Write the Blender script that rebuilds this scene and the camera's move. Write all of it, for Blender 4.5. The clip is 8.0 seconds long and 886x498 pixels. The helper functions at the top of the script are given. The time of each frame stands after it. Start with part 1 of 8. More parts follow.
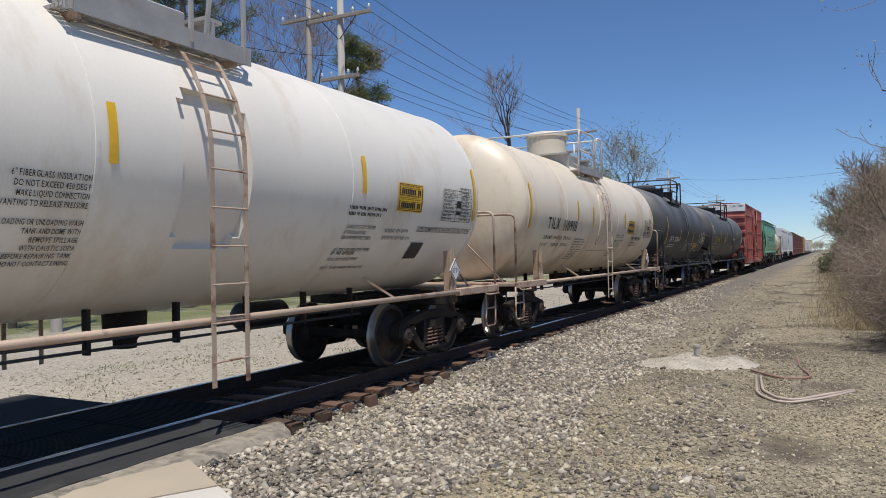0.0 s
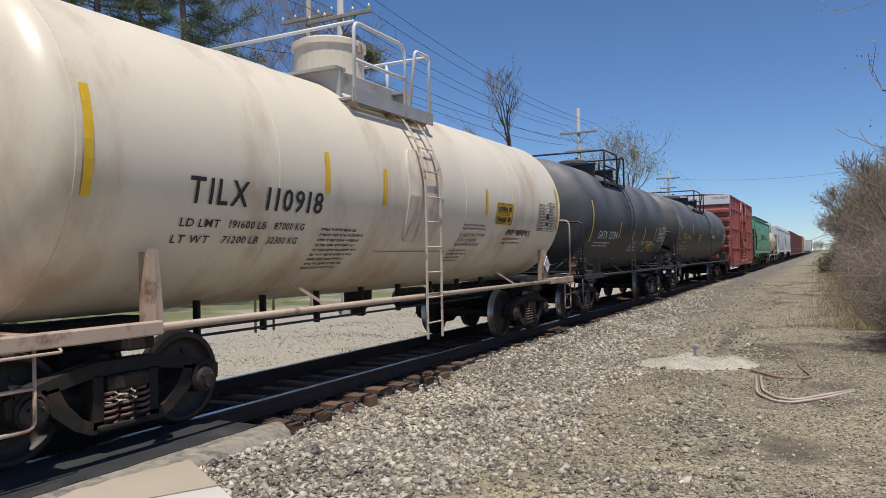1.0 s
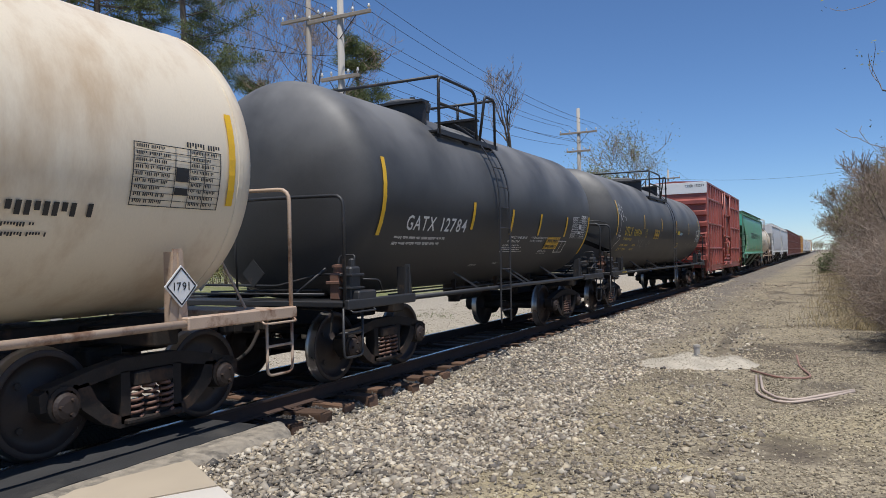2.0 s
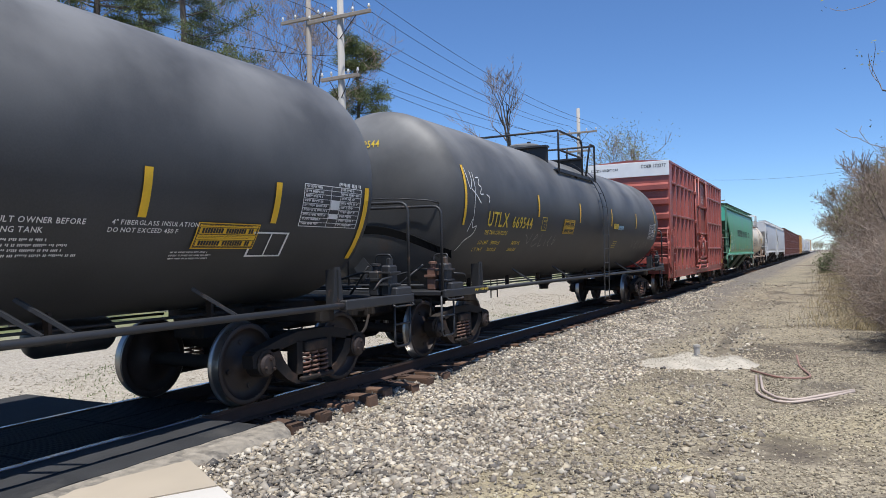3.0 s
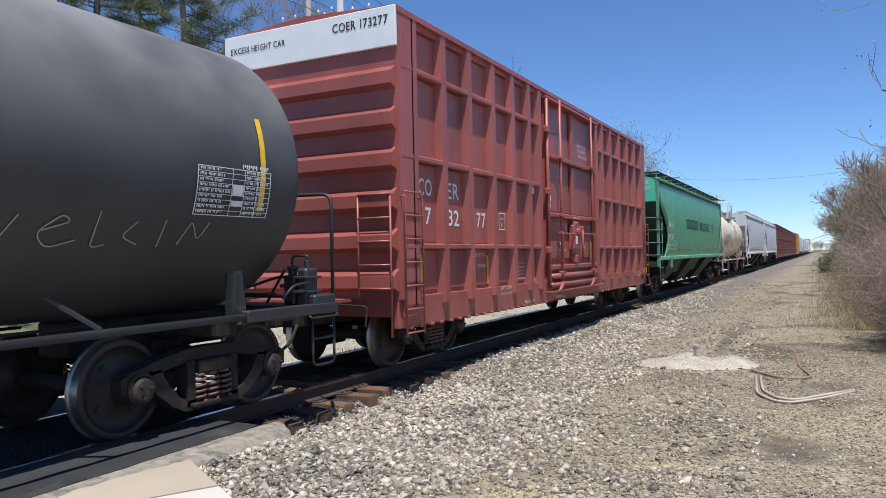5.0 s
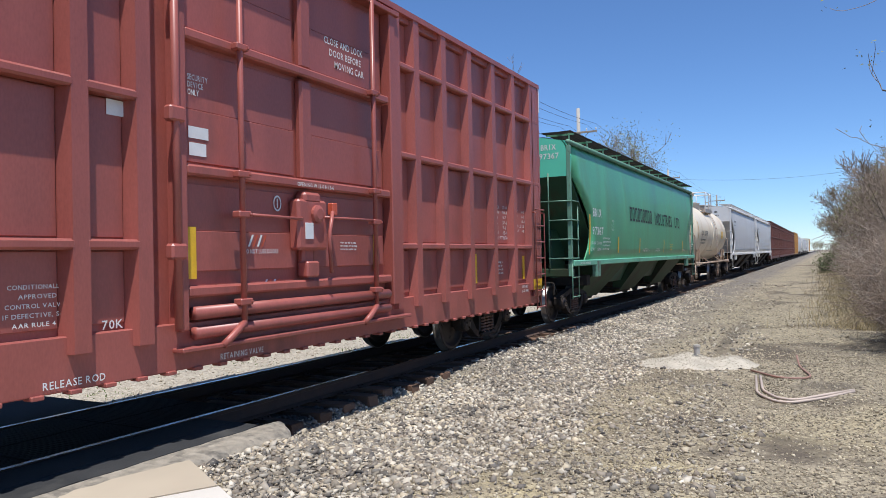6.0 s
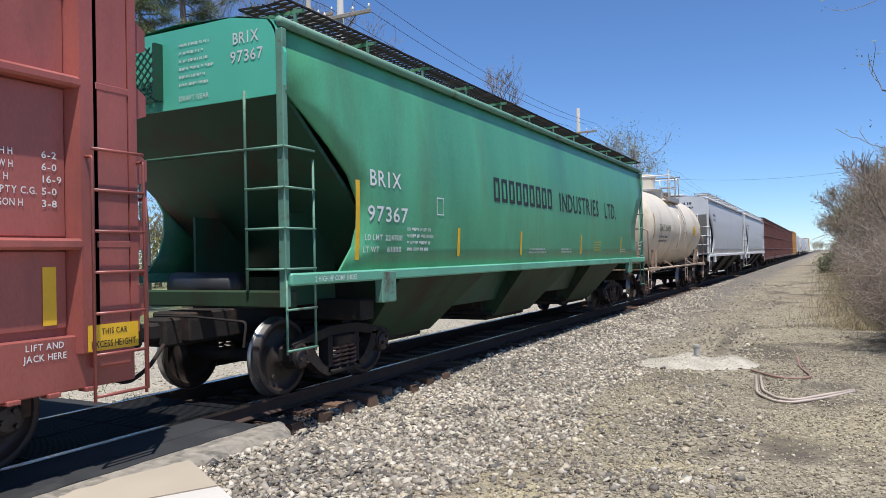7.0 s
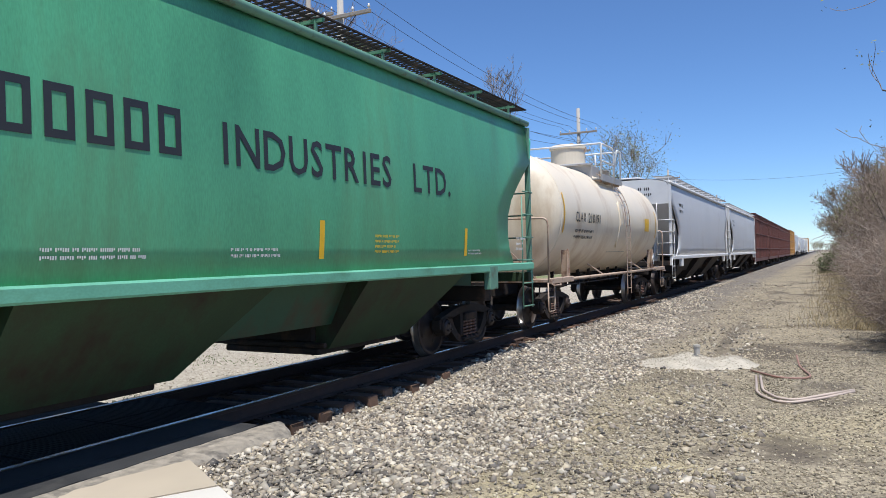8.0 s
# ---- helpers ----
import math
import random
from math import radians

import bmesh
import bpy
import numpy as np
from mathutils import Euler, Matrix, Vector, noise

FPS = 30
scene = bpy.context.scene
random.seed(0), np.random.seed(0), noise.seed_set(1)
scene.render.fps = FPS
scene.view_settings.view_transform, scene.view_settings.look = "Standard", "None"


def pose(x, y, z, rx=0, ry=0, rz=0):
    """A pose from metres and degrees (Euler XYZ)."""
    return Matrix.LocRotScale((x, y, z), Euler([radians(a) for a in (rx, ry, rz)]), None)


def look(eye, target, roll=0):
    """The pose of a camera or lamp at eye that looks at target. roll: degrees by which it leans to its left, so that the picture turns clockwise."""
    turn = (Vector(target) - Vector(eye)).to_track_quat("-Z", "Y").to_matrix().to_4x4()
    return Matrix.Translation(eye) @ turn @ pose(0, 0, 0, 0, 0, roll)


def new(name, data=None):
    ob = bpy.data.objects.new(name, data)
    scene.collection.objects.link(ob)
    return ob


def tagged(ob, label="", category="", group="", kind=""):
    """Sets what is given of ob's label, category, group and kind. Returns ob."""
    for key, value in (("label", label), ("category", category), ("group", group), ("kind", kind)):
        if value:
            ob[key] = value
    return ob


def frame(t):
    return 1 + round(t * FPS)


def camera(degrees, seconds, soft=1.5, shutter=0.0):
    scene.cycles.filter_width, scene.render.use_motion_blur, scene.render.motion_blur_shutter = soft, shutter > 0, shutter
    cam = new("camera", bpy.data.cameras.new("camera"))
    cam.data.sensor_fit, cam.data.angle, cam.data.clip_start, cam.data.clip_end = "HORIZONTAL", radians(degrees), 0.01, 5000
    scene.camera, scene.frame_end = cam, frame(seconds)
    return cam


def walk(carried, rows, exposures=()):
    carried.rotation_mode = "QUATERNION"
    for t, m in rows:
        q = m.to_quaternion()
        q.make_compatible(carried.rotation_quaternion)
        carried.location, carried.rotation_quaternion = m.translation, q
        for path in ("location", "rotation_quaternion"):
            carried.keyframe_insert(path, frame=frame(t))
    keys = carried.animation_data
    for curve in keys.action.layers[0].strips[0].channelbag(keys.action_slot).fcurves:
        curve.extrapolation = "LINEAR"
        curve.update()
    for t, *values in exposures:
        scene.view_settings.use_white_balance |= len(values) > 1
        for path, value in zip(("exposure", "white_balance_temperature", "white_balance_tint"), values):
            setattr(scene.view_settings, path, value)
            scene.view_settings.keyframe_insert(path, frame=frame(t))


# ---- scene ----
# ---- camera ----
EYE = (0.0, 0.0, 1.619)
YAW, TILT = 0.480, 0.0103
AIM = (-math.sin(YAW) * math.cos(TILT), math.cos(YAW) * math.cos(TILT), EYE[2] + math.sin(TILT))
cam = camera(62.27, 8.0, soft=0.8)
STAND = look(EYE, AIM, -1.17)
walk(cam, [(0.0, STAND), (8.0, STAND)],
     exposures=[(0.0, -0.22, 6400, 10), (1.7, -0.22, 6400, 10), (2.8, 0.15, 6100, 10), (4.7, 0.17, 6100, 10), (5.8, 0.17, 6100, 10), (8.0, 0.17, 6100, 10)])

# ---- light ----
SUN_TO = Vector((0.21, -0.26, 1.0)).normalized()
world = bpy.data.worlds.new("sky_world")
scene.world = world
world.use_nodes = True
wn = world.node_tree
sky = wn.nodes.new("ShaderNodeTexSky")
sky.sky_type = "NISHITA"
sky.sun_disc = False
sky.sun_elevation = math.asin(SUN_TO.z)
sky.sun_rotation = math.atan2(SUN_TO.x, SUN_TO.y)
sky.air_density, sky.dust_density, sky.ozone_density = 0.80, 0.0, 10.0
wn.links.new(sky.outputs[0], wn.nodes["Background"].inputs[0])
wn.nodes["Background"].inputs[1].default_value = 0.13
sun = new("sun", bpy.data.lights.new("sun", "SUN"))
sun.data.energy, sun.data.angle, sun.data.color = 5.0, radians(0.53), (1.0, 0.95, 0.87)
sun.matrix_world = look(SUN_TO * 80, (0, 0, 0))

# ---- plan ----
TX = -6.60            # track centre line
SPEED = 9.786         # metres a second, towards smaller y
GAUGE = 1.505         # between rail head centres


# ---- materials ----
def rgb(c, k=1.0):
    return (min(1, c[0] * k), min(1, c[1] * k), min(1, c[2] * k), 1)


def mat(name, col, rough=0.6, metal=0.0, var=0.18, scale=2.0, fine=60.0, bump=0.15, dirt=None, dirt_at=0.58, dirt_scale=1.3,
        stretch=(1, 1, 1), spec=0.5, piece=0.0, dirt_soft=0.12, dust=None):
    """A painted, weathered or mineral surface: broad and fine variation, patches of dirt, fine relief."""
    m = bpy.data.materials.new(name)
    m.use_nodes = True
    t = m.node_tree
    n, li = t.nodes, t.links
    b = n["Principled BSDF"]
    b.inputs["Metallic"].default_value = metal
    b.inputs["Specular IOR Level"].default_value = spec
    co = n.new("ShaderNodeTexCoord")
    mp = n.new("ShaderNodeMapping")
    mp.inputs["Scale"].default_value = stretch
    li.new(co.outputs["Object"], mp.inputs["Vector"])
    n1 = n.new("ShaderNodeTexNoise")
    n1.inputs["Scale"].default_value, n1.inputs["Detail"].default_value = scale, 6
    n2 = n.new("ShaderNodeTexNoise")
    n2.inputs["Scale"].default_value, n2.inputs["Detail"].default_value = fine, 4
    for q in (n1, n2):
        li.new(mp.outputs[0], q.inputs["Vector"])
    add = n.new("ShaderNodeMath")
    add.operation = "MULTIPLY_ADD"
    li.new(n2.outputs[0], add.inputs[0])
    add.inputs[1].default_value = 0.45
    li.new(n1.outputs[0], add.inputs[2])
    ramp = n.new("ShaderNodeMapRange")
    ramp.inputs[1].default_value, ramp.inputs[2].default_value = 0.45, 1.0
    li.new(add.outputs[0], ramp.inputs[0])
    mix = n.new("ShaderNodeMix")
    mix.data_type = "RGBA"
    mix.inputs[6].default_value, mix.inputs[7].default_value = rgb(col, 1 - var), rgb(col, 1 + var)
    li.new(ramp.outputs[0], mix.inputs[0])
    last = mix.outputs[2]
    if piece:
        oi = n.new("ShaderNodeObjectInfo")
        mr = n.new("ShaderNodeMapRange")
        mr.inputs[3].default_value, mr.inputs[4].default_value = 1 - piece, 1 + piece
        li.new(oi.outputs["Random"], mr.inputs[0])
        hs = n.new("ShaderNodeHueSaturation")
        li.new(mr.outputs[0], hs.inputs["Value"])
        li.new(last, hs.inputs["Color"])
        last = hs.outputs[0]
    if dirt:
        n3 = n.new("ShaderNodeTexNoise")
        n3.inputs["Scale"].default_value, n3.inputs["Detail"].default_value = dirt_scale, 8
        n3.inputs["Roughness"].default_value = 0.65
        li.new(mp.outputs[0], n3.inputs["Vector"])
        r3 = n.new("ShaderNodeMapRange")
        r3.inputs[1].default_value, r3.inputs[2].default_value = dirt_at, dirt_at + dirt_soft
        li.new(n3.outputs[0], r3.inputs[0])
        m3 = n.new("ShaderNodeMix")
        m3.data_type = "RGBA"
        li.new(r3.outputs[0], m3.inputs[0])
        li.new(last, m3.inputs[6])
        m3.inputs[7].default_value = rgb(dirt)
        last = m3.outputs[2]
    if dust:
        # pale dusty patches along the tank crown, graded by height to paint its sheen
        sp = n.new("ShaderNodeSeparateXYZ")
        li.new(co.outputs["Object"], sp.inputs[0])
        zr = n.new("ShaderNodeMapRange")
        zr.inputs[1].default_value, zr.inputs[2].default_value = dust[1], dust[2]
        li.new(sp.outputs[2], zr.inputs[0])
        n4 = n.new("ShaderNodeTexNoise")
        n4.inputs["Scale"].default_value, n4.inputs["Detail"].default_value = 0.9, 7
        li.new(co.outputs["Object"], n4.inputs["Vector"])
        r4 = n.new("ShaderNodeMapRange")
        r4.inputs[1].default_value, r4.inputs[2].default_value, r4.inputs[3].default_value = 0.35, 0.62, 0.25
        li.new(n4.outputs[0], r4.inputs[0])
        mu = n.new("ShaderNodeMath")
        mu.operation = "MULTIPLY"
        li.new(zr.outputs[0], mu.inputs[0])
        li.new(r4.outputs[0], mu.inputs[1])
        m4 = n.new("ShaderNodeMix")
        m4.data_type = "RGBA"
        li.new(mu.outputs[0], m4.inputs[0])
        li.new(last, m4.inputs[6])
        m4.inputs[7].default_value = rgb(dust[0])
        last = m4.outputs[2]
    li.new(last, b.inputs["Base Color"])
    rr = n.new("ShaderNodeMapRange")
    rr.inputs[3].default_value, rr.inputs[4].default_value = max(0.05, rough - 0.1), min(1, rough + 0.12)
    li.new(n1.outputs[0], rr.inputs[0])
    li.new(rr.outputs[0], b.inputs["Roughness"])
    if bump:
        bp = n.new("ShaderNodeBump")
        bp.inputs["Strength"].default_value, bp.inputs["Distance"].default_value = bump, 0.01
        li.new(add.outputs[0], bp.inputs["Height"])
        li.new(bp.outputs[0], b.inputs["Normal"])
    return m


RUSTY = (0.16, 0.075, 0.04)
GRIME = (0.10, 0.085, 0.07)
M = {
    "cream": mat("cream_tank_paint", (0.76, 0.655, 0.50), 0.40, var=0.07, scale=0.7, bump=0.03, dirt=(0.46, 0.30, 0.155), dirt_at=0.50, dirt_scale=0.9, dirt_soft=0.28, stretch=(1, 1.1, 0.4)),
    "white": mat("white_tank_paint", (0.79, 0.735, 0.645), 0.38, var=0.06, scale=0.7, bump=0.03, dirt=(0.55, 0.42, 0.26), dirt_at=0.53, dirt_scale=0.8, dirt_soft=0.3, stretch=(1, 1.1, 0.4)),
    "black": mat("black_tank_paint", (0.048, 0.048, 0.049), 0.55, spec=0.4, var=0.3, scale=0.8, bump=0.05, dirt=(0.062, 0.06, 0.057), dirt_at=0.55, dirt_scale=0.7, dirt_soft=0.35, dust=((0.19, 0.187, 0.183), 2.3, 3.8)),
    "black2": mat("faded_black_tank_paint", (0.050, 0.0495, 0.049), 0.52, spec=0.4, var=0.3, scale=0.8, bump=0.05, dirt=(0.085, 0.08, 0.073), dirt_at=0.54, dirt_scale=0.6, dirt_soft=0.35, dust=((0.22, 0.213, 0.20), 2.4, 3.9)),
    "red": mat("oxide_red_paint", (0.34, 0.094, 0.074), 0.40, var=0.24, scale=1.1, bump=0.06, dirt=(0.19, 0.066, 0.052), dirt_at=0.55, dirt_scale=1.0, dirt_soft=0.2, stretch=(1, 1, 0.4)),
    "red2": mat("brown_red_paint", (0.125, 0.045, 0.036), 0.65, var=0.3, scale=1.1, bump=0.06, dirt=(0.12, 0.05, 0.04), dirt_at=0.55, stretch=(1, 1, 0.4)),
    "green": mat("green_hopper_paint", (0.085, 0.325, 0.165), 0.36, var=0.38, scale=0.75, bump=0.05, dirt=(0.105, 0.185, 0.085), dirt_at=0.52, dirt_scale=0.8, dirt_soft=0.3, stretch=(1, 1.3, 0.3)),
    # the hopper's green darkened for the shade below its sill, with brown soot
    "greenlow": mat("dusty_shaded_green_paint", (0.030, 0.058, 0.028), 0.65, spec=0.25, var=0.3, scale=1.2, bump=0.06, dirt=(0.034, 0.024, 0.016), dirt_at=0.49, dirt_scale=1.1, dirt_soft=0.2, stretch=(1, 1, 0.5)),
    "gsteel": mat("dull_green_steel", (0.13, 0.27, 0.19), 0.55, var=0.15, scale=3, dirt=(0.10, 0.09, 0.06), dirt_at=0.56, dirt_scale=4, bump=0.08),
    # shade of the slope sheets and chutes put into the green, plus brown grime
    "greendark": mat("grimy_shaded_green_paint", (0.020, 0.075, 0.042), 0.6, var=0.25, scale=1.0, dirt=(0.055, 0.03, 0.018), dirt_at=0.52, dirt_scale=1.2, dirt_soft=0.2, stretch=(1, 1, 0.5), bump=0.06),
    "teal": mat("teal_end_paint", (0.12, 0.56, 0.385), 0.45, var=0.08, scale=0.7, bump=0.03, dirt=(0.08, 0.32, 0.20), dirt_at=0.6, dirt_soft=0.2),
    "grey": mat("light_grey_hopper_paint", (0.53, 0.53, 0.54), 0.5, var=0.08, scale=0.6, bump=0.03, dirt=(0.36, 0.34, 0.31), dirt_at=0.57, dirt_scale=0.8, dirt_soft=0.3, stretch=(1, 1, 0.4)),
    "creamsteel": mat("cream_painted_steel", (0.46, 0.34, 0.25), 0.5, var=0.15, dirt=(0.20, 0.10, 0.055), dirt_at=0.52, dirt_scale=3, bump=0.08),
    "whitesteel": mat("white_painted_steel", (0.70, 0.69, 0.67), 0.45, var=0.08, dirt=(0.45, 0.36, 0.26), dirt_at=0.62, dirt_scale=3, bump=0.06),
    "blacksteel": mat("black_painted_steel", (0.028, 0.028, 0.03), 0.5, var=0.25, dirt=(0.14, 0.09, 0.06), dirt_at=0.60, dirt_scale=3, bump=0.08),
    "sill": mat("pale_dusty_green_paint", (0.15, 0.42, 0.28), 0.5, var=0.22, scale=1.4, dirt=(0.09, 0.22, 0.13), dirt_at=0.55, dirt_scale=2.0, dirt_soft=0.2, bump=0.06, stretch=(1, 0.6, 1)),
    "darksteel": mat("grimy_cast_steel", (0.026, 0.021, 0.018), 0.8, spec=0.3, var=0.3, scale=4, dirt=(0.07, 0.042, 0.028), dirt_at=0.54, dirt_scale=3, bump=0.3),
    "spring": mat("rust_brown_spring_steel", (0.17, 0.09, 0.062), 0.6, var=0.25, scale=5, bump=0.2),
    "wheel": mat("brown_wheel_steel", (0.040, 0.027, 0.022), 0.55, metal=0.1, var=0.3, scale=5, dirt=(0.025, 0.02, 0.018), dirt_at=0.55, bump=0.2),
    "tread": mat("polished_wheel_tread", (0.34, 0.32, 0.30), 0.3, metal=0.9, var=0.15, scale=8, bump=0.05),
    "yellow": mat("yellow_reflective_tape", (0.80, 0.47, 0.02), 0.4, var=0.1, scale=6, bump=0.02),
    "yellowpaint": mat("yellow_lettering", (0.75, 0.52, 0.04), 0.5, var=0.1, scale=8, bump=0),
    "whitepaint": mat("white_lettering", (0.74, 0.73, 0.70), 0.5, var=0.1, scale=8, bump=0),
    "blackpaint": mat("black_lettering", (0.022, 0.022, 0.024), 0.5, var=0.15, scale=8, bump=0),
    "greypaint": mat("faded_grey_lettering", (0.30, 0.29, 0.27), 0.6, var=0.2, scale=8, bump=0),
    "banner": mat("white_banner_paint", (0.80, 0.80, 0.79), 0.5, var=0.05, scale=3, bump=0.02, dirt=(0.60, 0.56, 0.50), dirt_at=0.66),
    "placard": mat("white_placard", (0.75, 0.74, 0.72), 0.5, var=0.08, scale=8, bump=0),
    "railside": mat("rusty_rail_side", (0.06, 0.034, 0.024), 0.85, var=0.25, scale=6, bump=0.25),
    "railtop": mat("polished_rail_head", (0.62, 0.61, 0.60), 0.2, metal=1.0, var=0.08, scale=6, bump=0.02),
    "tie": mat("weathered_creosote_tie", (0.11, 0.062, 0.038), 0.9, var=0.3, scale=3, fine=45, bump=0.5, stretch=(0.35, 3, 3), dirt=(0.19, 0.15, 0.12), dirt_at=0.56, piece=0.35),
    "asphalt": mat("dark_asphalt", (0.036, 0.036, 0.037), 0.92, spec=0.25, var=0.35, scale=1.5, fine=160, bump=0.7, dirt=(0.062, 0.059, 0.055), dirt_at=0.57),
    "pad": mat("worn_rubber_crossing_panel", (0.010, 0.0105, 0.012), 0.8, spec=0.25, var=0.25, scale=2, fine=120, bump=0.4, dirt=(0.022, 0.021, 0.021), dirt_at=0.57, piece=0.15),
    "concrete": mat("sandy_concrete", (0.40, 0.335, 0.25), 0.9, var=0.1, scale=1.3, fine=140, bump=0.35, dirt=(0.34, 0.28, 0.21), dirt_at=0.60, piece=0.12),
    "mortar": mat("rough_grey_concrete", (0.27, 0.235, 0.185), 0.95, var=0.45, scale=9, fine=130, bump=1.0, dirt=(0.13, 0.115, 0.095), dirt_at=0.53, dirt_scale=6),
    "wood": mat("grey_pole_wood", (0.30, 0.26, 0.22), 0.85, var=0.2, scale=2, fine=30, bump=0.4, stretch=(4, 4, 0.4)),
    "polewhite": mat("bleached_pole_wood", (0.42, 0.39, 0.35), 0.85, var=0.15, scale=2, fine=30, bump=0.4, stretch=(4, 4, 0.4)),
    "bark": mat("grey_brown_bark", (0.11, 0.092, 0.078), 0.95, var=0.3, scale=3, fine=30, bump=0.6, stretch=(3, 3, 0.6)),
    "twig": mat("dry_brown_twigs", (0.25, 0.19, 0.145), 0.9, var=0.35, scale=0.8, fine=10, bump=0),
    "twigpale": mat("pale_dead_branches", (0.40, 0.34, 0.28), 0.9, var=0.25, scale=1, fine=12, bump=0),
    "needle": mat("pine_needles", (0.13, 0.155, 0.06), 0.8, var=0.4, scale=0.9, fine=8, bump=0, dirt=(0.12, 0.10, 0.04), dirt_at=0.6),
    "bud": mat("spring_buds", (0.23, 0.235, 0.075), 0.8, var=0.35, scale=0.7, fine=8, bump=0),
    "straw": mat("dry_grass", (0.36, 0.29, 0.17), 0.9, var=0.3, scale=1, fine=12, bump=0),
    "grassgreen": mat("spring_grass", (0.10, 0.15, 0.035), 0.9, var=0.35, scale=1, fine=12, bump=0),
    "wire": mat("black_cable", (0.02, 0.02, 0.022), 0.6, var=0.1, bump=0),
    "hose": mat("pale_pink_hose", (0.50, 0.40, 0.33), 0.55, var=0.12, scale=3, bump=0.1),
    "hose2": mat("red_brown_hose", (0.30, 0.17, 0.13), 0.55, var=0.15, scale=3, bump=0.1),
    "paleblue": mat("pale_blue_lettering", (0.36, 0.55, 0.66), 0.5, var=0.1, scale=8, bump=0),
    "tagred": mat("orange_red_tag", (0.55, 0.10, 0.05), 0.5, var=0.2, scale=8, bump=0),
    "insul": mat("porcelain", (0.6, 0.58, 0.55), 0.3, var=0.1, bump=0),
}


def stone_mat(name, cols, rough=0.9, big=0.9):
    """Loose stone, one shade per stone."""
    m = bpy.data.materials.new(name)
    m.use_nodes = True
    n, li = m.node_tree.nodes, m.node_tree.links
    b = n["Principled BSDF"]
    b.inputs["Roughness"].default_value = rough
    g = n.new("ShaderNodeNewGeometry")
    r = n.new("ShaderNodeValToRGB")
    els = r.color_ramp.elements
    while len(els) < len(cols):
        els.new(0.5)
    for i, c in enumerate(cols):
        els[i].position, els[i].color = i / (len(cols) - 1), rgb(c)
    li.new(g.outputs["Random Per Island"], r.inputs[0])
    co = n.new("ShaderNodeTexCoord")
    nz = n.new("ShaderNodeTexNoise")
    nz.inputs["Scale"].default_value, nz.inputs["Detail"].default_value = big, 5
    li.new(co.outputs["Object"], nz.inputs["Vector"])
    hs = n.new("ShaderNodeHueSaturation")
    mr = n.new("ShaderNodeMapRange")
    mr.inputs[1].default_value, mr.inputs[2].default_value, mr.inputs[3].default_value, mr.inputs[4].default_value = 0.3, 0.7, 0.72, 1.2
    li.new(nz.outputs[0], mr.inputs[0])
    li.new(mr.outputs[0], hs.inputs["Value"])
    li.new(r.outputs[0], hs.inputs["Color"])
    li.new(hs.outputs[0], b.inputs["Base Color"])
    return m


M["stones"] = stone_mat("mixed_ballast_stone", [(0.07, 0.062, 0.056), (0.38, 0.315, 0.235), (0.14, 0.122, 0.105), (0.66, 0.585, 0.46), (0.095, 0.086, 0.078), (0.58, 0.485, 0.345), (0.20, 0.165, 0.13), (0.70, 0.63, 0.51)])
M["pebbles"] = stone_mat("tan_gravel_stone", [(0.22, 0.18, 0.128), (0.43, 0.365, 0.25), (0.16, 0.132, 0.10), (0.58, 0.50, 0.35), (0.28, 0.23, 0.16), (0.12, 0.10, 0.078)])
M["limestone"] = stone_mat("white_limestone_chips", [(0.38, 0.335, 0.265), (0.54, 0.485, 0.39), (0.31, 0.275, 0.215), (0.46, 0.405, 0.32)])

# ---- mesh helpers ----
def part(name, bm, material=None, parent=None, label="", smooth=False):
    """Links a bmesh (or a ready mesh) as one object under a thing or part."""
    if isinstance(bm, bmesh.types.BMesh):
        me = bpy.data.meshes.new(name)
        if smooth:
            for f in bm.faces:
                f.smooth = True
        bm.normal_update()
        bm.to_mesh(me)
        bm.free()
        me.materials.append(material)
    else:
        me = bm
    ob = new(name, me)
    if parent is not None:
        ob.parent = parent
    if label:
        ob["label"] = label
    return ob


def box(bm, x0, x1, y0, y1, z0, z1, c=0.0):
    """A box, with its long edges chamfered by c."""
    if c <= 0:
        v = [bm.verts.new(p) for p in ((x0, y0, z0), (x1, y0, z0), (x1, y1, z0), (x0, y1, z0), (x0, y0, z1), (x1, y0, z1), (x1, y1, z1), (x0, y1, z1))]
        for f in ((0, 3, 2, 1), (4, 5, 6, 7), (0, 1, 5, 4), (1, 2, 6, 5), (2, 3, 7, 6), (3, 0, 4, 7)):
            bm.faces.new([v[i] for i in f])
        return v
    b2 = bmesh.new()
    box(b2, x0, x1, y0, y1, z0, z1)
    bmesh.ops.bevel(b2, geom=b2.edges[:], offset=c, segments=1, affect="EDGES")
    me = bpy.data.meshes.new("tmp")
    b2.to_mesh(me)
    b2.free()
    bm.from_mesh(me)
    bpy.data.meshes.remove(me)


def frames_along(pts):
    pts = [Vector(p) for p in pts]
    out, up = [], None
    for i, p in enumerate(pts):
        d = (pts[min(i + 1, len(pts) - 1)] - pts[max(i - 1, 0)]).normalized()
        if up is None:
            up = Vector((0, 0, 1)) if abs(d.z) < 0.9 else Vector((1, 0, 0))
        s = d.cross(up).normalized()
        up = s.cross(d).normalized()
        out.append((p, s, up))
    return out


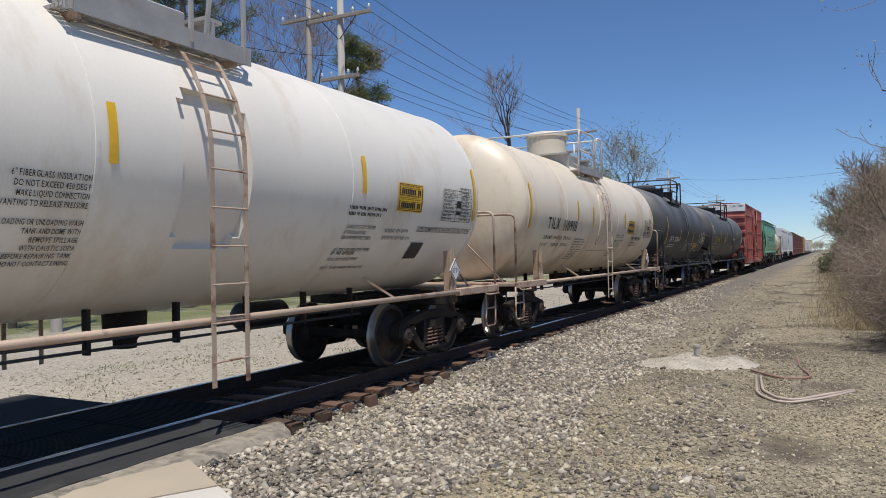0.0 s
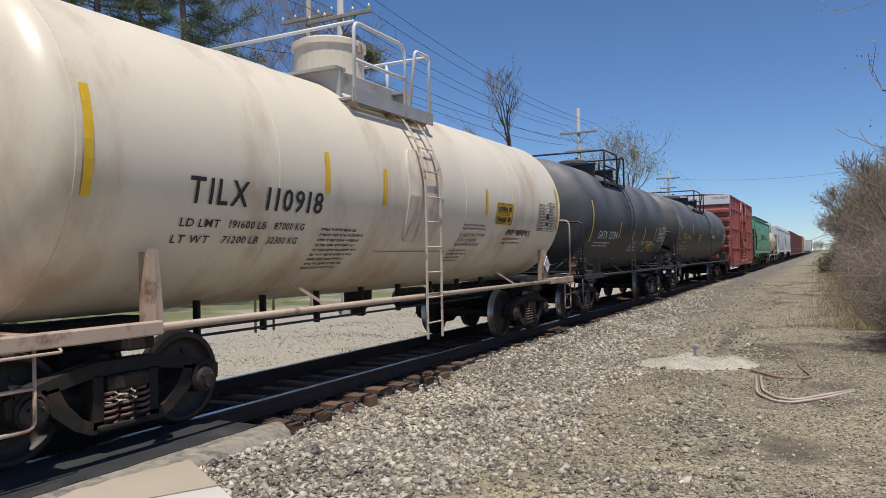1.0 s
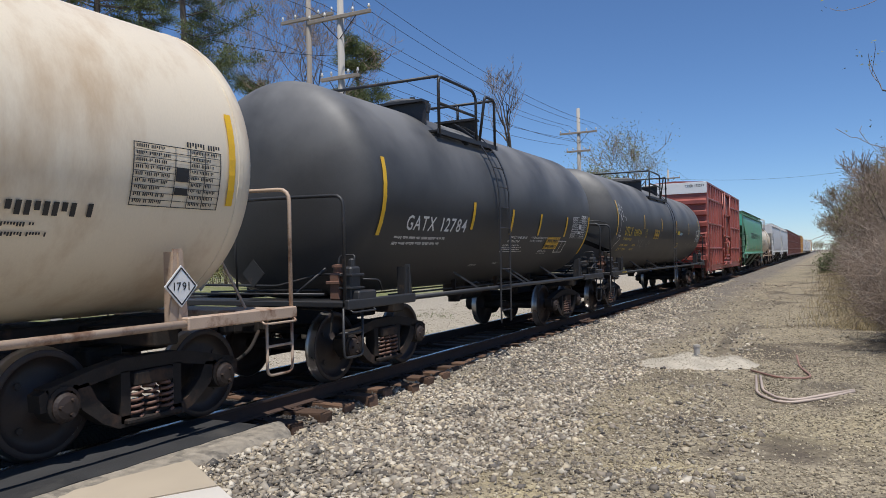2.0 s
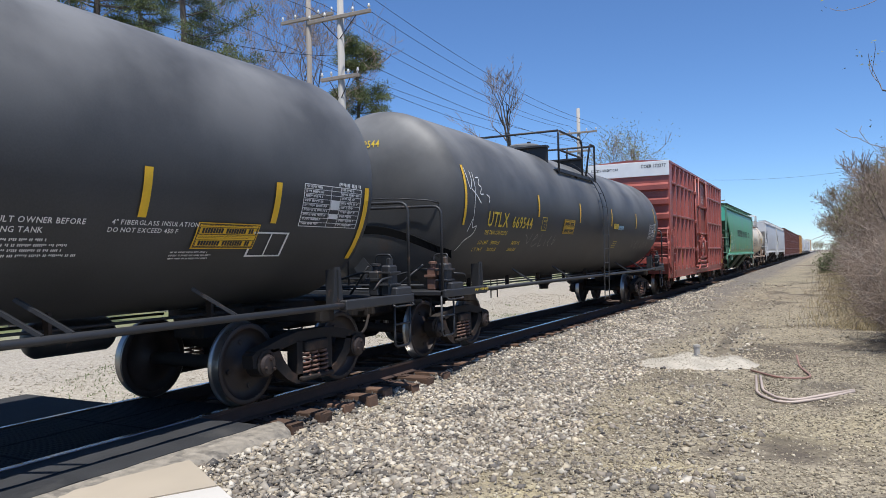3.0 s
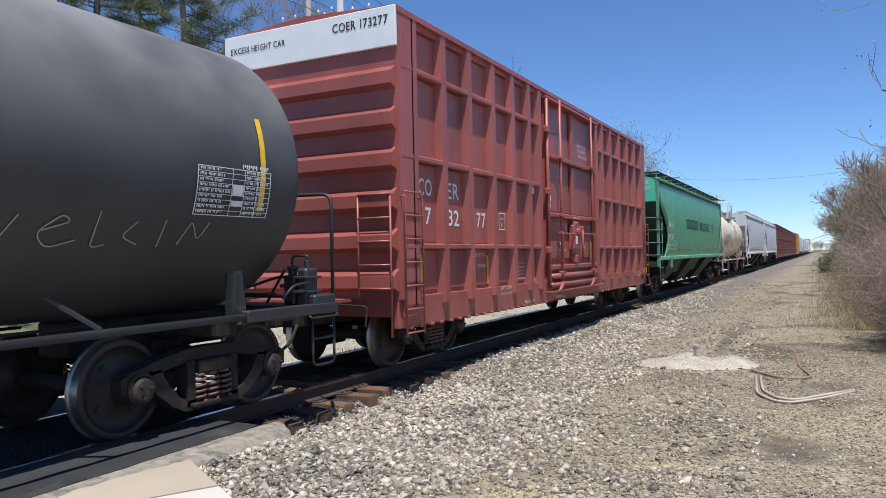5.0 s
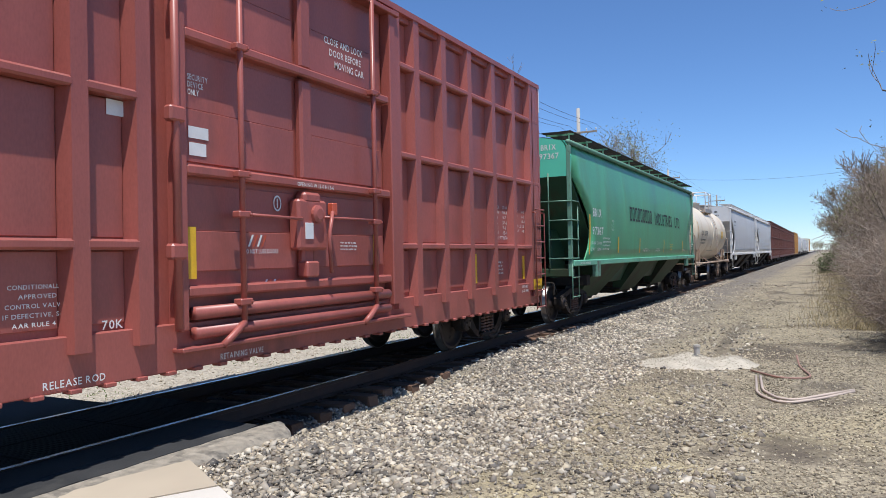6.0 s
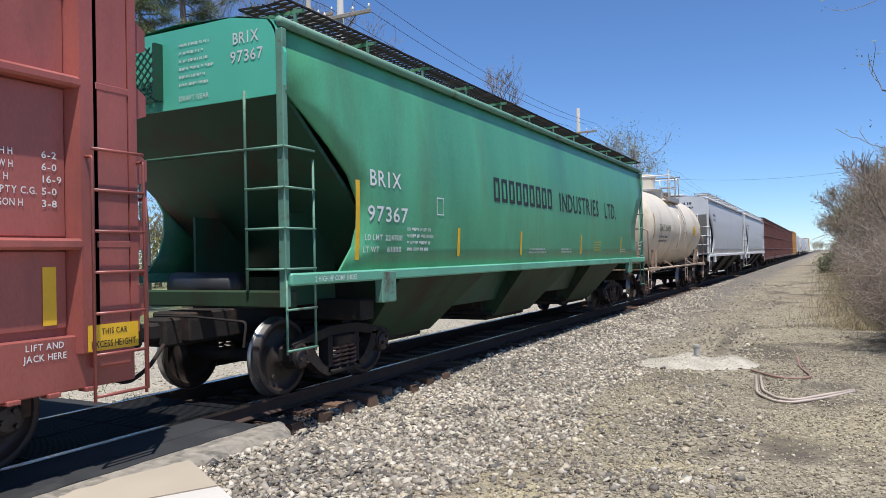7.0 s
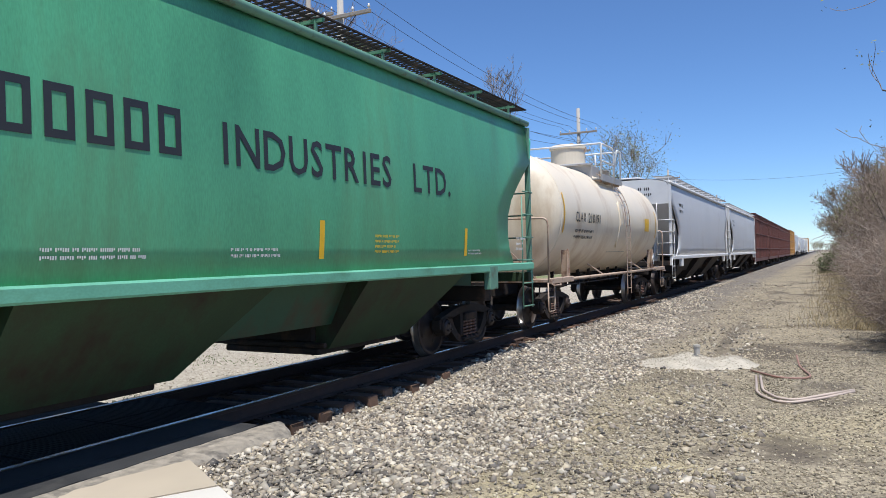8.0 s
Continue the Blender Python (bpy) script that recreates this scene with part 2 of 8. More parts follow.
def tube(bm, pts, r, n=8, caps=True):
    """A round bar along points; r may be one radius or one for each point."""
    rings = []
    rs = r if isinstance(r, (list, tuple)) else [r] * len(pts)
    for (p, s, u), q in zip(frames_along(pts), rs):
        rings.append([bm.verts.new(p + (s * math.cos(2 * math.pi * k / n) + u * math.sin(2 * math.pi * k / n)) * q) for k in range(n)])
    for a, b in zip(rings, rings[1:]):
        for k in range(n):
            bm.faces.new((a[k], a[(k + 1) % n], b[(k + 1) % n], b[k]))
    if caps:
        bm.faces.new(rings[0][::-1])
        bm.faces.new(rings[-1])


def strap(bm, pts, w, h):
    """A rectangular bar along points: w across, h high."""
    rings = []
    for p, s, u in frames_along(pts):
        rings.append([bm.verts.new(p + s * a + u * b) for a, b in ((-w / 2, -h / 2), (w / 2, -h / 2), (w / 2, h / 2), (-w / 2, h / 2))])
    for a, b in zip(rings, rings[1:]):
        for k in range(4):
            bm.faces.new((a[k], a[(k + 1) % 4], b[(k + 1) % 4], b[k]))
    bm.faces.new(rings[0][::-1])
    bm.faces.new(rings[-1])


def bend(pts, r=0.12, n=4):
    """Rounds the inner corners of a polyline."""
    pts = [Vector(p) for p in pts]
    out = [pts[0]]
    for a, b, c in zip(pts, pts[1:], pts[2:]):
        d1, d2 = (a - b), (c - b)
        q = min(r, d1.length * 0.49, d2.length * 0.49)
        p1, p2 = b + d1.normalized() * q, b + d2.normalized() * q
        for k in range(n + 1):
            t = k / n
            out.append(p1 * (1 - t) ** 2 + b * 2 * t * (1 - t) + p2 * t ** 2)
    out.append(pts[-1])
    return out


def lathe(bm, prof, n=32, axis="y", origin=(0, 0, 0)):
    """Turns a profile of (along, radius) about an axis through origin."""
    rings, o = [], Vector(origin)
    for a, r in prof:
        if r < 1e-5:
            p = {"x": (a, 0, 0), "y": (0, a, 0), "z": (0, 0, a)}[axis]
            rings.append([bm.verts.new(o + Vector(p))])
            continue
        ring = []
        for k in range(n):
            c, s = r * math.cos(2 * math.pi * k / n), r * math.sin(2 * math.pi * k / n)
            p = {"x": (a, c, s), "y": (c, a, s), "z": (c, s, a)}[axis]
            ring.append(bm.verts.new(o + Vector(p)))
        rings.append(ring)
    for a, b in zip(rings, rings[1:]):
        for k in range(n):
            k2 = (k + 1) % n
            if len(a) == 1 and len(b) > 1:
                bm.faces.new((a[0], b[k], b[k2]))
            elif len(b) == 1 and len(a) > 1:
                bm.faces.new((a[k], a[k2], b[0]))
            elif len(a) > 1:
                bm.faces.new((a[k], a[k2], b[k2], b[k]))
    bmesh.ops.recalc_face_normals(bm, faces=bm.faces[:])


def prism(bm, outline, x0, x1):
    """An outline of (y, z) given thickness from x0 to x1."""
    a = [bm.verts.new((x0, y, z)) for y, z in outline]
    b = [bm.verts.new((x1, y, z)) for y, z in outline]
    bm.faces.new(a[::-1])
    bm.faces.new(b)
    for k in range(len(a)):
        k2 = (k + 1) % len(a)
        bm.faces.new((a[k], a[k2], b[k2], b[k]))


def soup(name, verts, faces, material, smooth=False):
    me = bpy.data.meshes.new(name)
    me.from_pydata(verts, [], faces)
    me.materials.append(material)
    if smooth:
        me.polygons.foreach_set("use_smooth", [True] * len(me.polygons))
    me.update()
    return me


def empty(name, m=None):
    ob = new(name)
    ob.empty_display_size = 0.2
    if m is not None:
        ob.matrix_basis = m
    return ob


# ---- ground ----
def smooth01(a, b, x):
    t = min(1, max(0, (x - a) / (b - a)))
    return t * t * (3 - 2 * t)


def height(x, y):
    """Ground: a low ballast bed along the track, a flat gravel yard beside it, a low rise at the crossing."""
    d = abs(x - TX)
    z = -0.235 - 0.11 * smooth01(1.18, 1.42, d) - 0.05 * smooth01(1.5, 3.0, d)
    z += 0.13 * smooth01(9.0, 12.5, y) * smooth01(1.12, 1.3, d) * smooth01(2.3, 1.5, d)
    if x > TX:
        z += 0.06 * smooth01(3.0, 6.0, d)
        cross = smooth01(6.9, 5.2, y) * smooth01(1.7, 2.05, d)
        z += cross * 0.285
        z += 0.30 * smooth01(8.6, 14.0, d)
        z += 0.10 * noise.noise((x * 0.7, y * 0.5, 0.0)) * smooth01(2.2, 3.4, d) * smooth01(3.5, 8.0, y)
    else:
        z += 0.12 * smooth01(2.5, 4.5, d)
        z += 0.05 * noise.noise((x * 0.4, y * 0.4, 3.0)) * smooth01(2.2, 3.4, d)
    z += 0.015 * noise.noise((x * 3.1, y * 3.1, 7.0))
    return z


DARK_SOIL = ((-0.3, 8.0, 0.34, 0.75, 0.0), (-1.0, 7.5, 0.24, 0.4, 0.0), (-1.95, 18.5, 0.22, 5.5, -0.02), (0.45, 6.2, 0.4, 0.55, 0.0), (0.0, 11.6, 0.5, 0.9, 0.1))


def ground_material():
    m = bpy.data.materials.new("gravel_ground")
    m.use_nodes = True
    n, li = m.node_tree.nodes, m.node_tree.links
    b = n["Principled BSDF"]
    b.inputs["Roughness"].default_value = 0.95
    co = n.new("ShaderNodeTexCoord")
    sep = n.new("ShaderNodeSeparateXYZ")
    li.new(co.outputs["Object"], sep.inputs[0])

    def noise_at(s, d=6, r=0.6):
        q = n.new("ShaderNodeTexNoise")
        q.inputs["Scale"].default_value, q.inputs["Detail"].default_value, q.inputs["Roughness"].default_value = s, d, r
        li.new(co.outputs["Object"], q.inputs["Vector"])
        return q.outputs[0]

    def rng(sock, a, c, lo=0.0, hi=1.0):
        q = n.new("ShaderNodeMapRange")
        for i, v in enumerate((a, c, lo, hi)):
            q.inputs[i + 1].default_value = v
        li.new(sock, q.inputs[0])
        return q.outputs[0]

    def blend(f, a, c):
        q = n.new("ShaderNodeMix")
        q.data_type = "RGBA"
        li.new(f, q.inputs[0])
        for i, v in ((6, a), (7, c)):
            if isinstance(v, tuple):
                q.inputs[i].default_value = rgb(v)
            else:
                li.new(v, q.inputs[i])
        return q.outputs[2]

    def math2(op, a, c):
        q = n.new("ShaderNodeMath")
        q.operation = op
        for i, v in ((0, a), (1, c)):
            if isinstance(v, (int, float)):
                q.inputs[i].default_value = v
            else:
                li.new(v, q.inputs[i])
        return q.outputs[0]

    vor = n.new("ShaderNodeTexVoronoi")
    vor.inputs["Scale"].default_value = 26
    li.new(co.outputs["Object"], vor.inputs["Vector"])
    vor2 = n.new("ShaderNodeTexVoronoi")
    vor2.inputs["Scale"].default_value = 70
    li.new(co.outputs["Object"], vor2.inputs["Vector"])
    bw = n.new("ShaderNodeRGBToBW")
    li.new(vor.outputs["Color"], bw.inputs[0])
    bw2 = n.new("ShaderNodeRGBToBW")
    li.new(vor2.outputs["Color"], bw2.inputs[0])
    speck = math2("MULTIPLY_ADD", bw2.outputs[0], 0.6)
    li.new(bw.outputs[0], n[speck.node.name].inputs[2])
    speck = rng(speck, 0.2, 1.2)
    gravel = blend(speck, (0.11, 0.088, 0.06), (0.41, 0.345, 0.235))
    ballast = blend(speck, (0.06, 0.052, 0.045), (0.26, 0.225, 0.185))
    wob = math2("MULTIPLY_ADD", noise_at(0.35), 2.2)
    li.new(sep.outputs[0], n[wob.node.name].inputs[2])
    yard = rng(wob, TX + 3.6, TX + 5.0)
    col = blend(yard, ballast, gravel)
    soil = blend(noise_at(40), (0.048, 0.036, 0.026), (0.115, 0.088, 0.062))
    soilmask = math2("MULTIPLY", rng(noise_at(0.45, 8, 0.62), 0.50, 0.60), rng(wob, TX + 4.4, TX + 6.0))
    col = blend(math2("MULTIPLY", soilmask, 0.85), col, soil)
    tan = math2("MULTIPLY", rng(noise_at(0.8, 6, 0.6), 0.47, 0.60), rng(sep.outputs[1], 12.0, 6.0, 0.08, 0.88))
    col = blend(tan, col, blend(speck, (0.25, 0.20, 0.11), (0.50, 0.42, 0.25)))
    # bare dark patches of oily soil on the yard
    for cx, cy, rx, ry, lean in DARK_SOIL:
        u = math2("DIVIDE", math2("SUBTRACT", math2("ADD", math2("MULTIPLY", math2("SUBTRACT", sep.outputs[1], cy), -lean), sep.outputs[0]), cx), rx)
        v = math2("DIVIDE", math2("SUBTRACT", sep.outputs[1], cy), ry)
        d2 = math2("ADD", math2("MULTIPLY", u, u), math2("MULTIPLY", v, v))
        d2 = math2("ADD", d2, math2("MULTIPLY", math2("SUBTRACT", noise_at(2.6, 7, 0.65), 0.5), 2.6))
        col = blend(rng(d2, 1.0, 0.1, 0.0, 0.72), col, soil)
    # pale limestone on the far side of the track
    farside = rng(sep.outputs[0], TX - 1.9, TX - 2.6)
    col = blend(farside, col, blend(speck, (0.27, 0.232, 0.182), (0.49, 0.435, 0.35)))
    lawn = math2("MULTIPLY", rng(sep.outputs[0], TX - 9.0, TX - 13.0), rng(noise_at(0.2), 0.35, 0.5))
    col = blend(lawn, col, blend(noise_at(3), (0.10, 0.14, 0.04), (0.26, 0.24, 0.11)))
    # train's shade put into the ground colour as a dark band along the track
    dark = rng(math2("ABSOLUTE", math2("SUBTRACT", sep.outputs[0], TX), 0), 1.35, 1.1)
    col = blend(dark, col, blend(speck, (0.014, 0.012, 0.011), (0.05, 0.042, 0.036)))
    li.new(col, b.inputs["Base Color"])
    bp = n.new("ShaderNodeBump")
    bp.inputs["Strength"].default_value, bp.inputs["Distance"].default_value = 0.9, 0.02
    li.new(speck, bp.inputs["Height"])
    li.new(bp.outputs[0], b.inputs["Normal"])
    return m


def spaced(stops):
    out = []
    for (a, b, s) in stops:
        k = max(1, round((b - a) / s))
        out += [a + (b - a) * i / k for i in range(k)]
    return out + [stops[-1][1]]


def build_ground():
    xs = spaced([(-900, -60, 120), (-60, -14, 3), (-14, TX - 3.2, 0.6), (TX - 3.2, 3.0, 0.14), (3.0, 14, 0.8), (14, 900, 120)])
    ys = spaced([(-600, -30, 120), (-30, 2.0, 1.6), (2.0, 16, 0.16), (16, 40, 0.5), (40, 120, 3), (120, 1800, 140)])
    verts = [(x, y, height(x, y)) for y in ys for x in xs]
    w = len(xs)
    faces = [(j * w + i, j * w + i + 1, (j + 1) * w + i + 1, (j + 1) * w + i) for j in range(len(ys) - 1) for i in range(w - 1)]
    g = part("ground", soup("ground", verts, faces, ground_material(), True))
    tagged(g, "gravel yard with ballast and bare soil beside the track", "ground", kind="structure")


build_ground()

# ---- track ----
RAIL = [(-0.07, -0.18), (0.07, -0.18), (0.07, -0.168), (0.012, -0.15), (0.010, -0.045), (0.036, -0.035), (0.036, -0.006), (0.030, 0.0), (-0.030, 0.0), (-0.036, -0.006), (-0.036, -0.035), (-0.010, -0.045), (-0.012, -0.15), (-0.07, -0.168)]
TRACK_Y0, TRACK_Y1 = -60.0, 900.0


def build_rails():
    for k, side in enumerate((1, -1)):
        bm = bmesh.new()
        ys = spaced([(TRACK_Y0, 0, 20), (0, 60, 6), (60, TRACK_Y1, 120)])
        rings = [[bm.verts.new((TX + side * GAUGE / 2 + x, y, z)) for x, z in RAIL] for y in ys]
        top = (6, 7, 8)
        for a, b in zip(rings, rings[1:]):
            for i in range(len(RAIL)):
                j = (i + 1) % len(RAIL)
                f = bm.faces.new((a[i], b[i], b[j], a[j]))
                f.material_index = 1 if i in top else 0
        bmesh.ops.recalc_face_normals(bm, faces=bm.faces[:])
        r = part("rail", bm, M["railside"])
        r.data.materials.append(M["railtop"])
        tagged(r, "steel rail with a polished head and rusty web on wooden ties", "rail", group="rails of the track", kind="structure")


build_rails()


def build_ties():
    """Wooden ties on tie plates; the crossing hides those nearer than its end."""
    bed = empty("track_bed")
    tagged(bed, "weathered wooden ties bedded in ballast", "railroad ties", kind="structure")
    meshes = []
    for k in range(5):
        rnd = random.Random(k)
        bm = bmesh.new()
        box(bm, -1.30, 1.30, -0.115, 0.115, -0.37, -0.186, 0.012)
        bmesh.ops.subdivide_edges(bm, edges=[e for e in bm.edges if e.calc_length() > 1.0], cuts=8)
        for v in bm.verts:
            v.co.z += 0.012 * rnd.uniform(-1, 0.3)
            v.co.y += 0.010 * rnd.uniform(-1, 1)
            v.co.x += 0.02 * rnd.uniform(-1, 1) * (abs(v.co.x) > 1.2)
        me = bpy.data.meshes.new("tie")
        bm.to_mesh(me)
        bm.free()
        me.materials.append(M["tie"])
        meshes.append(me)
    plate = bmesh.new()
    box(plate, -0.17, 0.17, -0.09, 0.09, -0.188, -0.176, 0.004)
    for sx in (-0.095, 0.095):
        for yy in (-0.05, 0.05):
            box(plate, sx - 0.014, sx + 0.014, yy - 0.012, yy + 0.012, -0.176, -0.158)
    pm = bpy.data.meshes.new("tie_plate")
    plate.to_mesh(pm)
    plate.free()
    pm.materials.append(M["railside"])
    rnd = random.Random(5)
    for k in range(150):
        t = part("tie", meshes[k % 5], None, bed)
        t.matrix_basis = pose(TX + rnd.uniform(-0.06, 0.06), 6.0 + k * 0.52 + rnd.uniform(-0.03, 0.03), rnd.uniform(-0.012, 0.012), 0, rnd.uniform(-0.6, 0.6), rnd.uniform(-1.2, 1.2))
        if k < 40:
            for sx in (1, -1):
                p = part("tie_plate", pm, None, t)
                p.location = (sx * GAUGE / 2, 0, 0)
    bm = bmesh.new()
    for k in range(150, 420):
        y = 6.0 + k * 0.52
        box(bm, TX - 1.3, TX + 1.3, y - 0.115, y + 0.115, -0.36, -0.188)
    tagged(part("far_ties", bm, M["tie"], bed), kind="stuff")


build_ties()


def build_crossing():
    """Road crossing: rubber panels between and beside the rails, an asphalt strip, a concrete sidewalk."""
    base = empty("grade_crossing")
    tagged(base, "dark rubber and asphalt road crossing laid between the rails", "crossing", kind="structure")
    ends = 4.9
    bm = bmesh.new()
    box(bm, -0.335, 0.335, -0.60, 0.60, -0.06, 0.0, 0.012)
    for k in range(26):
        box(bm, -0.33, 0.33, -0.585 + k * 0.046, -0.563 + k * 0.046, 0.0, 0.004)
    me = bpy.data.meshes.new("panel")
    bm.to_mesh(me)
    bm.free()
    me.materials.append(M["pad"])
    for row, cx in enumerate((TX - 0.345, TX + 0.345)):
        for k in range(12):
            p = part("panel", me, None, base)
            p.location = (cx, ends + 1.35 - 0.6 - k * 1.22, -0.012)
    bm = bmesh.new()
    rnd = random.Random(4)
    ys = [-30, -10, 0, 2] + [2.4 + 0.2 * k for k in range(17)]
    rows = []
    for y in ys:
        xr = TX + 1.60 + 0.025 * rnd.uniform(-1, 1) - 0.5 * smooth01(5.55, 5.9, y)
        rows.append([bm.verts.new((TX + 0.80, y, -0.01)), bm.verts.new((TX + 1.25, y, -0.008 + 0.004 * rnd.uniform(-1, 1))), bm.verts.new((TX + 1.262, y, -0.03)), bm.verts.new((TX + 1.275, y, -0.006)), bm.verts.new((xr, y, -0.012)), bm.verts.new((xr + 0.01, y, -0.3))])
    for p, q in zip(rows, rows[1:]):
        for i in range(5):
            bm.faces.new((p[i], p[i + 1], q[i + 1], q[i]))
    bm.faces.new((*rows[-1], bm.verts.new((TX + 0.80, ys[-1], -0.3))))
    bmesh.ops.recalc_face_normals(bm, faces=bm.faces[:])
    part("panel_strip", bm, M["asphalt"], base, "cracked grey asphalt strip beside the rail")
    bm = bmesh.new()
    box(bm, TX - 2.4, TX - 0.80, -30, ends + 0.9, -0.3, -0.012, 0.01)
    part("panel_strip", bm, M["asphalt"], base, "dark asphalt strip beyond the rail")
    # low rough concrete lip that ends in a rounded, broken tip
    bm = bmesh.new()
    rows = []
    for k in range(50):
        y = -6 + 11.92 * (k / 49) ** 0.5
        w = 0.04 * noise.noise((y * 2.3, 1.0, 0.0))
        tip = smooth01(5.95, 5.5, y) ** 0.5
        xa = TX + 1.605 - 0.05 * (1 - tip)
        xb = xa + 0.08 + (0.27 + 0.06 * smooth01(4.6, 5.3, y) + w) * tip
        row = []
        for i, (f, dz) in enumerate(((0, -0.016), (0.3, -0.018), (0.7, -0.03), (0.95, -0.075), (1.05, -0.3))):
            x = xa + (xb - xa) * f
            row.append(bm.verts.new((x, y, dz + 0.010 * noise.noise((x * 9, y * 9, 5)) * (i > 0) - 0.03 * (1 - tip))))
        rows.append(row)
    for p, q in zip(rows, rows[1:]):
        for i in range(4):
            bm.faces.new((p[i], p[i + 1], q[i + 1], q[i]))
    bm.faces.new(rows[-1])
    bmesh.ops.recalc_face_normals(bm, faces=bm.faces[:])
    part("concrete_lip", bm, M["mortar"], base, "rough pale concrete lip along the crossing", smooth=True)


build_crossing()


M["concrete2"] = mat("pale_concrete", (0.56, 0.52, 0.46), 0.9, var=0.08, scale=1.3, fine=140, bump=0.3, dirt=(0.45, 0.41, 0.35), dirt_at=0.6)


def build_sidewalk():
    base = empty("sidewalk")
    tagged(base, "sandy concrete sidewalk slabs ending beside the crossing", "sidewalk", kind="structure")
    u, w = Vector((0.867, -0.498)), Vector((-0.498, -0.867))
    o = Vector((-4.715, 4.435))
    slabs = ((0.0, 0.855, 0.0, 1.15, 0), (0.867, 1.75, 0.0, 1.15, 1), (0.0, 0.855, 1.162, 2.5, 0), (0.867, 1.75, 1.162, 2.5, 1))
    for a0, a1, b0, b1, pale in slabs:
        bm = bmesh.new()
        pts = [o + u * a + w * b for a, b in ((a0, b0), (a1, b0), (a1, b1), (a0, b1))]
        v = [bm.verts.new((max(p.x, -4.94), p.y, -0.022)) for p in pts]
        f = bm.faces.new(v)
        q = bmesh.ops.extrude_face_region(bm, geom=[f])
        for e in q["geom"]:
            if isinstance(e, bmesh.types.BMVert):
                e.co.z -= 0.2
        bmesh.ops.recalc_face_normals(bm, faces=bm.faces[:])
        bmesh.ops.bevel(bm, geom=bm.edges[:], offset=0.010, segments=2, affect="EDGES")
        part("slab", bm, M["concrete2"] if pale else M["concrete"], base, "newer pale concrete slab" if pale else "")


build_sidewalk()

# ---- lettering ----
CHARS = "ABCDEFGHIJKLMNOPQRSTUVWXYZ0123456789-.,:/\"'&%"


def cut_letters():
    """Flat letter shapes of unit height, sliced so that they follow a curved shell."""
    made = {}
    obs = []
    for ch in CHARS:
        c = bpy.data.curves.new("letter", "FONT")
        c.body, c.size, c.resolution_u, c.offset = ch, 1.0, 2, 0.012
        obs.append(new("letter", c))
    dg = bpy.context.evaluated_depsgraph_get()
    for ch, o in zip(CHARS, obs):
        me = bpy.data.meshes.new_from_object(o.evaluated_get(dg))
        bm = bmesh.new()
        bm.from_mesh(me)
        xs = [v.co.x for v in bm.verts]
        x0, x1 = min(xs), max(xs)
        for v in bm.verts:
            v.co.x -= x0
            v.co *= 1 / 0.73
        for z in (0.2, 0.4, 0.6, 0.8):
            bmesh.ops.bisect_plane(bm, geom=bm.verts[:] + bm.edges[:] + bm.faces[:], plane_co=(0, z, 0), plane_no=(0, 1, 0))
        bm.verts.index_update()
        made[ch] = ([tuple(v.co) for v in bm.verts], [[v.index for v in f.verts] for f in bm.faces], (x1 - x0) / 0.73)
        bm.free()
        bpy.data.meshes.remove(me)
    for o in obs:
        c = o.data
        bpy.data.objects.remove(o)
        bpy.data.curves.remove(c)
    return made


LETTERS = cut_letters()


def lettering(parent, s, place, u, v, h, material, squeeze=0.8, gap=0.16, width=None, slant=0.0, name="lettering"):
    """One line of text from u, with its foot at v, h high, laid on a surface by place(u, v)."""
    pen, verts, faces = 0.0, [], []
    for ch in s:
        if ch == " ":
            pen += 0.42
            continue
        vs, fs, w = LETTERS[ch]
        k = len(verts)
        room = max(0.0, 0.40 - w) / 2 if ch in "1I" else 0.0
        pen += room
        verts += [(x + pen, y) for x, y, _ in vs]
        faces += [[i + k for i in f] for f in fs]
        pen += w + gap + room
    sx = h * squeeze if width is None else width / max(pen - gap, 0.01)
    pts = [place(u + x * sx + slant * y * h, v + y * h) for x, y in verts]
    me = soup(name, pts, faces, material)
    return part(name, me, None, parent)


def bars(parent, place, u, v, w, h, rows, material, seed=0, fill=0.5, name="lettering", ragged=0.3, letters=True):
    """Writing too small to read: rows of short strokes in word groups, on a surface by place(u, v)."""
    rnd = random.Random(seed)
    verts, faces = [], []
    pitch = h / rows
    for r in range(rows):
        v1 = v + h - r * pitch
        v0 = v1 - pitch * fill
        x, end = 0.0, w * (1 - ragged * rnd.random())
        step = pitch * fill * 0.66
        word = rnd.randint(2, 8)
        while x + step * 0.7 < end:
            if word == 0:
                x += step
                word = rnd.randint(2, 8)
                continue
            a, b = u + x, u + x + step * (0.62 if letters else 0.8)
            k = len(verts)
            lo = v0 + (pitch * fill * 0.35 if letters and rnd.random() < 0.3 else 0)
            verts += [place(a, lo), place(b, lo), place(b, v1), place(a, v1)]
            faces.append((k, k + 1, k + 2, k + 3))
            x += step
            word -= 1
    return part(name, soup(name, verts, faces, material), None, parent)


def patch(bm, place, u0, u1, v0, v1, n=6):
    """A thin sheet laid on a surface."""
    a = [bm.verts.new(place(u0, v0 + (v1 - v0) * k / n)) for k in range(n + 1)]
    b = [bm.verts.new(place(u1, v0 + (v1 - v0) * k / n)) for k in range(n + 1)]
    for k in range(n):
        bm.faces.new((a[k], b[k], b[k + 1], a[k + 1]))


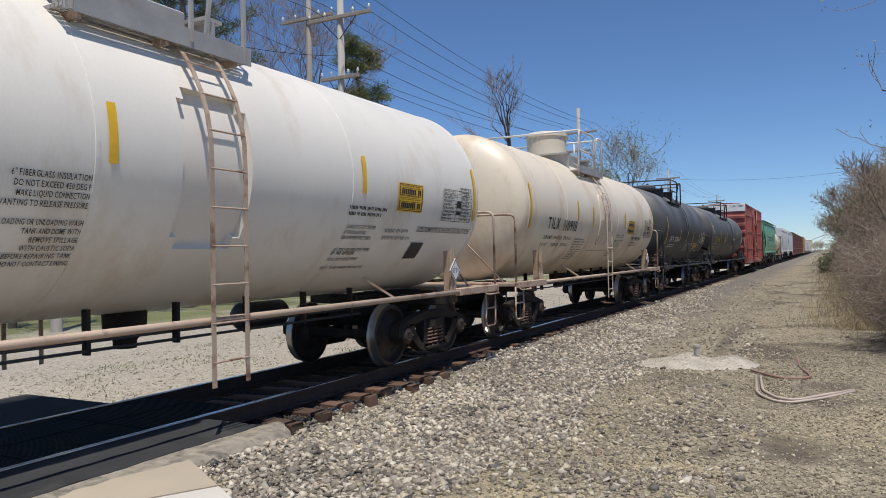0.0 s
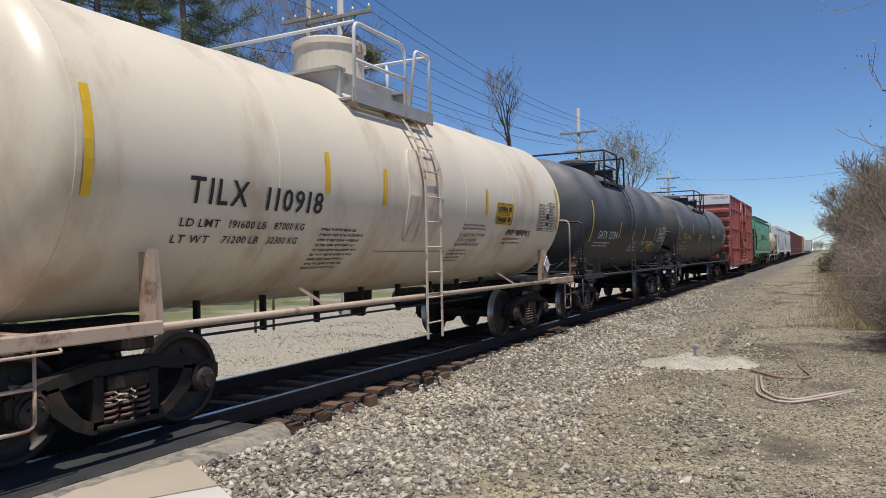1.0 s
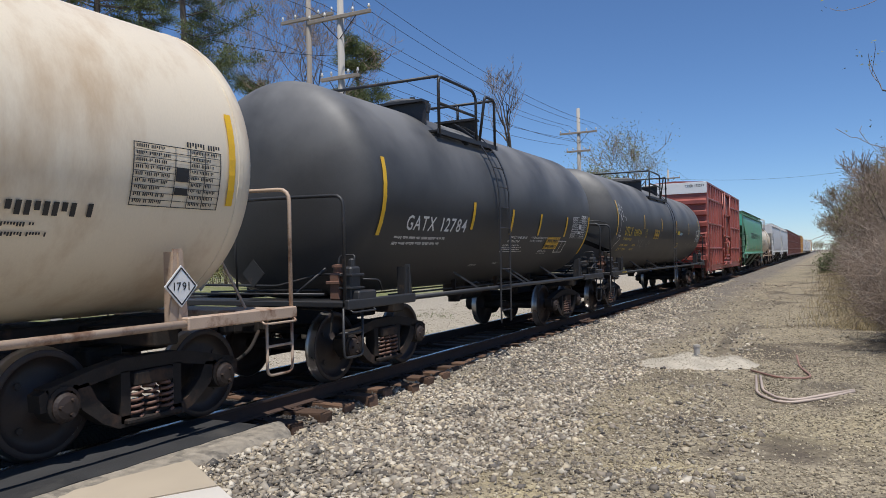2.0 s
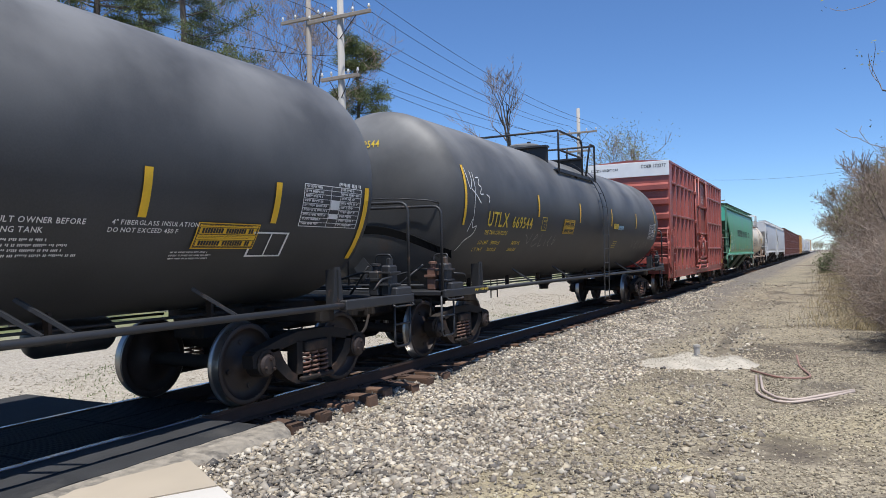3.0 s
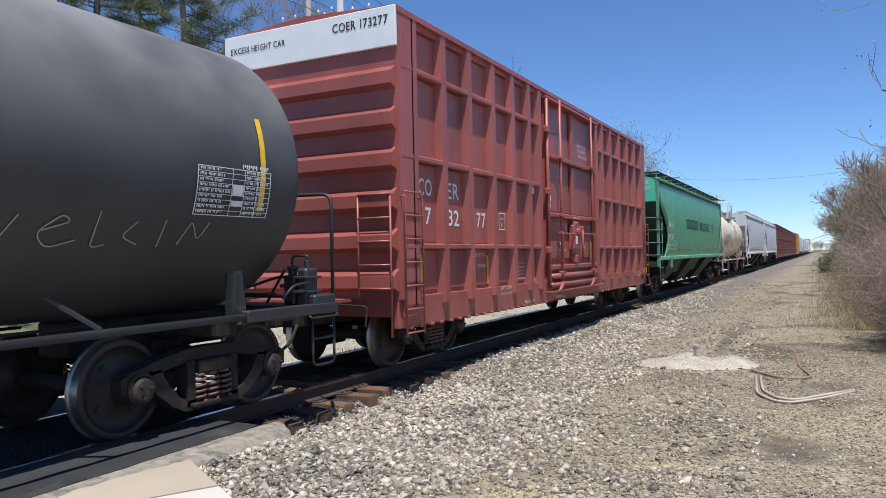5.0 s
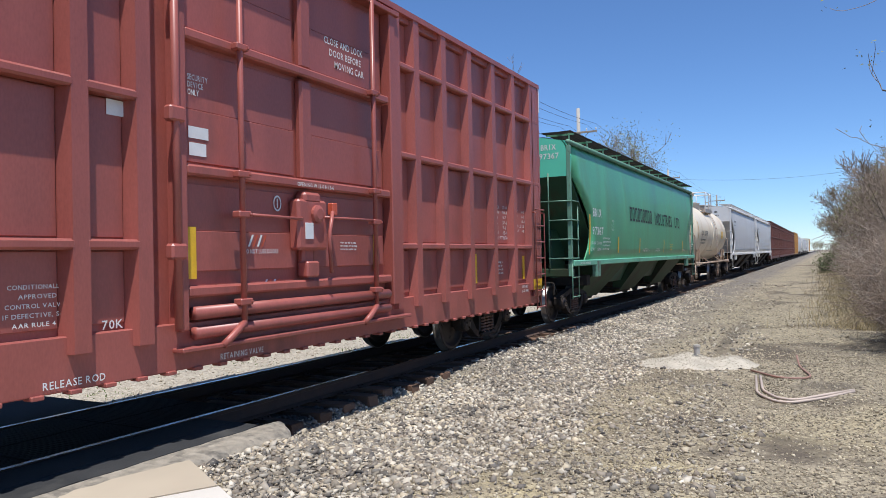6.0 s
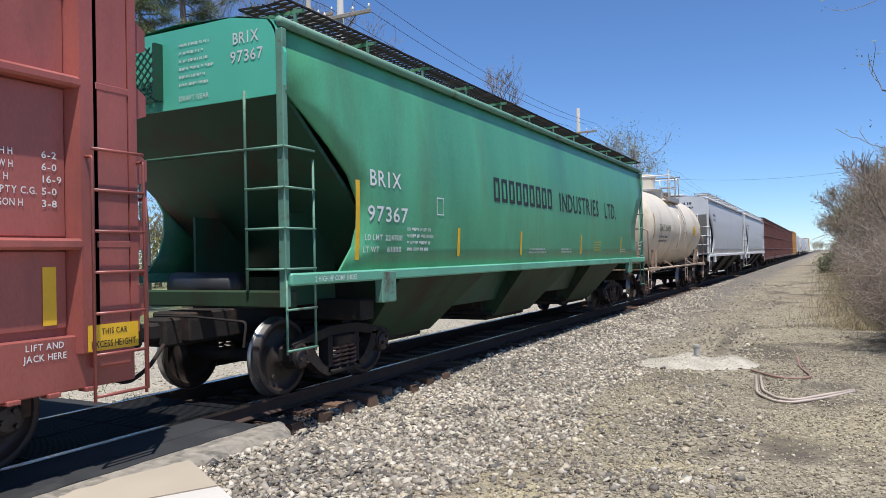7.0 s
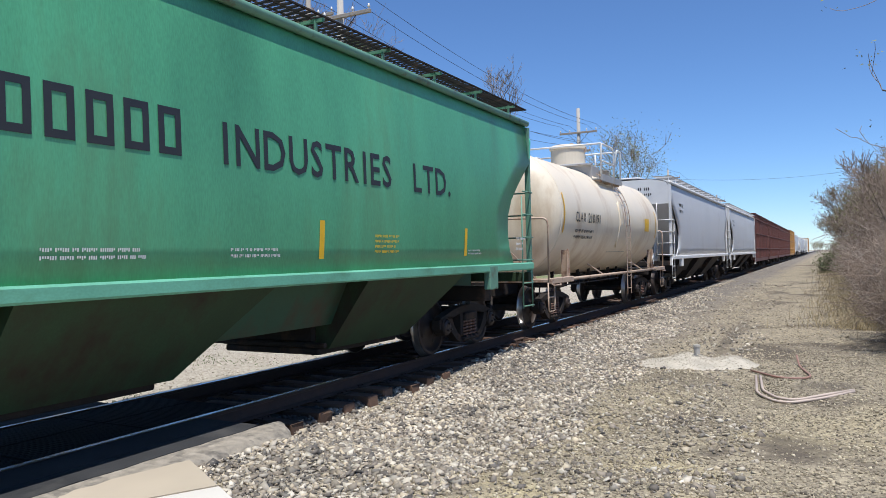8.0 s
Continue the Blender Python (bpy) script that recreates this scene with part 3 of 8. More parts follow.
def outline(car, place, u0, u1, v0, v1, t, material, name="decal_border"):
    """A thin painted frame."""
    bm = bmesh.new()
    for q in ((u0, u1, v1 - t, v1), (u0, u1, v0, v0 + t), (u0, u0 + t * 1.4, v0 + t, v1 - t), (u1 - t * 1.4, u1, v0 + t, v1 - t)):
        patch(bm, place, *q, 4)
    return part(name, bm, material, car)


def data_table(car, place, u, v, w, h, ink, seed, rows=9, t=0.008):
    """A stencilled table: ruled rows and columns, unreadable entries and a few solid cells."""
    outline(car, place, u, u + w, v, v + h * 0.9, t, ink, "table_border")
    rnd = random.Random(seed)
    bm = bmesh.new()
    pitch = h * 0.9 / rows
    for k in range(1, rows):
        patch(bm, place, u, u + w, v + k * pitch - t / 3, v + k * pitch + t / 3, 1)
    for f in (0.45, 0.62, 0.80):
        patch(bm, place, u + w * f - t / 2, u + w * f + t / 2, v, v + h * 0.9, 6)
    for k in (2, 4, 5):
        patch(bm, place, u + w * 0.46, u + w * 0.61, v + k * pitch, v + (k + 1) * pitch, 2)
    part("table_rule", bm, ink, car)
    bars(car, place, u + w * 0.03, v, w * 0.40, h * 0.9 - pitch * 0.25, rows, ink, seed, fill=0.5, ragged=0.35)
    bars(car, place, u + w * 0.64, v, w * 0.33, h * 0.9 - pitch * 0.25, rows, ink, seed + 1, fill=0.5, ragged=0.3)
    bars(car, place, u + w * 0.58, v + h * 0.92, w * 0.42, h * 0.08, 1, ink, seed + 2, fill=1.0, ragged=0.02)


def hotline_decal(car, place, u, v, w, h, seed=1):
    """A yellow notice: a dark frame, two rows of heavy figures as bars in boxes, small print between."""
    up = lambda k: (lambda a, b: tuple(p + q for p, q in zip(place(a, b), (0.004 * k, 0, 0))))
    bm = bmesh.new()
    patch(bm, place, u, u + w, v, v + h)
    part("warning_decal", bm, M["yellow"], car, "yellow notice decal with heavy black figures")
    ink = M["blackpaint"]
    outline(car, up(1), u + 0.015, u + w - 0.015, v + 0.012, v + h - 0.012, 0.008, ink)
    for z in (0.60, 0.12):
        outline(car, up(1), u + 0.03, u + w - 0.03, v + h * z - 0.012, v + h * (z + 0.24), 0.006, ink)
        bars(car, up(1), u + 0.07, v + h * z, w - 0.13, h * 0.20, 1, ink, seed, fill=0.95, ragged=0.02, letters=False)
    bars(car, up(1), u + 0.05, v + h * 0.39, w - 0.10, h * 0.17, 3, ink, seed + 4, fill=0.45, ragged=0.2)
    bars(car, up(1), u + 0.05, v + h * 0.86, w - 0.10, h * 0.07, 1, ink, seed + 5, fill=0.6, ragged=0.1)


# ---- running gear shared by all cars ----
WHEEL_R = 0.457


def make_gear():
    """Meshes for wheelsets and trucks, shared by every car."""
    g = {}
    bm = bmesh.new()
    lathe(bm, [(0.09, 0.0), (0.09, 0.085), (0.07, 0.12), (0.035, 0.13), (0.02, 0.20), (-0.01, 0.30), (0.0, 0.375), (0.055, 0.395), (0.062, 0.40)], 36, "x")
    lathe(bm, [(-0.075, 0.40), (-0.04, 0.375), (-0.03, 0.30), (-0.06, 0.14), (-0.09, 0.12), (-0.09, 0.0)], 36, "x")
    for f in bm.faces:
        f.smooth = True
    for k in range(4):
        a = k * math.pi / 2 + 0.4
        lathe(bm, [(0.02, 0.0), (0.02, 0.028), (0.012, 0.034)], 8, "x", (0.0, 0.26 * math.cos(a), 0.26 * math.sin(a)))
    n0 = len(bm.faces)
    lathe(bm, [(0.062, 0.40), (0.066, 0.425), (0.062, 0.452), (0.055, WHEEL_R - 0.002), (-0.03, WHEEL_R), (-0.045, 0.468), (-0.055, 0.483), (-0.068, 0.483), (-0.075, 0.47), (-0.075, 0.40)], 40, "x")
    bm.faces.ensure_lookup_table()
    for f in bm.faces[n0:]:
        f.smooth = True
        c = f.calc_center_median()
        f.material_index = 1 if math.hypot(c.y, c.z) > 0.453 else 0
    g["wheel"] = bpy.data.meshes.new("wheel")
    bm.to_mesh(g["wheel"])
    bm.free()
    g["wheel"].materials.append(M["wheel"])
    g["wheel"].materials.append(M["tread"])
    bm = bmesh.new()
    lathe(bm, [(-0.98, 0.0), (-0.98, 0.075), (-0.70, 0.08), (-0.62, 0.085), (0, 0.075), (0.62, 0.085), (0.70, 0.08), (0.98, 0.075), (0.98, 0.0)], 16, "x")
    for f in bm.faces:
        f.smooth = True
    g["axle"] = bpy.data.meshes.new("axle")
    bm.to_mesh(g["axle"])
    bm.free()
    g["axle"].materials.append(M["darksteel"])
    bm = bmesh.new()
    lathe(bm, [(-0.12, 0.115), (-0.02, 0.125), (0.05, 0.12), (0.07, 0.095), (0.08, 0.045), (0.08, 0.0)], 20, "x")
    for k in range(3):
        a = k * 2 * math.pi / 3
        lathe(bm, [(0.07, 0.020), (0.105, 0.018), (0.105, 0.0)], 6, "x", (0.0, 0.068 * math.cos(a), 0.068 * math.sin(a)))
    g["cap"] = bpy.data.meshes.new("bearing_cap")
    bm.to_mesh(g["cap"])
    bm.free()
    g["cap"].materials.append(M["wheel"])
    # cast side frame
    bm = bmesh.new()
    x0, x1 = -0.075, 0.075

    def strip(pts_a, pts_b):
        for (p, q), (r, s) in zip(zip(pts_a, pts_a[1:]), zip(pts_b, pts_b[1:])):
            prism(bm, [p, q, s, r], x0, x1)
    for sg in (1, -1):
        f = lambda L: [(sg * y, z) for y, z in L]
        strip(f([(0.0, 0.775), (0.32, 0.77), (0.62, 0.72), (0.86, 0.66), (1.05, 0.62)]), f([(0.0, 0.655), (0.32, 0.65), (0.60, 0.60), (0.80, 0.575), (1.0, 0.545)]))
        strip(f([(0.34, 0.66), (0.34, 0.20)]), f([(0.24, 0.66), (0.24, 0.20)]))
        strip(f([(0.0, 0.265), (0.33, 0.265), (0.44, 0.32), (0.58, 0.47), (0.66, 0.62)]), f([(0.0, 0.165), (0.36, 0.165), (0.52, 0.24), (0.72, 0.40), (0.80, 0.60)]))
        strip(f([(0.76, 0.62), (0.74, 0.42)]), f([(0.80, 0.62), (0.795, 0.42)]))
        strip(f([(1.02, 0.62), (1.005, 0.44)]), f([(1.10, 0.58), (1.09, 0.44)]))
    bmesh.ops.recalc_face_normals(bm, faces=bm.faces[:])
    for sg in (1, -1):
        lathe(bm, [(-0.08, 0.16), (0.09, 0.15), (0.10, 0.12)], 18, "x", (0.0, sg * 0.889, 0.475))
    box(bm, -0.13, 0.13, -0.31, 0.31, 0.19, 0.235, 0.01)
    g["frame"] = bpy.data.meshes.new("side_frame")
    bm.to_mesh(g["frame"])
    bm.free()
    g["frame"].materials.append(M["darksteel"])
    bm = bmesh.new()
    turns, per = 5, 12
    tube(bm, [(0.062 * math.cos(2 * math.pi * k / per), 0.062 * math.sin(2 * math.pi * k / per), 0.235 + 0.27 * k / (turns * per)) for k in range(turns * per + 1)], 0.017, 5)
    for f in bm.faces:
        f.smooth = True
    g["spring"] = bpy.data.meshes.new("spring")
    bm.to_mesh(g["spring"])
    bm.free()
    g["spring"].materials.append(M["spring"])
    bm = bmesh.new()
    box(bm, -1.12, 1.12, -0.22, 0.22, 0.51, 0.645, 0.02)
    box(bm, -0.45, 0.45, -0.2, 0.2, 0.63, 0.82, 0.03)
    box(bm, -1.0, -0.5, -0.1, 0.1, 0.645, 0.74, 0.015)
    box(bm, 0.5, 1.0, -0.1, 0.1, 0.645, 0.74, 0.015)
    g["bolster"] = bpy.data.meshes.new("bolster")
    bm.to_mesh(g["bolster"])
    bm.free()
    g["bolster"].materials.append(M["darksteel"])
    # knuckle coupler and draft box, pointing to -y
    bm = bmesh.new()
    box(bm, -0.17, 0.17, -0.25, 0.75, 0.68, 1.0, 0.03)
    box(bm, -0.09, 0.09, -0.62, -0.2, 0.76, 0.95, 0.03)
    box(bm, -0.16, 0.02, -0.78, -0.55, 0.72, 0.99, 0.04)
    box(bm, 0.05, 0.16, -0.70, -0.52, 0.72, 0.99, 0.03)
    tube(bm, bend([(0.2, -0.3, 0.72), (0.34, -0.62, 0.52), (0.30, -0.85, 0.40), (0.15, -0.92, 0.44)], 0.15), 0.022, 8)
    tube(bm, bend([(-0.1, -0.15, 1.02), (0.5, -0.15, 1.02), (1.25, -0.15, 0.98), (1.25, -0.2, 0.72)], 0.06), 0.014, 6)
    g["coupler"] = bpy.data.meshes.new("coupler")
    bm.to_mesh(g["coupler"])
    bm.free()
    g["coupler"].materials.append(M["darksteel"])
    # brake wheel
    bm = bmesh.new()
    tube(bm, [(0.26 * math.cos(2 * math.pi * k / 24), 0.0, 0.26 * math.sin(2 * math.pi * k / 24)) for k in range(25)], 0.016, 6, False)
    for k in range(6):
        a = k * math.pi / 3
        strap(bm, [(0.0, 0.02, 0.0), (0.13 * math.cos(a), 0.05, 0.13 * math.sin(a)), (0.26 * math.cos(a), 0.0, 0.26 * math.sin(a))], 0.03, 0.012)
    lathe(bm, [(-0.05, 0.0), (-0.05, 0.05), (0.16, 0.05), (0.16, 0.0)], 12, "y")
    g["brake"] = bpy.data.meshes.new("brake_wheel")
    bm.to_mesh(g["brake"])
    bm.free()
    g["brake"].materials.append(M["blacksteel"])
    return g


def plain_wheel():
    bm = bmesh.new()
    lathe(bm, [(0.09, 0.0), (0.07, 0.12), (0.0, 0.30), (0.06, 0.40), (0.055, WHEEL_R), (-0.045, 0.468), (-0.068, 0.483), (-0.075, 0.40), (-0.06, 0.14), (-0.09, 0.0)], 20, "x")
    for f in bm.faces:
        f.smooth = True
    me = bpy.data.meshes.new("wheel")
    bm.to_mesh(me)
    bm.free()
    me.materials.append(M["wheel"])
    return me


GEAR = make_gear()
GEAR["far_wheel"] = plain_wheel()
SPUN = []      # (axle, car-space y) of every axle that turns


def add_trucks(car, centers, turning=True):
    for cy in centers:
        b = part("bolster", GEAR["bolster"], None, car)
        b.location = (0, cy, 0)
        for sx in (1, -1):
            f = part("side_frame", GEAR["frame"], None, car, "cast steel truck side frame")
            f.matrix_basis = pose(sx * 1.0, cy, 0)
            for dy in ((-0.17, 0.0, 0.17) if turning else ()):
                s = part("spring", GEAR["spring"], None, f)
                s.location = (0.05 * sx, dy, 0)
        for dy in (-0.889, 0.889):
            a = part("axle", GEAR["axle"], None, car)
            a.location = (0, cy + dy, WHEEL_R)
            for sx in (1, -1):
                w = part("wheel", GEAR["wheel"] if turning else GEAR["far_wheel"], None, a)
                w.matrix_basis = pose(sx * 0.755, 0, 0, 0, 0, 0 if sx > 0 else 180)
                c = part("bearing_cap", GEAR["cap"], None, a)
                c.matrix_basis = pose(sx * 1.06, 0, 0, 0, 0, 0 if sx > 0 else 180)
            if turning:
                SPUN.append((a, cy + dy))


def add_couplers(car, half):
    for sg in (1, -1):
        c = part("coupler", GEAR["coupler"], None, car)
        c.matrix_basis = pose(0, sg * (half - 0.72), 0, 0, 0, 0 if sg < 0 else 180)


def ladder(parent, x, y0, y1, z0, z1, step, material, first=0.1, r=0.011, name="ladder", label="", stile=(0.045, 0.012)):
    """An upright side ladder in the plane x."""
    bm = bmesh.new()
    for y in (y0, y1):
        box(bm, x - stile[1], x + stile[1], y - stile[0] / 2, y + stile[0] / 2, z0, z1)
    z = z0 + first
    while z < z1:
        tube(bm, [(x + 0.015, y0 - 0.02, z), (x + 0.015, y1 + 0.02, z)], r, 6)
        z += step
    return part(name, bm, material, parent, label)


def rods(parent, name, lines, r, material, n=6, label="", rad=0.08):
    bm = bmesh.new()
    for pts in lines:
        tube(bm, bend(pts, rad) if len(pts) > 2 else pts, r, n)
    return part(name, bm, material, parent, label, smooth=True)


# ---- tank cars ----
HEAD_DEEP, HEAD_POW = 0.56, 2.35     # dished tank heads
# matt black for the arched band on a tank head
M["rubber"] = mat("matt_black_band", (0.008, 0.008, 0.008), 0.95, spec=0.1, var=0.2, scale=6, bump=0.2)
M["rustblack"] = mat("dull_black_steel_with_rust", (0.075, 0.072, 0.07), 0.5, var=0.25, scale=1.0, bump=0.06, dirt=(0.13, 0.068, 0.036), dirt_at=0.56, dirt_scale=1.1, dirt_soft=0.2)
M["platgrey"] = mat("grey_galvanised_walkway", (0.36, 0.35, 0.34), 0.6, var=0.15, scale=3, dirt=(0.22, 0.17, 0.13), dirt_at=0.58, bump=0.1)
M["rustladder"] = mat("cream_ladder_with_rust", (0.66, 0.55, 0.42), 0.6, var=0.12, scale=4, dirt=(0.30, 0.14, 0.06), dirt_at=0.50, dirt_scale=4, bump=0.15)
M["rustpanel"] = mat("rust_streaked_cream_panel", (0.74, 0.62, 0.48), 0.5, var=0.1, scale=1, dirt=(0.42, 0.24, 0.12), dirt_at=0.52, dirt_scale=2.2, stretch=(1, 3.5, 0.5), dirt_soft=0.2, bump=0.05)


def tank_car(name, label, s0, s1, paint, steel, railmat, R=1.50, zc=2.60, ladder_at=0.0, seam0=1.25, seam1=1.25, bolster_at=2.0, seams=(),
             insulated=True, turning=True, top=(-1.5, 0.5, 4.62, 3.66), dome=(-0.45, 0.53, 4.90), panel=None, recess=False):
    """A tank car between couplers s0 and s1 (along the track at the start)."""
    half = (s1 - s0) / 2
    car = empty(name)
    tagged(car, label, "tank car", group="freight train")
    car["mid"] = (s0 + s1) / 2
    y0, y1 = -half + seam0, half - seam1
    hd = HEAD_DEEP
    dome_curve = lambda r: hd * (1 - (r / R) ** HEAD_POW) ** (1 / HEAD_POW)
    radii = [R * math.sin(k / 16 * math.pi / 2) for k in range(1, 17)]
    prof = [(y0 - hd, 0.0)] + [(y0 - dome_curve(r), r) for r in radii]
    for k in range(1, 12):
        prof.append((y0 + (y1 - y0) * k / 12, R))
    cut = (ladder_at - 0.46, ladder_at + 0.44)
    if recess:
        prof = sorted([p for p in prof if not cut[0] - 0.1 < p[0] < cut[1] + 0.1] + [(cut[0], R), (cut[0] + 0.09, R), (cut[1] - 0.09, R), (cut[1], R)], key=lambda p: p[0] if p[1] == R else (-99 + p[1]))
    prof += [(y1 + dome_curve(r), r) for r in radii[::-1]]
    prof.append((y1 + hd, 0.0))
    bm = bmesh.new()
    lathe(bm, prof, 72, "y", (0, 0, zc))
    if recess:
        # the jacket is cut back round the ladder's foot brackets
        inner = []
        for f in bm.faces:
            m = f.calc_center_median()
            a = math.degrees(math.atan2(m.z - zc, m.x))
            edge = m.y < cut[0] + 0.09 or m.y > cut[1] - 0.09
            if cut[0] < m.y < cut[1] and (-30 if edge else -35) < a < (20 if edge else 25):
                inner.append(f)
        ext = bmesh.ops.extrude_face_region(bm, geom=inner)
        for v in ext["geom"]:
            if isinstance(v, bmesh.types.BMVert):
                k = (R - 0.085) / math.hypot(v.co.x, v.co.z - zc)
                v.co.x, v.co.z = v.co.x * k, zc + (v.co.z - zc) * k
        bmesh.ops.delete(bm, geom=inner, context="FACES")
        bmesh.ops.split_edges(bm, edges=[e for e in bm.edges if len(e.link_faces) == 2 and e.calc_face_angle(0) > 0.9])
    part("tank", bm, paint, car, smooth=True)
    for yy in (y0, y1):
        if not insulated:
            continue
        bm = bmesh.new()
        lathe(bm, [(yy - 0.03, R - 0.004), (yy - 0.026, R + 0.007), (yy + 0.026, R + 0.007), (yy + 0.03, R - 0.004)], 72, "y", (0, 0, zc))
        part("jacket_band", bm, paint, car)
    for yy in seams:
        bm = bmesh.new()
        lathe(bm, [(yy - 0.022, R - 0.004), (yy - 0.018, R + 0.005), (yy + 0.018, R + 0.005), (yy + 0.022, R - 0.004)], 72, "y", (0, 0, zc))
        part("jacket_seam", bm, paint, car)

    def shell(u, v):
        a = (v - zc) / R
        return ((R + 0.014) * math.cos(a), u, zc + (R + 0.014) * math.sin(a))
    car_place = shell
    # stub sills, end platforms, corner steps and handrails
    for sg in (-1, 1):
        ye = sg * (half - 0.48)
        yb = sg * (half - bolster_at)
        lo, hi = sorted((ye, yb))
        bm = bmesh.new()
        box(bm, -0.24, 0.24, min(ye, yb - sg * 1.0), max(ye, yb - sg * 1.0), 0.72, 1.06, 0.02)
        box(bm, -1.28, 1.28, yb - 0.14, yb + 0.14, 0.86, 1.02, 0.02)
        part("stub_sill", bm, M["darksteel"], car)
        bm = bmesh.new()
        box(bm, -1.50, 1.50, min(ye, ye - sg * 0.52), max(ye, ye - sg * 0.52), 1.03, 1.10, 0.01)
        part("end_platform", bm, steel, car)
        for sx in (1, -1):
            bm = bmesh.new()
            box(bm, sx * 1.50 - 0.05, sx * 1.50 + 0.05, lo, hi, 1.00, 1.12, 0.012)
            part("side_sill", bm, steel, car)
            # saddle web beside the tank at the bolster
            bm = bmesh.new()
            w = 0.11
            zt0 = 1.74 if insulated else 1.52
            prism(bm, [(yb - w, 1.05), (yb + w, 1.05), (yb + w * 0.45, zt0), (yb - w * 0.45, zt0)], sx * 1.42 - 0.012, sx * 1.42 + 0.012)
            box(bm, sx * 1.36 - 0.10, sx * 1.36 + 0.09, yb - 0.012, yb + 0.012, 1.05, zt0 - 0.03)
            bmesh.ops.recalc_face_normals(bm, faces=bm.faces[:])
            part("saddle_web", bm, steel, car)
            if insulated and sx > 0 and sg > 0:
                bm = bmesh.new()
                prism_d = [bm.verts.new((1.456 + d, yb + 0.19 * math.cos(k * math.pi / 2), 1.40 + 0.19 * math.sin(k * math.pi / 2))) for d in (0.0, 0.012) for k in range(4)]
                bm.faces.new(prism_d[:4])
                bm.faces.new(prism_d[4:])
                for k in range(4):
                    bm.faces.new((prism_d[k], prism_d[(k + 1) % 4], prism_d[4 + (k + 1) % 4], prism_d[4 + k]))
                bmesh.ops.recalc_face_normals(bm, faces=bm.faces[:])
                part("placard", bm, M["placard"], car, "white diamond placard with a black number")
                bm = bmesh.new()
                for k in range(4):
                    p0, p1 = [(1.469, yb + 0.165 * math.cos(q * math.pi / 2), 1.40 + 0.165 * math.sin(q * math.pi / 2)) for q in (k, k + 1)]
                    strap(bm, [p0, p1], 0.004, 0.012)
                part("placard_border", bm, M["blackpaint"], car)
                lettering(car, "1791", lambda u, v: (1.471, u, v), yb - 0.10, 1.365, 0.075, M["blackpaint"], width=0.20)
            rods(car, "corner_step", [[(sx * 1.47, ye, 1.02), (sx * 1.47, ye, 0.42), (sx * 1.47, ye - sg * 0.40, 0.42), (sx * 1.47, ye - sg * 0.40, 1.02)], [(sx * 1.47, ye, 0.72), (sx * 1.47, ye - sg * 0.40, 0.72)]], 0.016, steel)
            rods(car, "end_handrail", [[(sx * 1.48, ye - sg * 0.02, 1.08), (sx * 1.48, ye - sg * 0.02, 2.38), (sx * 0.35, ye - sg * 0.02, 2.40), (-sx * 0.02, ye - sg * 0.02, 2.40)]], 0.022, steel, 8, rad=0.14)
            rods(car, "grab_iron", [[(sx * 1.53, ye - sg * 0.05, 1.0), (sx * 1.58, ye - sg * 0.05, 0.97), (sx * 1.58, ye - sg * 0.55, 0.97), (sx * 1.53, ye - sg * 0.55, 1.0)]], 0.012, steel)
        if not insulated:
            rods(car, "end_pipe", [[(-1.3, ye - sg * 0.2, 1.30), (0.3, ye - sg * 0.2, 1.28), (0.9, ye - sg * 0.3, 1.42), (1.25, ye - sg * 0.3, 1.42)], [(-1.2, ye - sg * 0.12, 1.18), (1.1, ye - sg * 0.12, 1.18)], [(0.55, ye - sg * 0.1, 1.1), (1.0, ye - sg * 0.3, 1.5)]], 0.018, steel)
            yv = ye - sg * 0.34
            bm = bmesh.new()
            box(bm, 1.08, 1.24, yv - 0.09, yv + 0.09, 1.10, 1.44, 0.02)
            box(bm, 1.05, 1.27, yv - 0.12, yv + 0.12, 1.30, 1.34, 0.006)
            lathe(bm, [(1.44, 0.05), (1.50, 0.05), (1.51, 0.07), (1.54, 0.07), (1.55, 0.0)], 12, "z", (1.15, yv, 0.0))
            part("brake_valve", bm, M["spring"] if sg < 0 else steel, car, "rusty brake valve on the end platform")
            bm = bmesh.new()
            box(bm, 1.30, 1.44, yv - 0.12, yv + 0.10, 1.10, 1.52, 0.025)
            box(bm, 1.27, 1.47, yv - 0.15, yv + 0.13, 1.24, 1.27, 0.006)
            box(bm, 1.27, 1.47, yv - 0.15, yv + 0.13, 1.40, 1.43, 0.006)
            box(bm, 1.34, 1.54, yv - 0.10, yv + 0.30, 1.02, 1.22, 0.02)
            lathe(bm, [(1.52, 0.045), (1.60, 0.045), (1.62, 0.02), (1.62, 0.0)], 10, "z", (1.37, yv, 0.0))
            part("valve_manifold", bm, M["blacksteel"], car, "black bolted valve manifold")
            rods(car, "air_pipe", [[(1.16, yv, 1.5), (1.16, yv - sg * 0.03, 1.66), (1.40, yv - sg * 0.03, 1.66), (1.40, yv, 1.58)], [(1.46, yv - sg * 0.1, 1.36), (1.50, yv - sg * 0.42, 1.34), (1.46, yv - sg * 0.55, 1.20)], [(0.9, yv, 1.22), (0.2, yv + sg * 0.1, 1.22), (-0.9, yv + sg * 0.1, 1.2)]], 0.014, steel)
        rods(car, "handrail_brace", [[(-0.25, ye, 2.39), (-0.25, ye - sg * 0.06, 1.1)]] if not insulated else [[(0.0, ye, 2.36), (0.0, ye - sg * 0.35, 1.1)], [(0.02, ye, 2.3), (1.1, ye - sg * 0.3, 1.1)], [(-0.02, ye, 2.3), (-1.1, ye - sg * 0.3, 1.1)]], 0.016, steel)
        # placard on its bracket
        bm = bmesh.new()
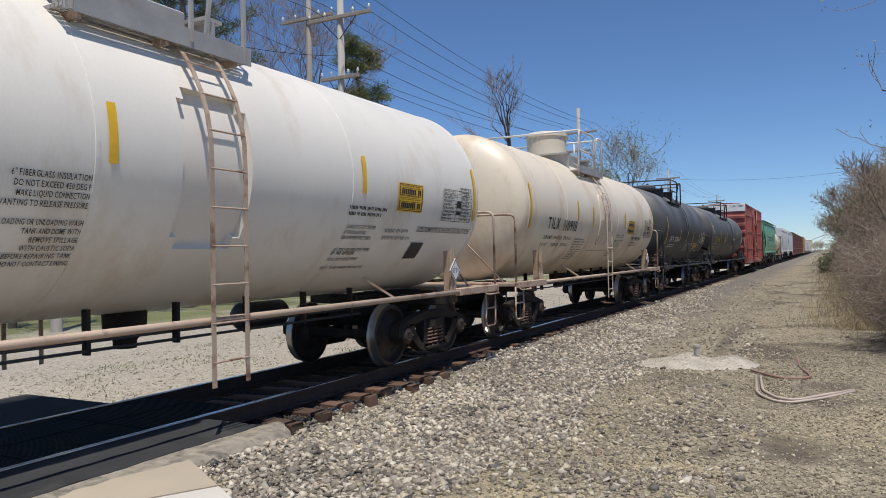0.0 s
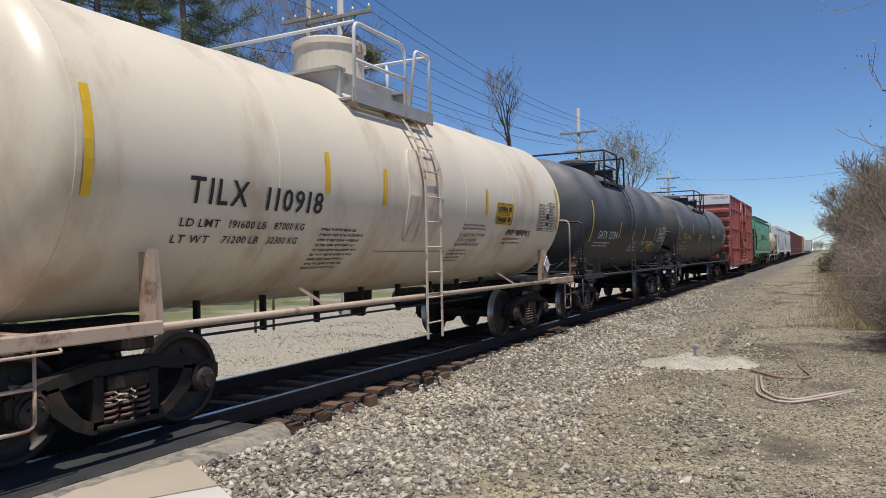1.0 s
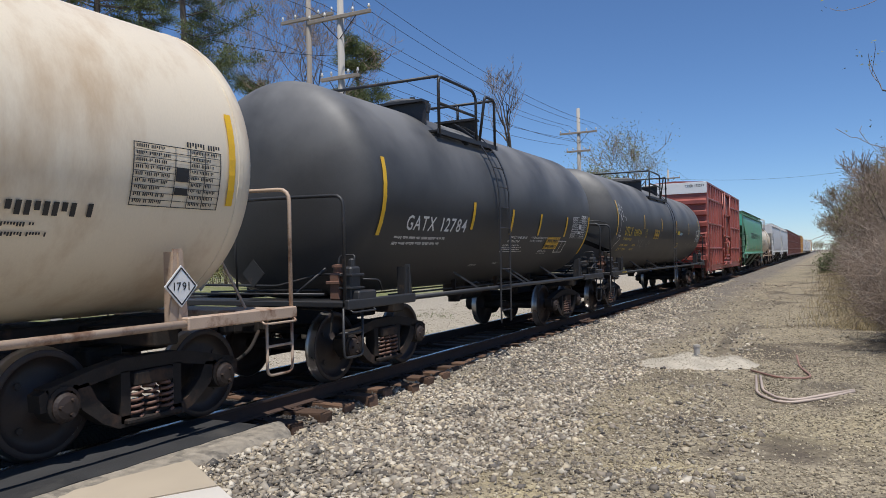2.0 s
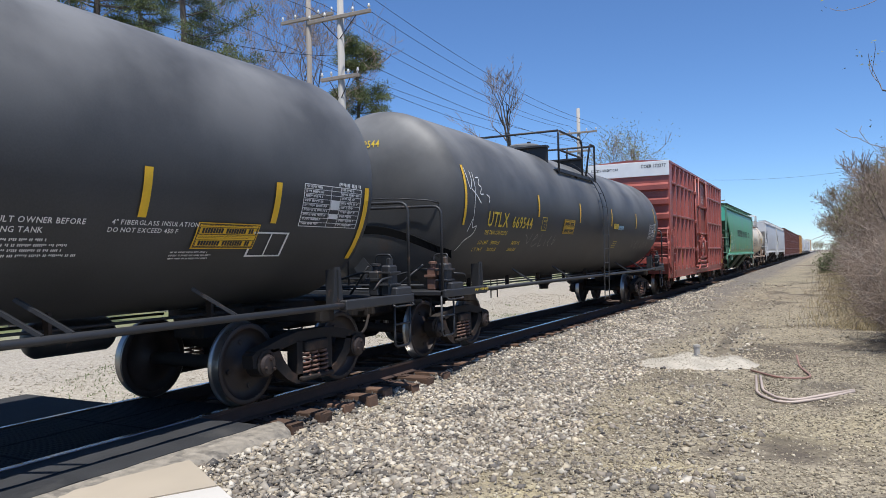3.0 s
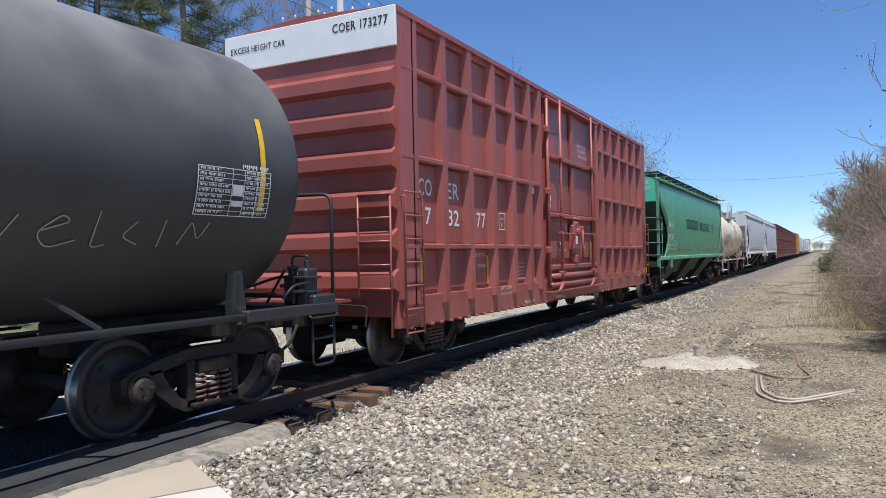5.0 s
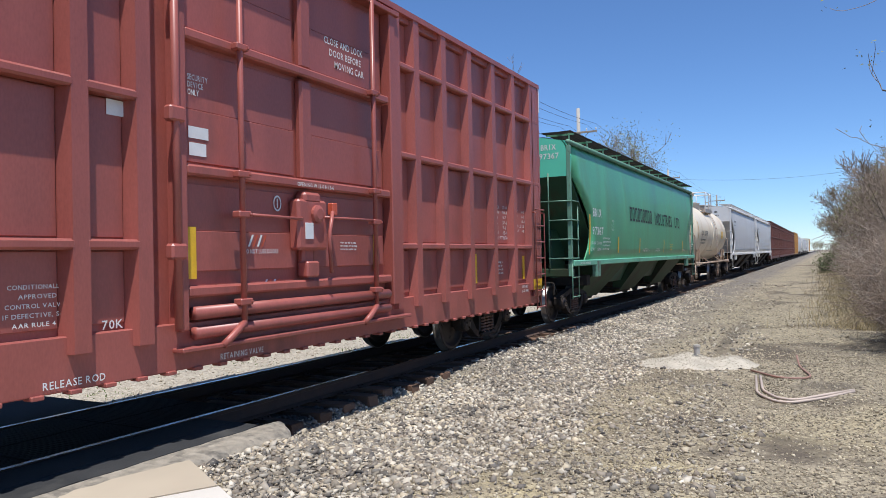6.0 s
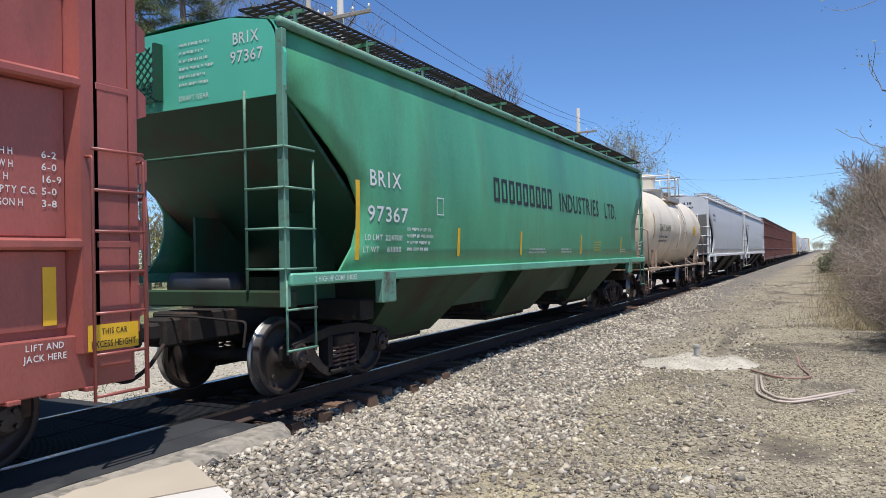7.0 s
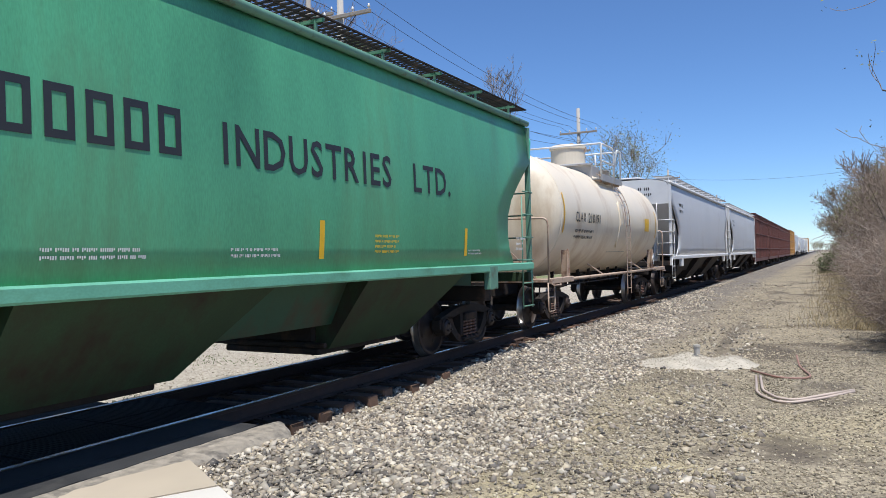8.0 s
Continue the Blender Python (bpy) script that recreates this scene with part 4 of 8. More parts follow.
        q = [bm.verts.new(p) for p in ((0, 0, -0.18), (0.18, 0, 0), (0, 0, 0.18), (-0.18, 0, 0))]
        f = bm.faces.new(q)
        e = bmesh.ops.extrude_face_region(bm, geom=[f])
        for v in e["geom"]:
            if isinstance(v, bmesh.types.BMVert):
                v.co.y += 0.01
        bmesh.ops.recalc_face_normals(bm, faces=bm.faces[:])
        p = part("placard", bm, M["placard"] if insulated else M["blacksteel"], car, "diamond placard")
        p.location = (0.10, ye + sg * 0.03, 1.45)
    for sx in (1, -1):
        rods(car, "side_rail", [[(sx * 1.50, -half + bolster_at, 1.06), (sx * 1.50, half - bolster_at, 1.06)]], 0.036, railmat, 8)
    # pipes and hangers under the tank
    zp = 0.0 if insulated else 0.14
    lines = [[(0.55, -half + 3.0, 0.90 + zp), (0.55, half - 3.0, 0.90 + zp)], [(0.60, -half + 3.0, 0.82 + zp), (0.60, half - 3.4, 0.82 + zp)], [(-0.5, -half + 3.2, 0.86 + zp), (-0.5, half - 3.0, 0.86 + zp)]]
    rods(car, "brake_pipe", lines, 0.017, M["blacksteel"])
    k = -half + 3.3
    while k < half - 3.2:
        bm = bmesh.new()
        box(bm, 0.54, 0.62, k - 0.018, k + 0.018, 0.78 if insulated else 0.92, 1.2)
        part("pipe_hanger", bm, M["darksteel"], car)
        k += 1.05 if insulated else 1.9
    bm = bmesh.new()
    lathe(bm, [(-0.5, 0.0), (-0.46, 0.15), (-0.40, 0.19), (0.40, 0.19), (0.46, 0.15), (0.5, 0.0)], 20, "y", (-0.55, half - 4.2, 0.85))
    part("air_reservoir", bm, M["blacksteel"], car, smooth=True)
    bm = bmesh.new()
    lathe(bm, [(1.35, 0.24), (0.92, 0.22), (0.80, 0.12), (0.72, 0.12), (0.72, 0.0)], 16, "z", (0, 0.2, 0))
    part("bottom_outlet", bm, M["darksteel"], car, smooth=True)
    # diagonal drain stubs seen between tank and side rail
    for yy in (y0 + 2.9, y1 - 2.9) if insulated else (y0 + 2.8, y0 + 5.2, y1 - 4.6, y1 - 2.6):
        bm = bmesh.new()
        strap(bm, [(1.16, yy, 1.36), (1.49, yy + 0.24, 1.09)], 0.05, 0.03)
        part("sill_brace", bm, steel, car)
    # top fittings
    zt = zc + R
    rail0, rail1, hz, plat = top
    hz, plat = hz + 0.07, plat + 0.07
    dy, dome_r, dome_top = dome
    bm = bmesh.new()
    lathe(bm, [(zt - 0.12, dome_r), (dome_top - 0.16, dome_r), (dome_top - 0.15, dome_r + 0.035), (dome_top - 0.07, dome_r + 0.035), (dome_top - 0.03, dome_r - 0.04), (dome_top, 0.0)], 32, "z", (0, dy, 0))
    part("dome", bm, paint, car, smooth=False)
    bm = bmesh.new()
    lathe(bm, [(dome_top - 0.02, 0.05), (dome_top + 0.05, 0.05), (dome_top + 0.06, 0.0)], 10, "z", (0.12, dy, 0))
    box(bm, dome_r - 0.02, dome_r + 0.05, dy - 0.05, dy + 0.05, dome_top - 0.25, dome_top - 0.10, 0.01)
    part("dome_latch", bm, steel, car)
    gmat = M["platgrey"] if insulated else M["blacksteel"]
    for sx in (1, -1):
        bm = bmesh.new()
        x0, x1 = sorted((sx * 0.98, sx * 1.24))
        for k in range(5):
            xx = x0 + (x1 - x0 - 0.05) * k / 4
            box(bm, xx, xx + 0.04, rail0 - 0.05, rail1 + 0.1, plat - 0.03, plat)
        x0, x1 = sorted((sx * 1.24, sx * 1.26))
        box(bm, x0, x1, rail0 - 0.05, rail1 + 0.1, plat - 0.06, plat + (0.12 if insulated else 0.02))
        tagged(part("top_platform", bm, gmat, car, "slatted steel walkway beside the dome"))
        for yy in (rail0 + 0.1, (rail0 + rail1) / 2, rail1 - 0.1):
            bm = bmesh.new()
            box(bm, min(sx * 0.8, sx * 1.23), max(sx * 0.8, sx * 1.23), yy - 0.02, yy + 0.02, plat - 0.10, plat - 0.03)
            part("platform_bracket", bm, steel, car)
    bm = bmesh.new()
    for yy in (rail0 + 0.12, rail1 - 0.12):
        box(bm, -0.95, 0.95, yy - 0.12, yy + 0.12, zt + 0.03, zt + 0.07)
        box(bm, -0.95, 0.95, yy - 0.02, yy + 0.02, zt - 0.40, zt + 0.03)
    part("cross_walk", bm, gmat, car)
    if insulated:
        bm = bmesh.new()
        box(bm, -0.72, 0.72, dy - 0.72, dy + 0.72, zt - 0.25, zt + 0.13, 0.02)
        part("dome_saddle", bm, gmat, car)
    rmat = M["whitesteel"] if insulated else M["blacksteel"]
    for sx in (1, -1):
        x = sx * 1.25
        yb = rail0 + (rail1 - rail0) * 0.58
        rods(car, "safety_railing", [[(x, rail0, plat - 0.05), (x, rail0, hz), (x, yb, hz), (x, yb + 0.12, hz - 0.1), (x, yb + 0.12, plat)], [(x, rail0, (plat + hz) / 2), (x, yb + 0.1, (plat + hz) / 2)]], 0.026, rmat, 8, rad=0.12)
        rods(car, "safety_railing", [[(x, rail1, plat - 0.05), (x, rail1, hz), (x, rail1 - 0.42, hz), (x * 0.9, rail1 - 0.42, plat)]], 0.026, rmat, 8, rad=0.08)
    rods(car, "safety_railing", [[(-1.25, rail0, hz), (1.25, rail0, hz)]], 0.026, rmat, 8)
    rods(car, "safety_railing", [[(-1.25, rail1, hz), (1.25, rail1, hz)], [(-0.5, rail1, hz), (-0.5, rail1, zt)], [(0.5, rail1, hz), (0.5, rail1, zt)]], 0.026, rmat, 8)
    # side ladders that follow the shell and hang to the step
    for sx in (1, -1):
        bm = bmesh.new()
        path = []
        for k in range(9):
            ang = radians(62 - k * 8.0)
            path.append((sx * (R + 0.10) * math.cos(ang), zc + (R + 0.10) * math.sin(ang)))
        path += [(sx * 1.60, zc - 0.3), (sx * 1.59, 1.06), (sx * 1.59, 0.45)]
        for yy in (ladder_at - 0.22, ladder_at + 0.22):
            strap(bm, [(x, yy, z) for x, z in path], 0.05, 0.014)
        tot = [0.0]
        for p, q in zip(path, path[1:]):
            tot.append(tot[-1] + math.hypot(q[0] - p[0], q[1] - p[1]))
        d = 0.05
        while d < tot[-1]:
            i = max(k for k in range(len(tot)) if tot[k] <= d)
            i = min(i, len(path) - 2)
            t = (d - tot[i]) / (tot[i + 1] - tot[i])
            x, z = [path[i][j] + (path[i + 1][j] - path[i][j]) * t for j in (0, 1)]
            tube(bm, [(x, ladder_at - 0.24, z), (x, ladder_at + 0.24, z)], 0.011, 6)
            d += 0.36
        part("ladder", bm, steel if not panel else M["rustladder"], car)
        if insulated and sx > 0 and not recess:
            # raised jacket panel behind the ladder
            bm = bmesh.new()
            place = lambda u, v: ((R + 0.03) * math.cos((v - zc) / R), u, zc + (R + 0.03) * math.sin((v - zc) / R))
            inner = lambda u, v: ((R - 0.02) * math.cos((v - zc) / R), u, zc + (R - 0.02) * math.sin((v - zc) / R))
            loop = []
            for k in range(28):
                t = 2 * math.pi * k / 28
                c, d = math.cos(t), math.sin(t)
                loop.append((ladder_at - 0.02 + 0.50 * math.copysign(abs(c) ** 0.35, c), zc - 0.12 + 0.68 * math.copysign(abs(d) ** 0.35, d)))
            a = [bm.verts.new(place(*q)) for q in loop]
            b = [bm.verts.new(inner(*q)) for q in loop]
            for k in range(28):
                bm.faces.new((a[k], b[k], b[(k + 1) % 28], a[(k + 1) % 28]))
            cen = [bm.verts.new(place(ladder_at - 0.02, zc - 0.12))]
            for k in range(28):
                bm.faces.new((a[k], a[(k + 1) % 28], cen[0]))
            bmesh.ops.subdivide_edges(bm, edges=[e for e in bm.edges if cen[0] in e.verts], cuts=4)
            for v in bm.verts:
                if v.co.x > 0 and (v.co - Vector((0, v.co.y, zc))).length > R - 0.01:
                    ang = math.atan2(v.co.z - zc, v.co.x)
                    v.co.x, v.co.z = (R + 0.03) * math.cos(ang), zc + (R + 0.03) * math.sin(ang)
            bmesh.ops.recalc_face_normals(bm, faces=bm.faces[:])
            part("jacket_panel", bm, panel or paint, car, "raised jacket panel behind the ladder")
            bm = bmesh.new()
            low = lambda u, v: ((R + 0.006) * math.cos((v - zc) / R), u, zc + (R + 0.006) * math.sin((v - zc) / R))
            patch(bm, low, ladder_at - 1.0, ladder_at + 1.05, zc - 0.965, zc - 0.945, 1)
            part("jacket_seam", bm, M["greypaint"], car, "dark horizontal jacket seam")
    add_trucks(car, (-half + bolster_at, half - bolster_at), turning)
    add_couplers(car, half)
    return car, shell, y0, y1, half


def stripes(car, place, spots, w=0.075, material=None, label="yellow reflective stripe"):
    for u, v0, v1 in spots:
        bm = bmesh.new()
        patch(bm, place, u - w / 2, u + w / 2, v0, v1)
        part("reflector_stripe", bm, material or M["yellow"], car, label)

# ---- box cars ----
def build_door(d, sx, y0, y1, zb, ztop, half_w, paint):
    """A ribbed sliding door with lock rods, a latch box and roller tubes along its foot."""
    def slab(name, xa, xb, ya, yb, za, zc, c=0.012, label=""):
        bm = bmesh.new()
        lo, hi = sorted((sx * (half_w + xa), sx * (half_w + xb)))
        box(bm, lo, hi, ya, yb, za, zc, c)
        return part(name, bm, paint, d, label)
    slab("door_panel", -0.16, -0.115, y0 + 0.04, y1 - 0.04, zb, ztop - 0.16, 0.006)
    ym = y0 + 0.51 * (y1 - y0)
    # shelf ribs and the centre post, with pressed panels between them
    for z in (zb + 0.30, 2.46, 3.70):
        slab("door_rib", -0.13, 0.012, y0 + 0.03, y1 - 0.03, z - 0.055, z + 0.045, 0.02)
    levels = (zb + 0.34, 2.40, 3.64, ztop - 0.2)
    for za, zc in zip(levels, levels[1:]):
        slab("door_post", -0.13, -0.02, ym - 0.10, ym + 0.10, za + 0.10, zc - 0.02, 0.03)
        for ya, yb in ((y0 + 0.10, ym - 0.16), (ym + 0.16, y1 - 0.10)):
            mid = (za + zc) / 2
            slab("door_sheet", -0.12, -0.096, ya, yb, mid + 0.012, zc - 0.06, 0.004)
            slab("door_sheet", -0.12, -0.088, ya, yb, za + 0.14, mid + 0.008, 0.004)
    # jambs at both edges
    for y, w in ((y0 - 0.02, 0.05), (y1 + 0.06, 0.07)):
        slab("door_jamb", -0.14, 0.022, y - w, y + w, zb - 0.05, ztop - 0.14, 0.012)
    rods(d, "jamb_tube", [[(sx * (half_w + 0.035), y0 - 0.11, zb - 0.02), (sx * (half_w + 0.035), y0 - 0.11, ztop - 0.2)]], 0.036, paint, 10)
    for z in (zb + 0.66, 2.92, 4.2):
        slab("hinge_block", -0.02, 0.085, y0 - 0.21, y0 - 0.03, z - 0.07, z + 0.07, 0.02)
    # lock rods in their clamps, with a crank at the foot
    for y in (y0 + 0.69, y1 - 0.48):
        rods(d, "lock_rod", [[(sx * (half_w + 0.05), y, zb - 0.04), (sx * (half_w + 0.05), y, ztop - 0.1)]], 0.030, paint, 10)
        for z in (zb + 0.17, 2.07, 2.46, 3.70):
            slab("rod_guide", -0.01, 0.095, y - 0.085, y + 0.085, z - 0.032, z + 0.032, 0.01)
            slab("guide_bolt", 0.05, 0.115, y + 0.05, y + 0.075, z - 0.012, z + 0.012, 0.003)
        rods(d, "rod_crank", [[(sx * (half_w + 0.05), y, zb - 0.03), (sx * (half_w + 0.08), y - 0.16, zb - 0.12), (sx * (half_w + 0.06), y - 0.30, zb - 0.22)]], 0.036, paint, 8)
    # latch box with its lever, pull bars and a tag
    bm = bmesh.new()
    lo, hi = sorted((sx * (half_w - 0.1), sx * (half_w + 0.05)))
    box(bm, lo, hi, ym - 0.26, ym + 0.26, 1.72, 2.28, 0.03)
    box(bm, lo, hi, ym - 0.15, ym + 0.15, 2.24, 2.36, 0.03)
    box(bm, lo, hi, ym - 0.12, ym + 0.10, 1.42, 1.60, 0.02)
    lathe(bm, [(0, 0.0), (0, 0.10), (0.04 * sx, 0.10), (0.06 * sx, 0.06), (0.06 * sx, 0.0)], 16, "x", (sx * (half_w + 0.045), ym + 0.05, 2.12))
    part("door_latch", bm, paint, d, "cast door latch box")
    rods(d, "latch_lever", [[(sx * (half_w + 0.09), ym + 0.30, 2.16), (sx * (half_w + 0.11), ym + 0.20, 1.86), (sx * (half_w + 0.09), ym + 0.26, 1.46)]], 0.022, paint, 8)
    rods(d, "pull_bar", [[(sx * (half_w + 0.06), y0 + 0.69, 2.07), (sx * (half_w + 0.05), ym - 0.2, 2.06)]], 0.018, paint)
    rods(d, "pull_bar", [[(sx * (half_w + 0.06), y1 - 0.48, 2.09), (sx * (half_w + 0.05), ym + 0.2, 2.09)]], 0.018, paint)
    bm = bmesh.new()
    box(bm, min(sx * (half_w + 0.052), sx * (half_w + 0.062)), max(sx * (half_w + 0.052), sx * (half_w + 0.062)), ym - 0.16, ym - 0.02, 1.84, 2.02, 0.004)
    part("routing_card", bm, M["placard"], d, "white routing card in a small holder")
    # roller tubes and the track below them
    for z, r, q in ((zb + 0.10, 0.062, -0.01), (zb - 0.08, 0.058, -0.005)):
        rods(d, "door_roller_tube", [[(sx * (half_w + q), y0 + 0.1, z), (sx * (half_w + q), y1 - 0.12, z)]], r, paint, 14)
    slab("door_track", -0.12, 0.075, y0 - 0.1, y1 + 0.35, zb - 0.235, zb - 0.195, 0.008)
    slab("door_track", -0.12, 0.055, y0 - 0.15, y1 + 0.2, ztop - 0.19, ztop - 0.13, 0.008)


def box_car(name, label, s0, s1, paint, ztop=5.05, half_w=1.53, posts=None, ribs=(1.10, 1.77, 3.02, 4.25), door=None, white_end=False, detail=True, turning=True, overhang=0.77):
    """An outside-braced box car between couplers s0 and s1."""
    half = (s1 - s0) / 2
    car = empty(name)
    tagged(car, label, "box car", group="freight train")
    car["mid"] = (s0 + s1) / 2
    h = half - overhang
    zb = 1.05
    bm = bmesh.new()
    box(bm, -half_w + 0.14, half_w - 0.14, -h + 0.06, h - 0.06, 0.80, ztop - 0.05)
    part("body", bm, paint, car)
    # roof with panel seams
    bm = bmesh.new()
    for sx in (1, -1):
        prism_pts = [(sx * (half_w + 0.01), ztop - 0.08), (sx * (half_w + 0.01), ztop), (0, ztop + 0.10), (0, ztop + 0.02)]
        a = [bm.verts.new((x, -h - 0.02, z)) for x, z in prism_pts]
        b = [bm.verts.new((x, h + 0.02, z)) for x, z in prism_pts]
        bm.faces.new(a)
        bm.faces.new(b[::-1])
        for k in range(4):
            bm.faces.new((a[k], b[k], b[(k + 1) % 4], a[(k + 1) % 4]))
    bmesh.ops.recalc_face_normals(bm, faces=bm.faces[:])
    part("roof", bm, paint, car)
    posts = posts or [-h + 0.25 + k * (2 * h - 0.5) / 12 for k in range(13)]
    for sx in (1, -1):
        for y in posts:
            if door and door[0] - 0.1 < y < door[1] + 0.1:
                continue
            bm = bmesh.new()
            x0, x1 = sorted((sx * (half_w - 0.145), sx * half_w))
            # hat section: sloping flanks
            o = [(y - 0.125, x0 if sx > 0 else x1), (y - 0.075, x1 if sx > 0 else x0), (y + 0.075, x1 if sx > 0 else x0), (y + 0.125, x0 if sx > 0 else x1)]
            a = [bm.verts.new((x, yy, zb - 0.12)) for yy, x in o]
            b = [bm.verts.new((x, yy, ztop - 0.06)) for yy, x in o]
            bm.faces.new(a)
            bm.faces.new(b[::-1])
            for k in range(4):
                bm.faces.new((a[k], a[(k + 1) % 4], b[(k + 1) % 4], b[k]))
            bmesh.ops.recalc_face_normals(bm, faces=bm.faces[:])
            part("side_post", bm, paint, car)
        for z in ribs[1:]:
            edges = [-h + 0.02] + sorted(posts) + [h - 0.02]
            for lo, hi in zip(edges, edges[1:]):
                if hi - lo < 0.3 or (door and lo < (door[0] + door[1]) / 2 < hi):
                    continue
                bm = bmesh.new()
                x0, x1 = sorted((sx * (half_w - 0.15), sx * (half_w + 0.004)))
                box(bm, x0, x1, lo + 0.045, hi - 0.045, z - 0.04, z + 0.045, 0.02)
                part("side_rib", bm, paint, car)
        if detail:
            levels = [zb + 0.02] + list(ribs[1:]) + [ztop - 0.12]
            edges = [-h + 0.02] + sorted(posts) + [h - 0.02]
            for lo, hi in zip(edges, edges[1:]):
                if hi - lo < 0.3 or (door and lo < (door[0] + door[1]) / 2 < hi):
                    continue
                for za, zb2 in zip(levels, levels[1:]):
                    bm = bmesh.new()
                    x0, x1 = sorted((sx * (half_w - 0.15), sx * (half_w - 0.118)))
                    box(bm, x0, x1, lo + 0.128, hi - 0.128, za + 0.06, zb2 - 0.05, 0.006)
                    part("side_panel", bm, paint, car)
        bm = bmesh.new()
        x0, x1 = sorted((sx * (half_w - 0.14), sx * (half_w - 0.06)))
        box(bm, x0, x1, -h, h, zb - 0.40, zb + 0.02, 0.01)
        box(bm, x0, x1, -h, h, ztop - 0.16, ztop - 0.04, 0.01)
        k = -h + 0.3
        while k < h - 0.2 and detail:
            box(bm, x0, x1 + 0.03 * sx * (sx > 0), k - 0.05, k + 0.05, zb - 0.425, zb - 0.39, 0.006)
            k += 0.31
        part("side_sill", bm, paint, car)
        if detail:
            for yy in (-h, h):
                bm = bmesh.new()
                box(bm, min(sx * half_w, sx * (half_w - 0.14)), max(sx * half_w, sx * (half_w - 0.14)), yy - 0.42 if yy > 0 else yy + 0.085, yy - 0.085 if yy > 0 else yy + 0.42, zb - 0.25, ztop - 0.02, 0.012)
                part("corner_post", bm, paint, car)
        bm = bmesh.new()
        box(bm, min(sx * 0.25, sx * 1.38), max(sx * 0.25, sx * 1.38), -h + 3.0, h - 3.0, 0.66, zb)
        part("centre_skirt", bm, M["darksteel"], car)
    if door:
        for sx in (1, -1):
            y0, y1 = door
            d = empty("door")
            d.parent = car
            build_door(d, sx, y0, y1, zb, ztop, half_w, paint)
    # corrugated ends
    for sg in (-1, 1):
        ye = sg * h
        bm = bmesh.new()
        box(bm, -half_w, half_w, min(ye, ye - sg * 0.08), max(ye, ye - sg * 0.08), zb, ztop - 0.02)
        part("end_sheet", bm, paint, car)
        n = 6 if white_end else 8
        top = ztop - 0.62 if white_end else ztop - 0.1
        pitch = (top - zb - 0.05) / n
        for k in range(n):
            z0 = zb + 0.10 + k * pitch
            bm = bmesh.new()
            o = [(0, z0), (0.13, z0 + pitch * 0.10), (0.13, z0 + pitch * 0.40), (0, z0 + pitch * 0.56)]
            a = [bm.verts.new((-half_w + 0.04, ye + sg * d, z)) for d, z in o]
            b = [bm.verts.new((half_w - 0.04, ye + sg * d, z)) for d, z in o]
            bm.faces.new(a)
            bm.faces.new(b[::-1])
            for i in range(4):
                bm.faces.new((a[i], a[(i + 1) % 4], b[(i + 1) % 4], b[i]))
            bmesh.ops.recalc_face_normals(bm, faces=bm.faces[:])
            part("end_rib", bm, paint, car)
        if white_end:
            bm = bmesh.new()
            box(bm, -half_w, half_w, min(ye, ye + sg * 0.05), max(ye, ye + sg * 0.05), ztop - 0.55, ztop + 0.0, 0.008)
            part("end_banner", bm, M["banner"], car, "white warning panel across the top of the end")
        # crossover platform, ladders
        bm = bmesh.new()
        box(bm, -0.75, 0.75, min(ye + sg * 0.05, ye + sg * 0.45), max(ye + sg * 0.05, ye + sg * 0.45), 1.02, 1.06)
        part("crossover_platform", bm, paint, car)
        if detail:
            for sx in (1, -1):
                lines = [[(sx * (half_w - 0.08), ye + sg * 0.14, zb - 0.5), (sx * (half_w - 0.08), ye + sg * 0.14, 2.45)], [(sx * (half_w - 0.60), ye + sg * 0.14, zb), (sx * (half_w - 0.60), ye + sg * 0.14, 2.45)]]
                for k in range(5):
                    lines.append([(sx * (half_w - 0.08), ye + sg * 0.14, zb + 0.15 + k * 0.32), (sx * (half_w - 0.60), ye + sg * 0.14, zb + 0.15 + k * 0.32)])
                rods(car, "end_ladder", lines, 0.016, paint)
                y1 = ye - sg * 0.48
                lines = [[(sx * (half_w + 0.07), ye, zb - 0.5), (sx * (half_w + 0.07), ye, 2.45), (sx * (half_w), ye, 2.45)], [(sx * (half_w + 0.07), y1, zb - 0.5), (sx * (half_w + 0.07), y1, 2.45), (sx * (half_w), y1, 2.45)]]
                for k in range(7):
                    lines.append([(sx * (half_w + 0.07), ye, zb - 0.46 + k * 0.32), (sx * (half_w + 0.07), y1, zb - 0.46 + k * 0.32)])
                rods(car, "side_ladder", lines, 0.014, paint, rad=0.03)
        bm = bmesh.new()
        lo, hi = sorted((sg * (half - 0.7), sg * (h - 3.5)))
        box(bm, -0.3, 0.3, lo, hi, 0.70, 1.04, 0.02)
        box(bm, -1.35, 1.35, sg * (half - 2.9) - 0.15, sg * (half - 2.9) + 0.15, 0.84, 1.04, 0.02)
        part("centre_sill", bm, M["darksteel"], car)
    add_trucks(car, (-half + 2.75, half - 2.75), turning)
    add_couplers(car, half)
    flat = lambda u, v: (half_w - 0.112, u, v)
    proud = lambda u, v: (half_w + 0.006, u, v)
    return car, flat, proud, h


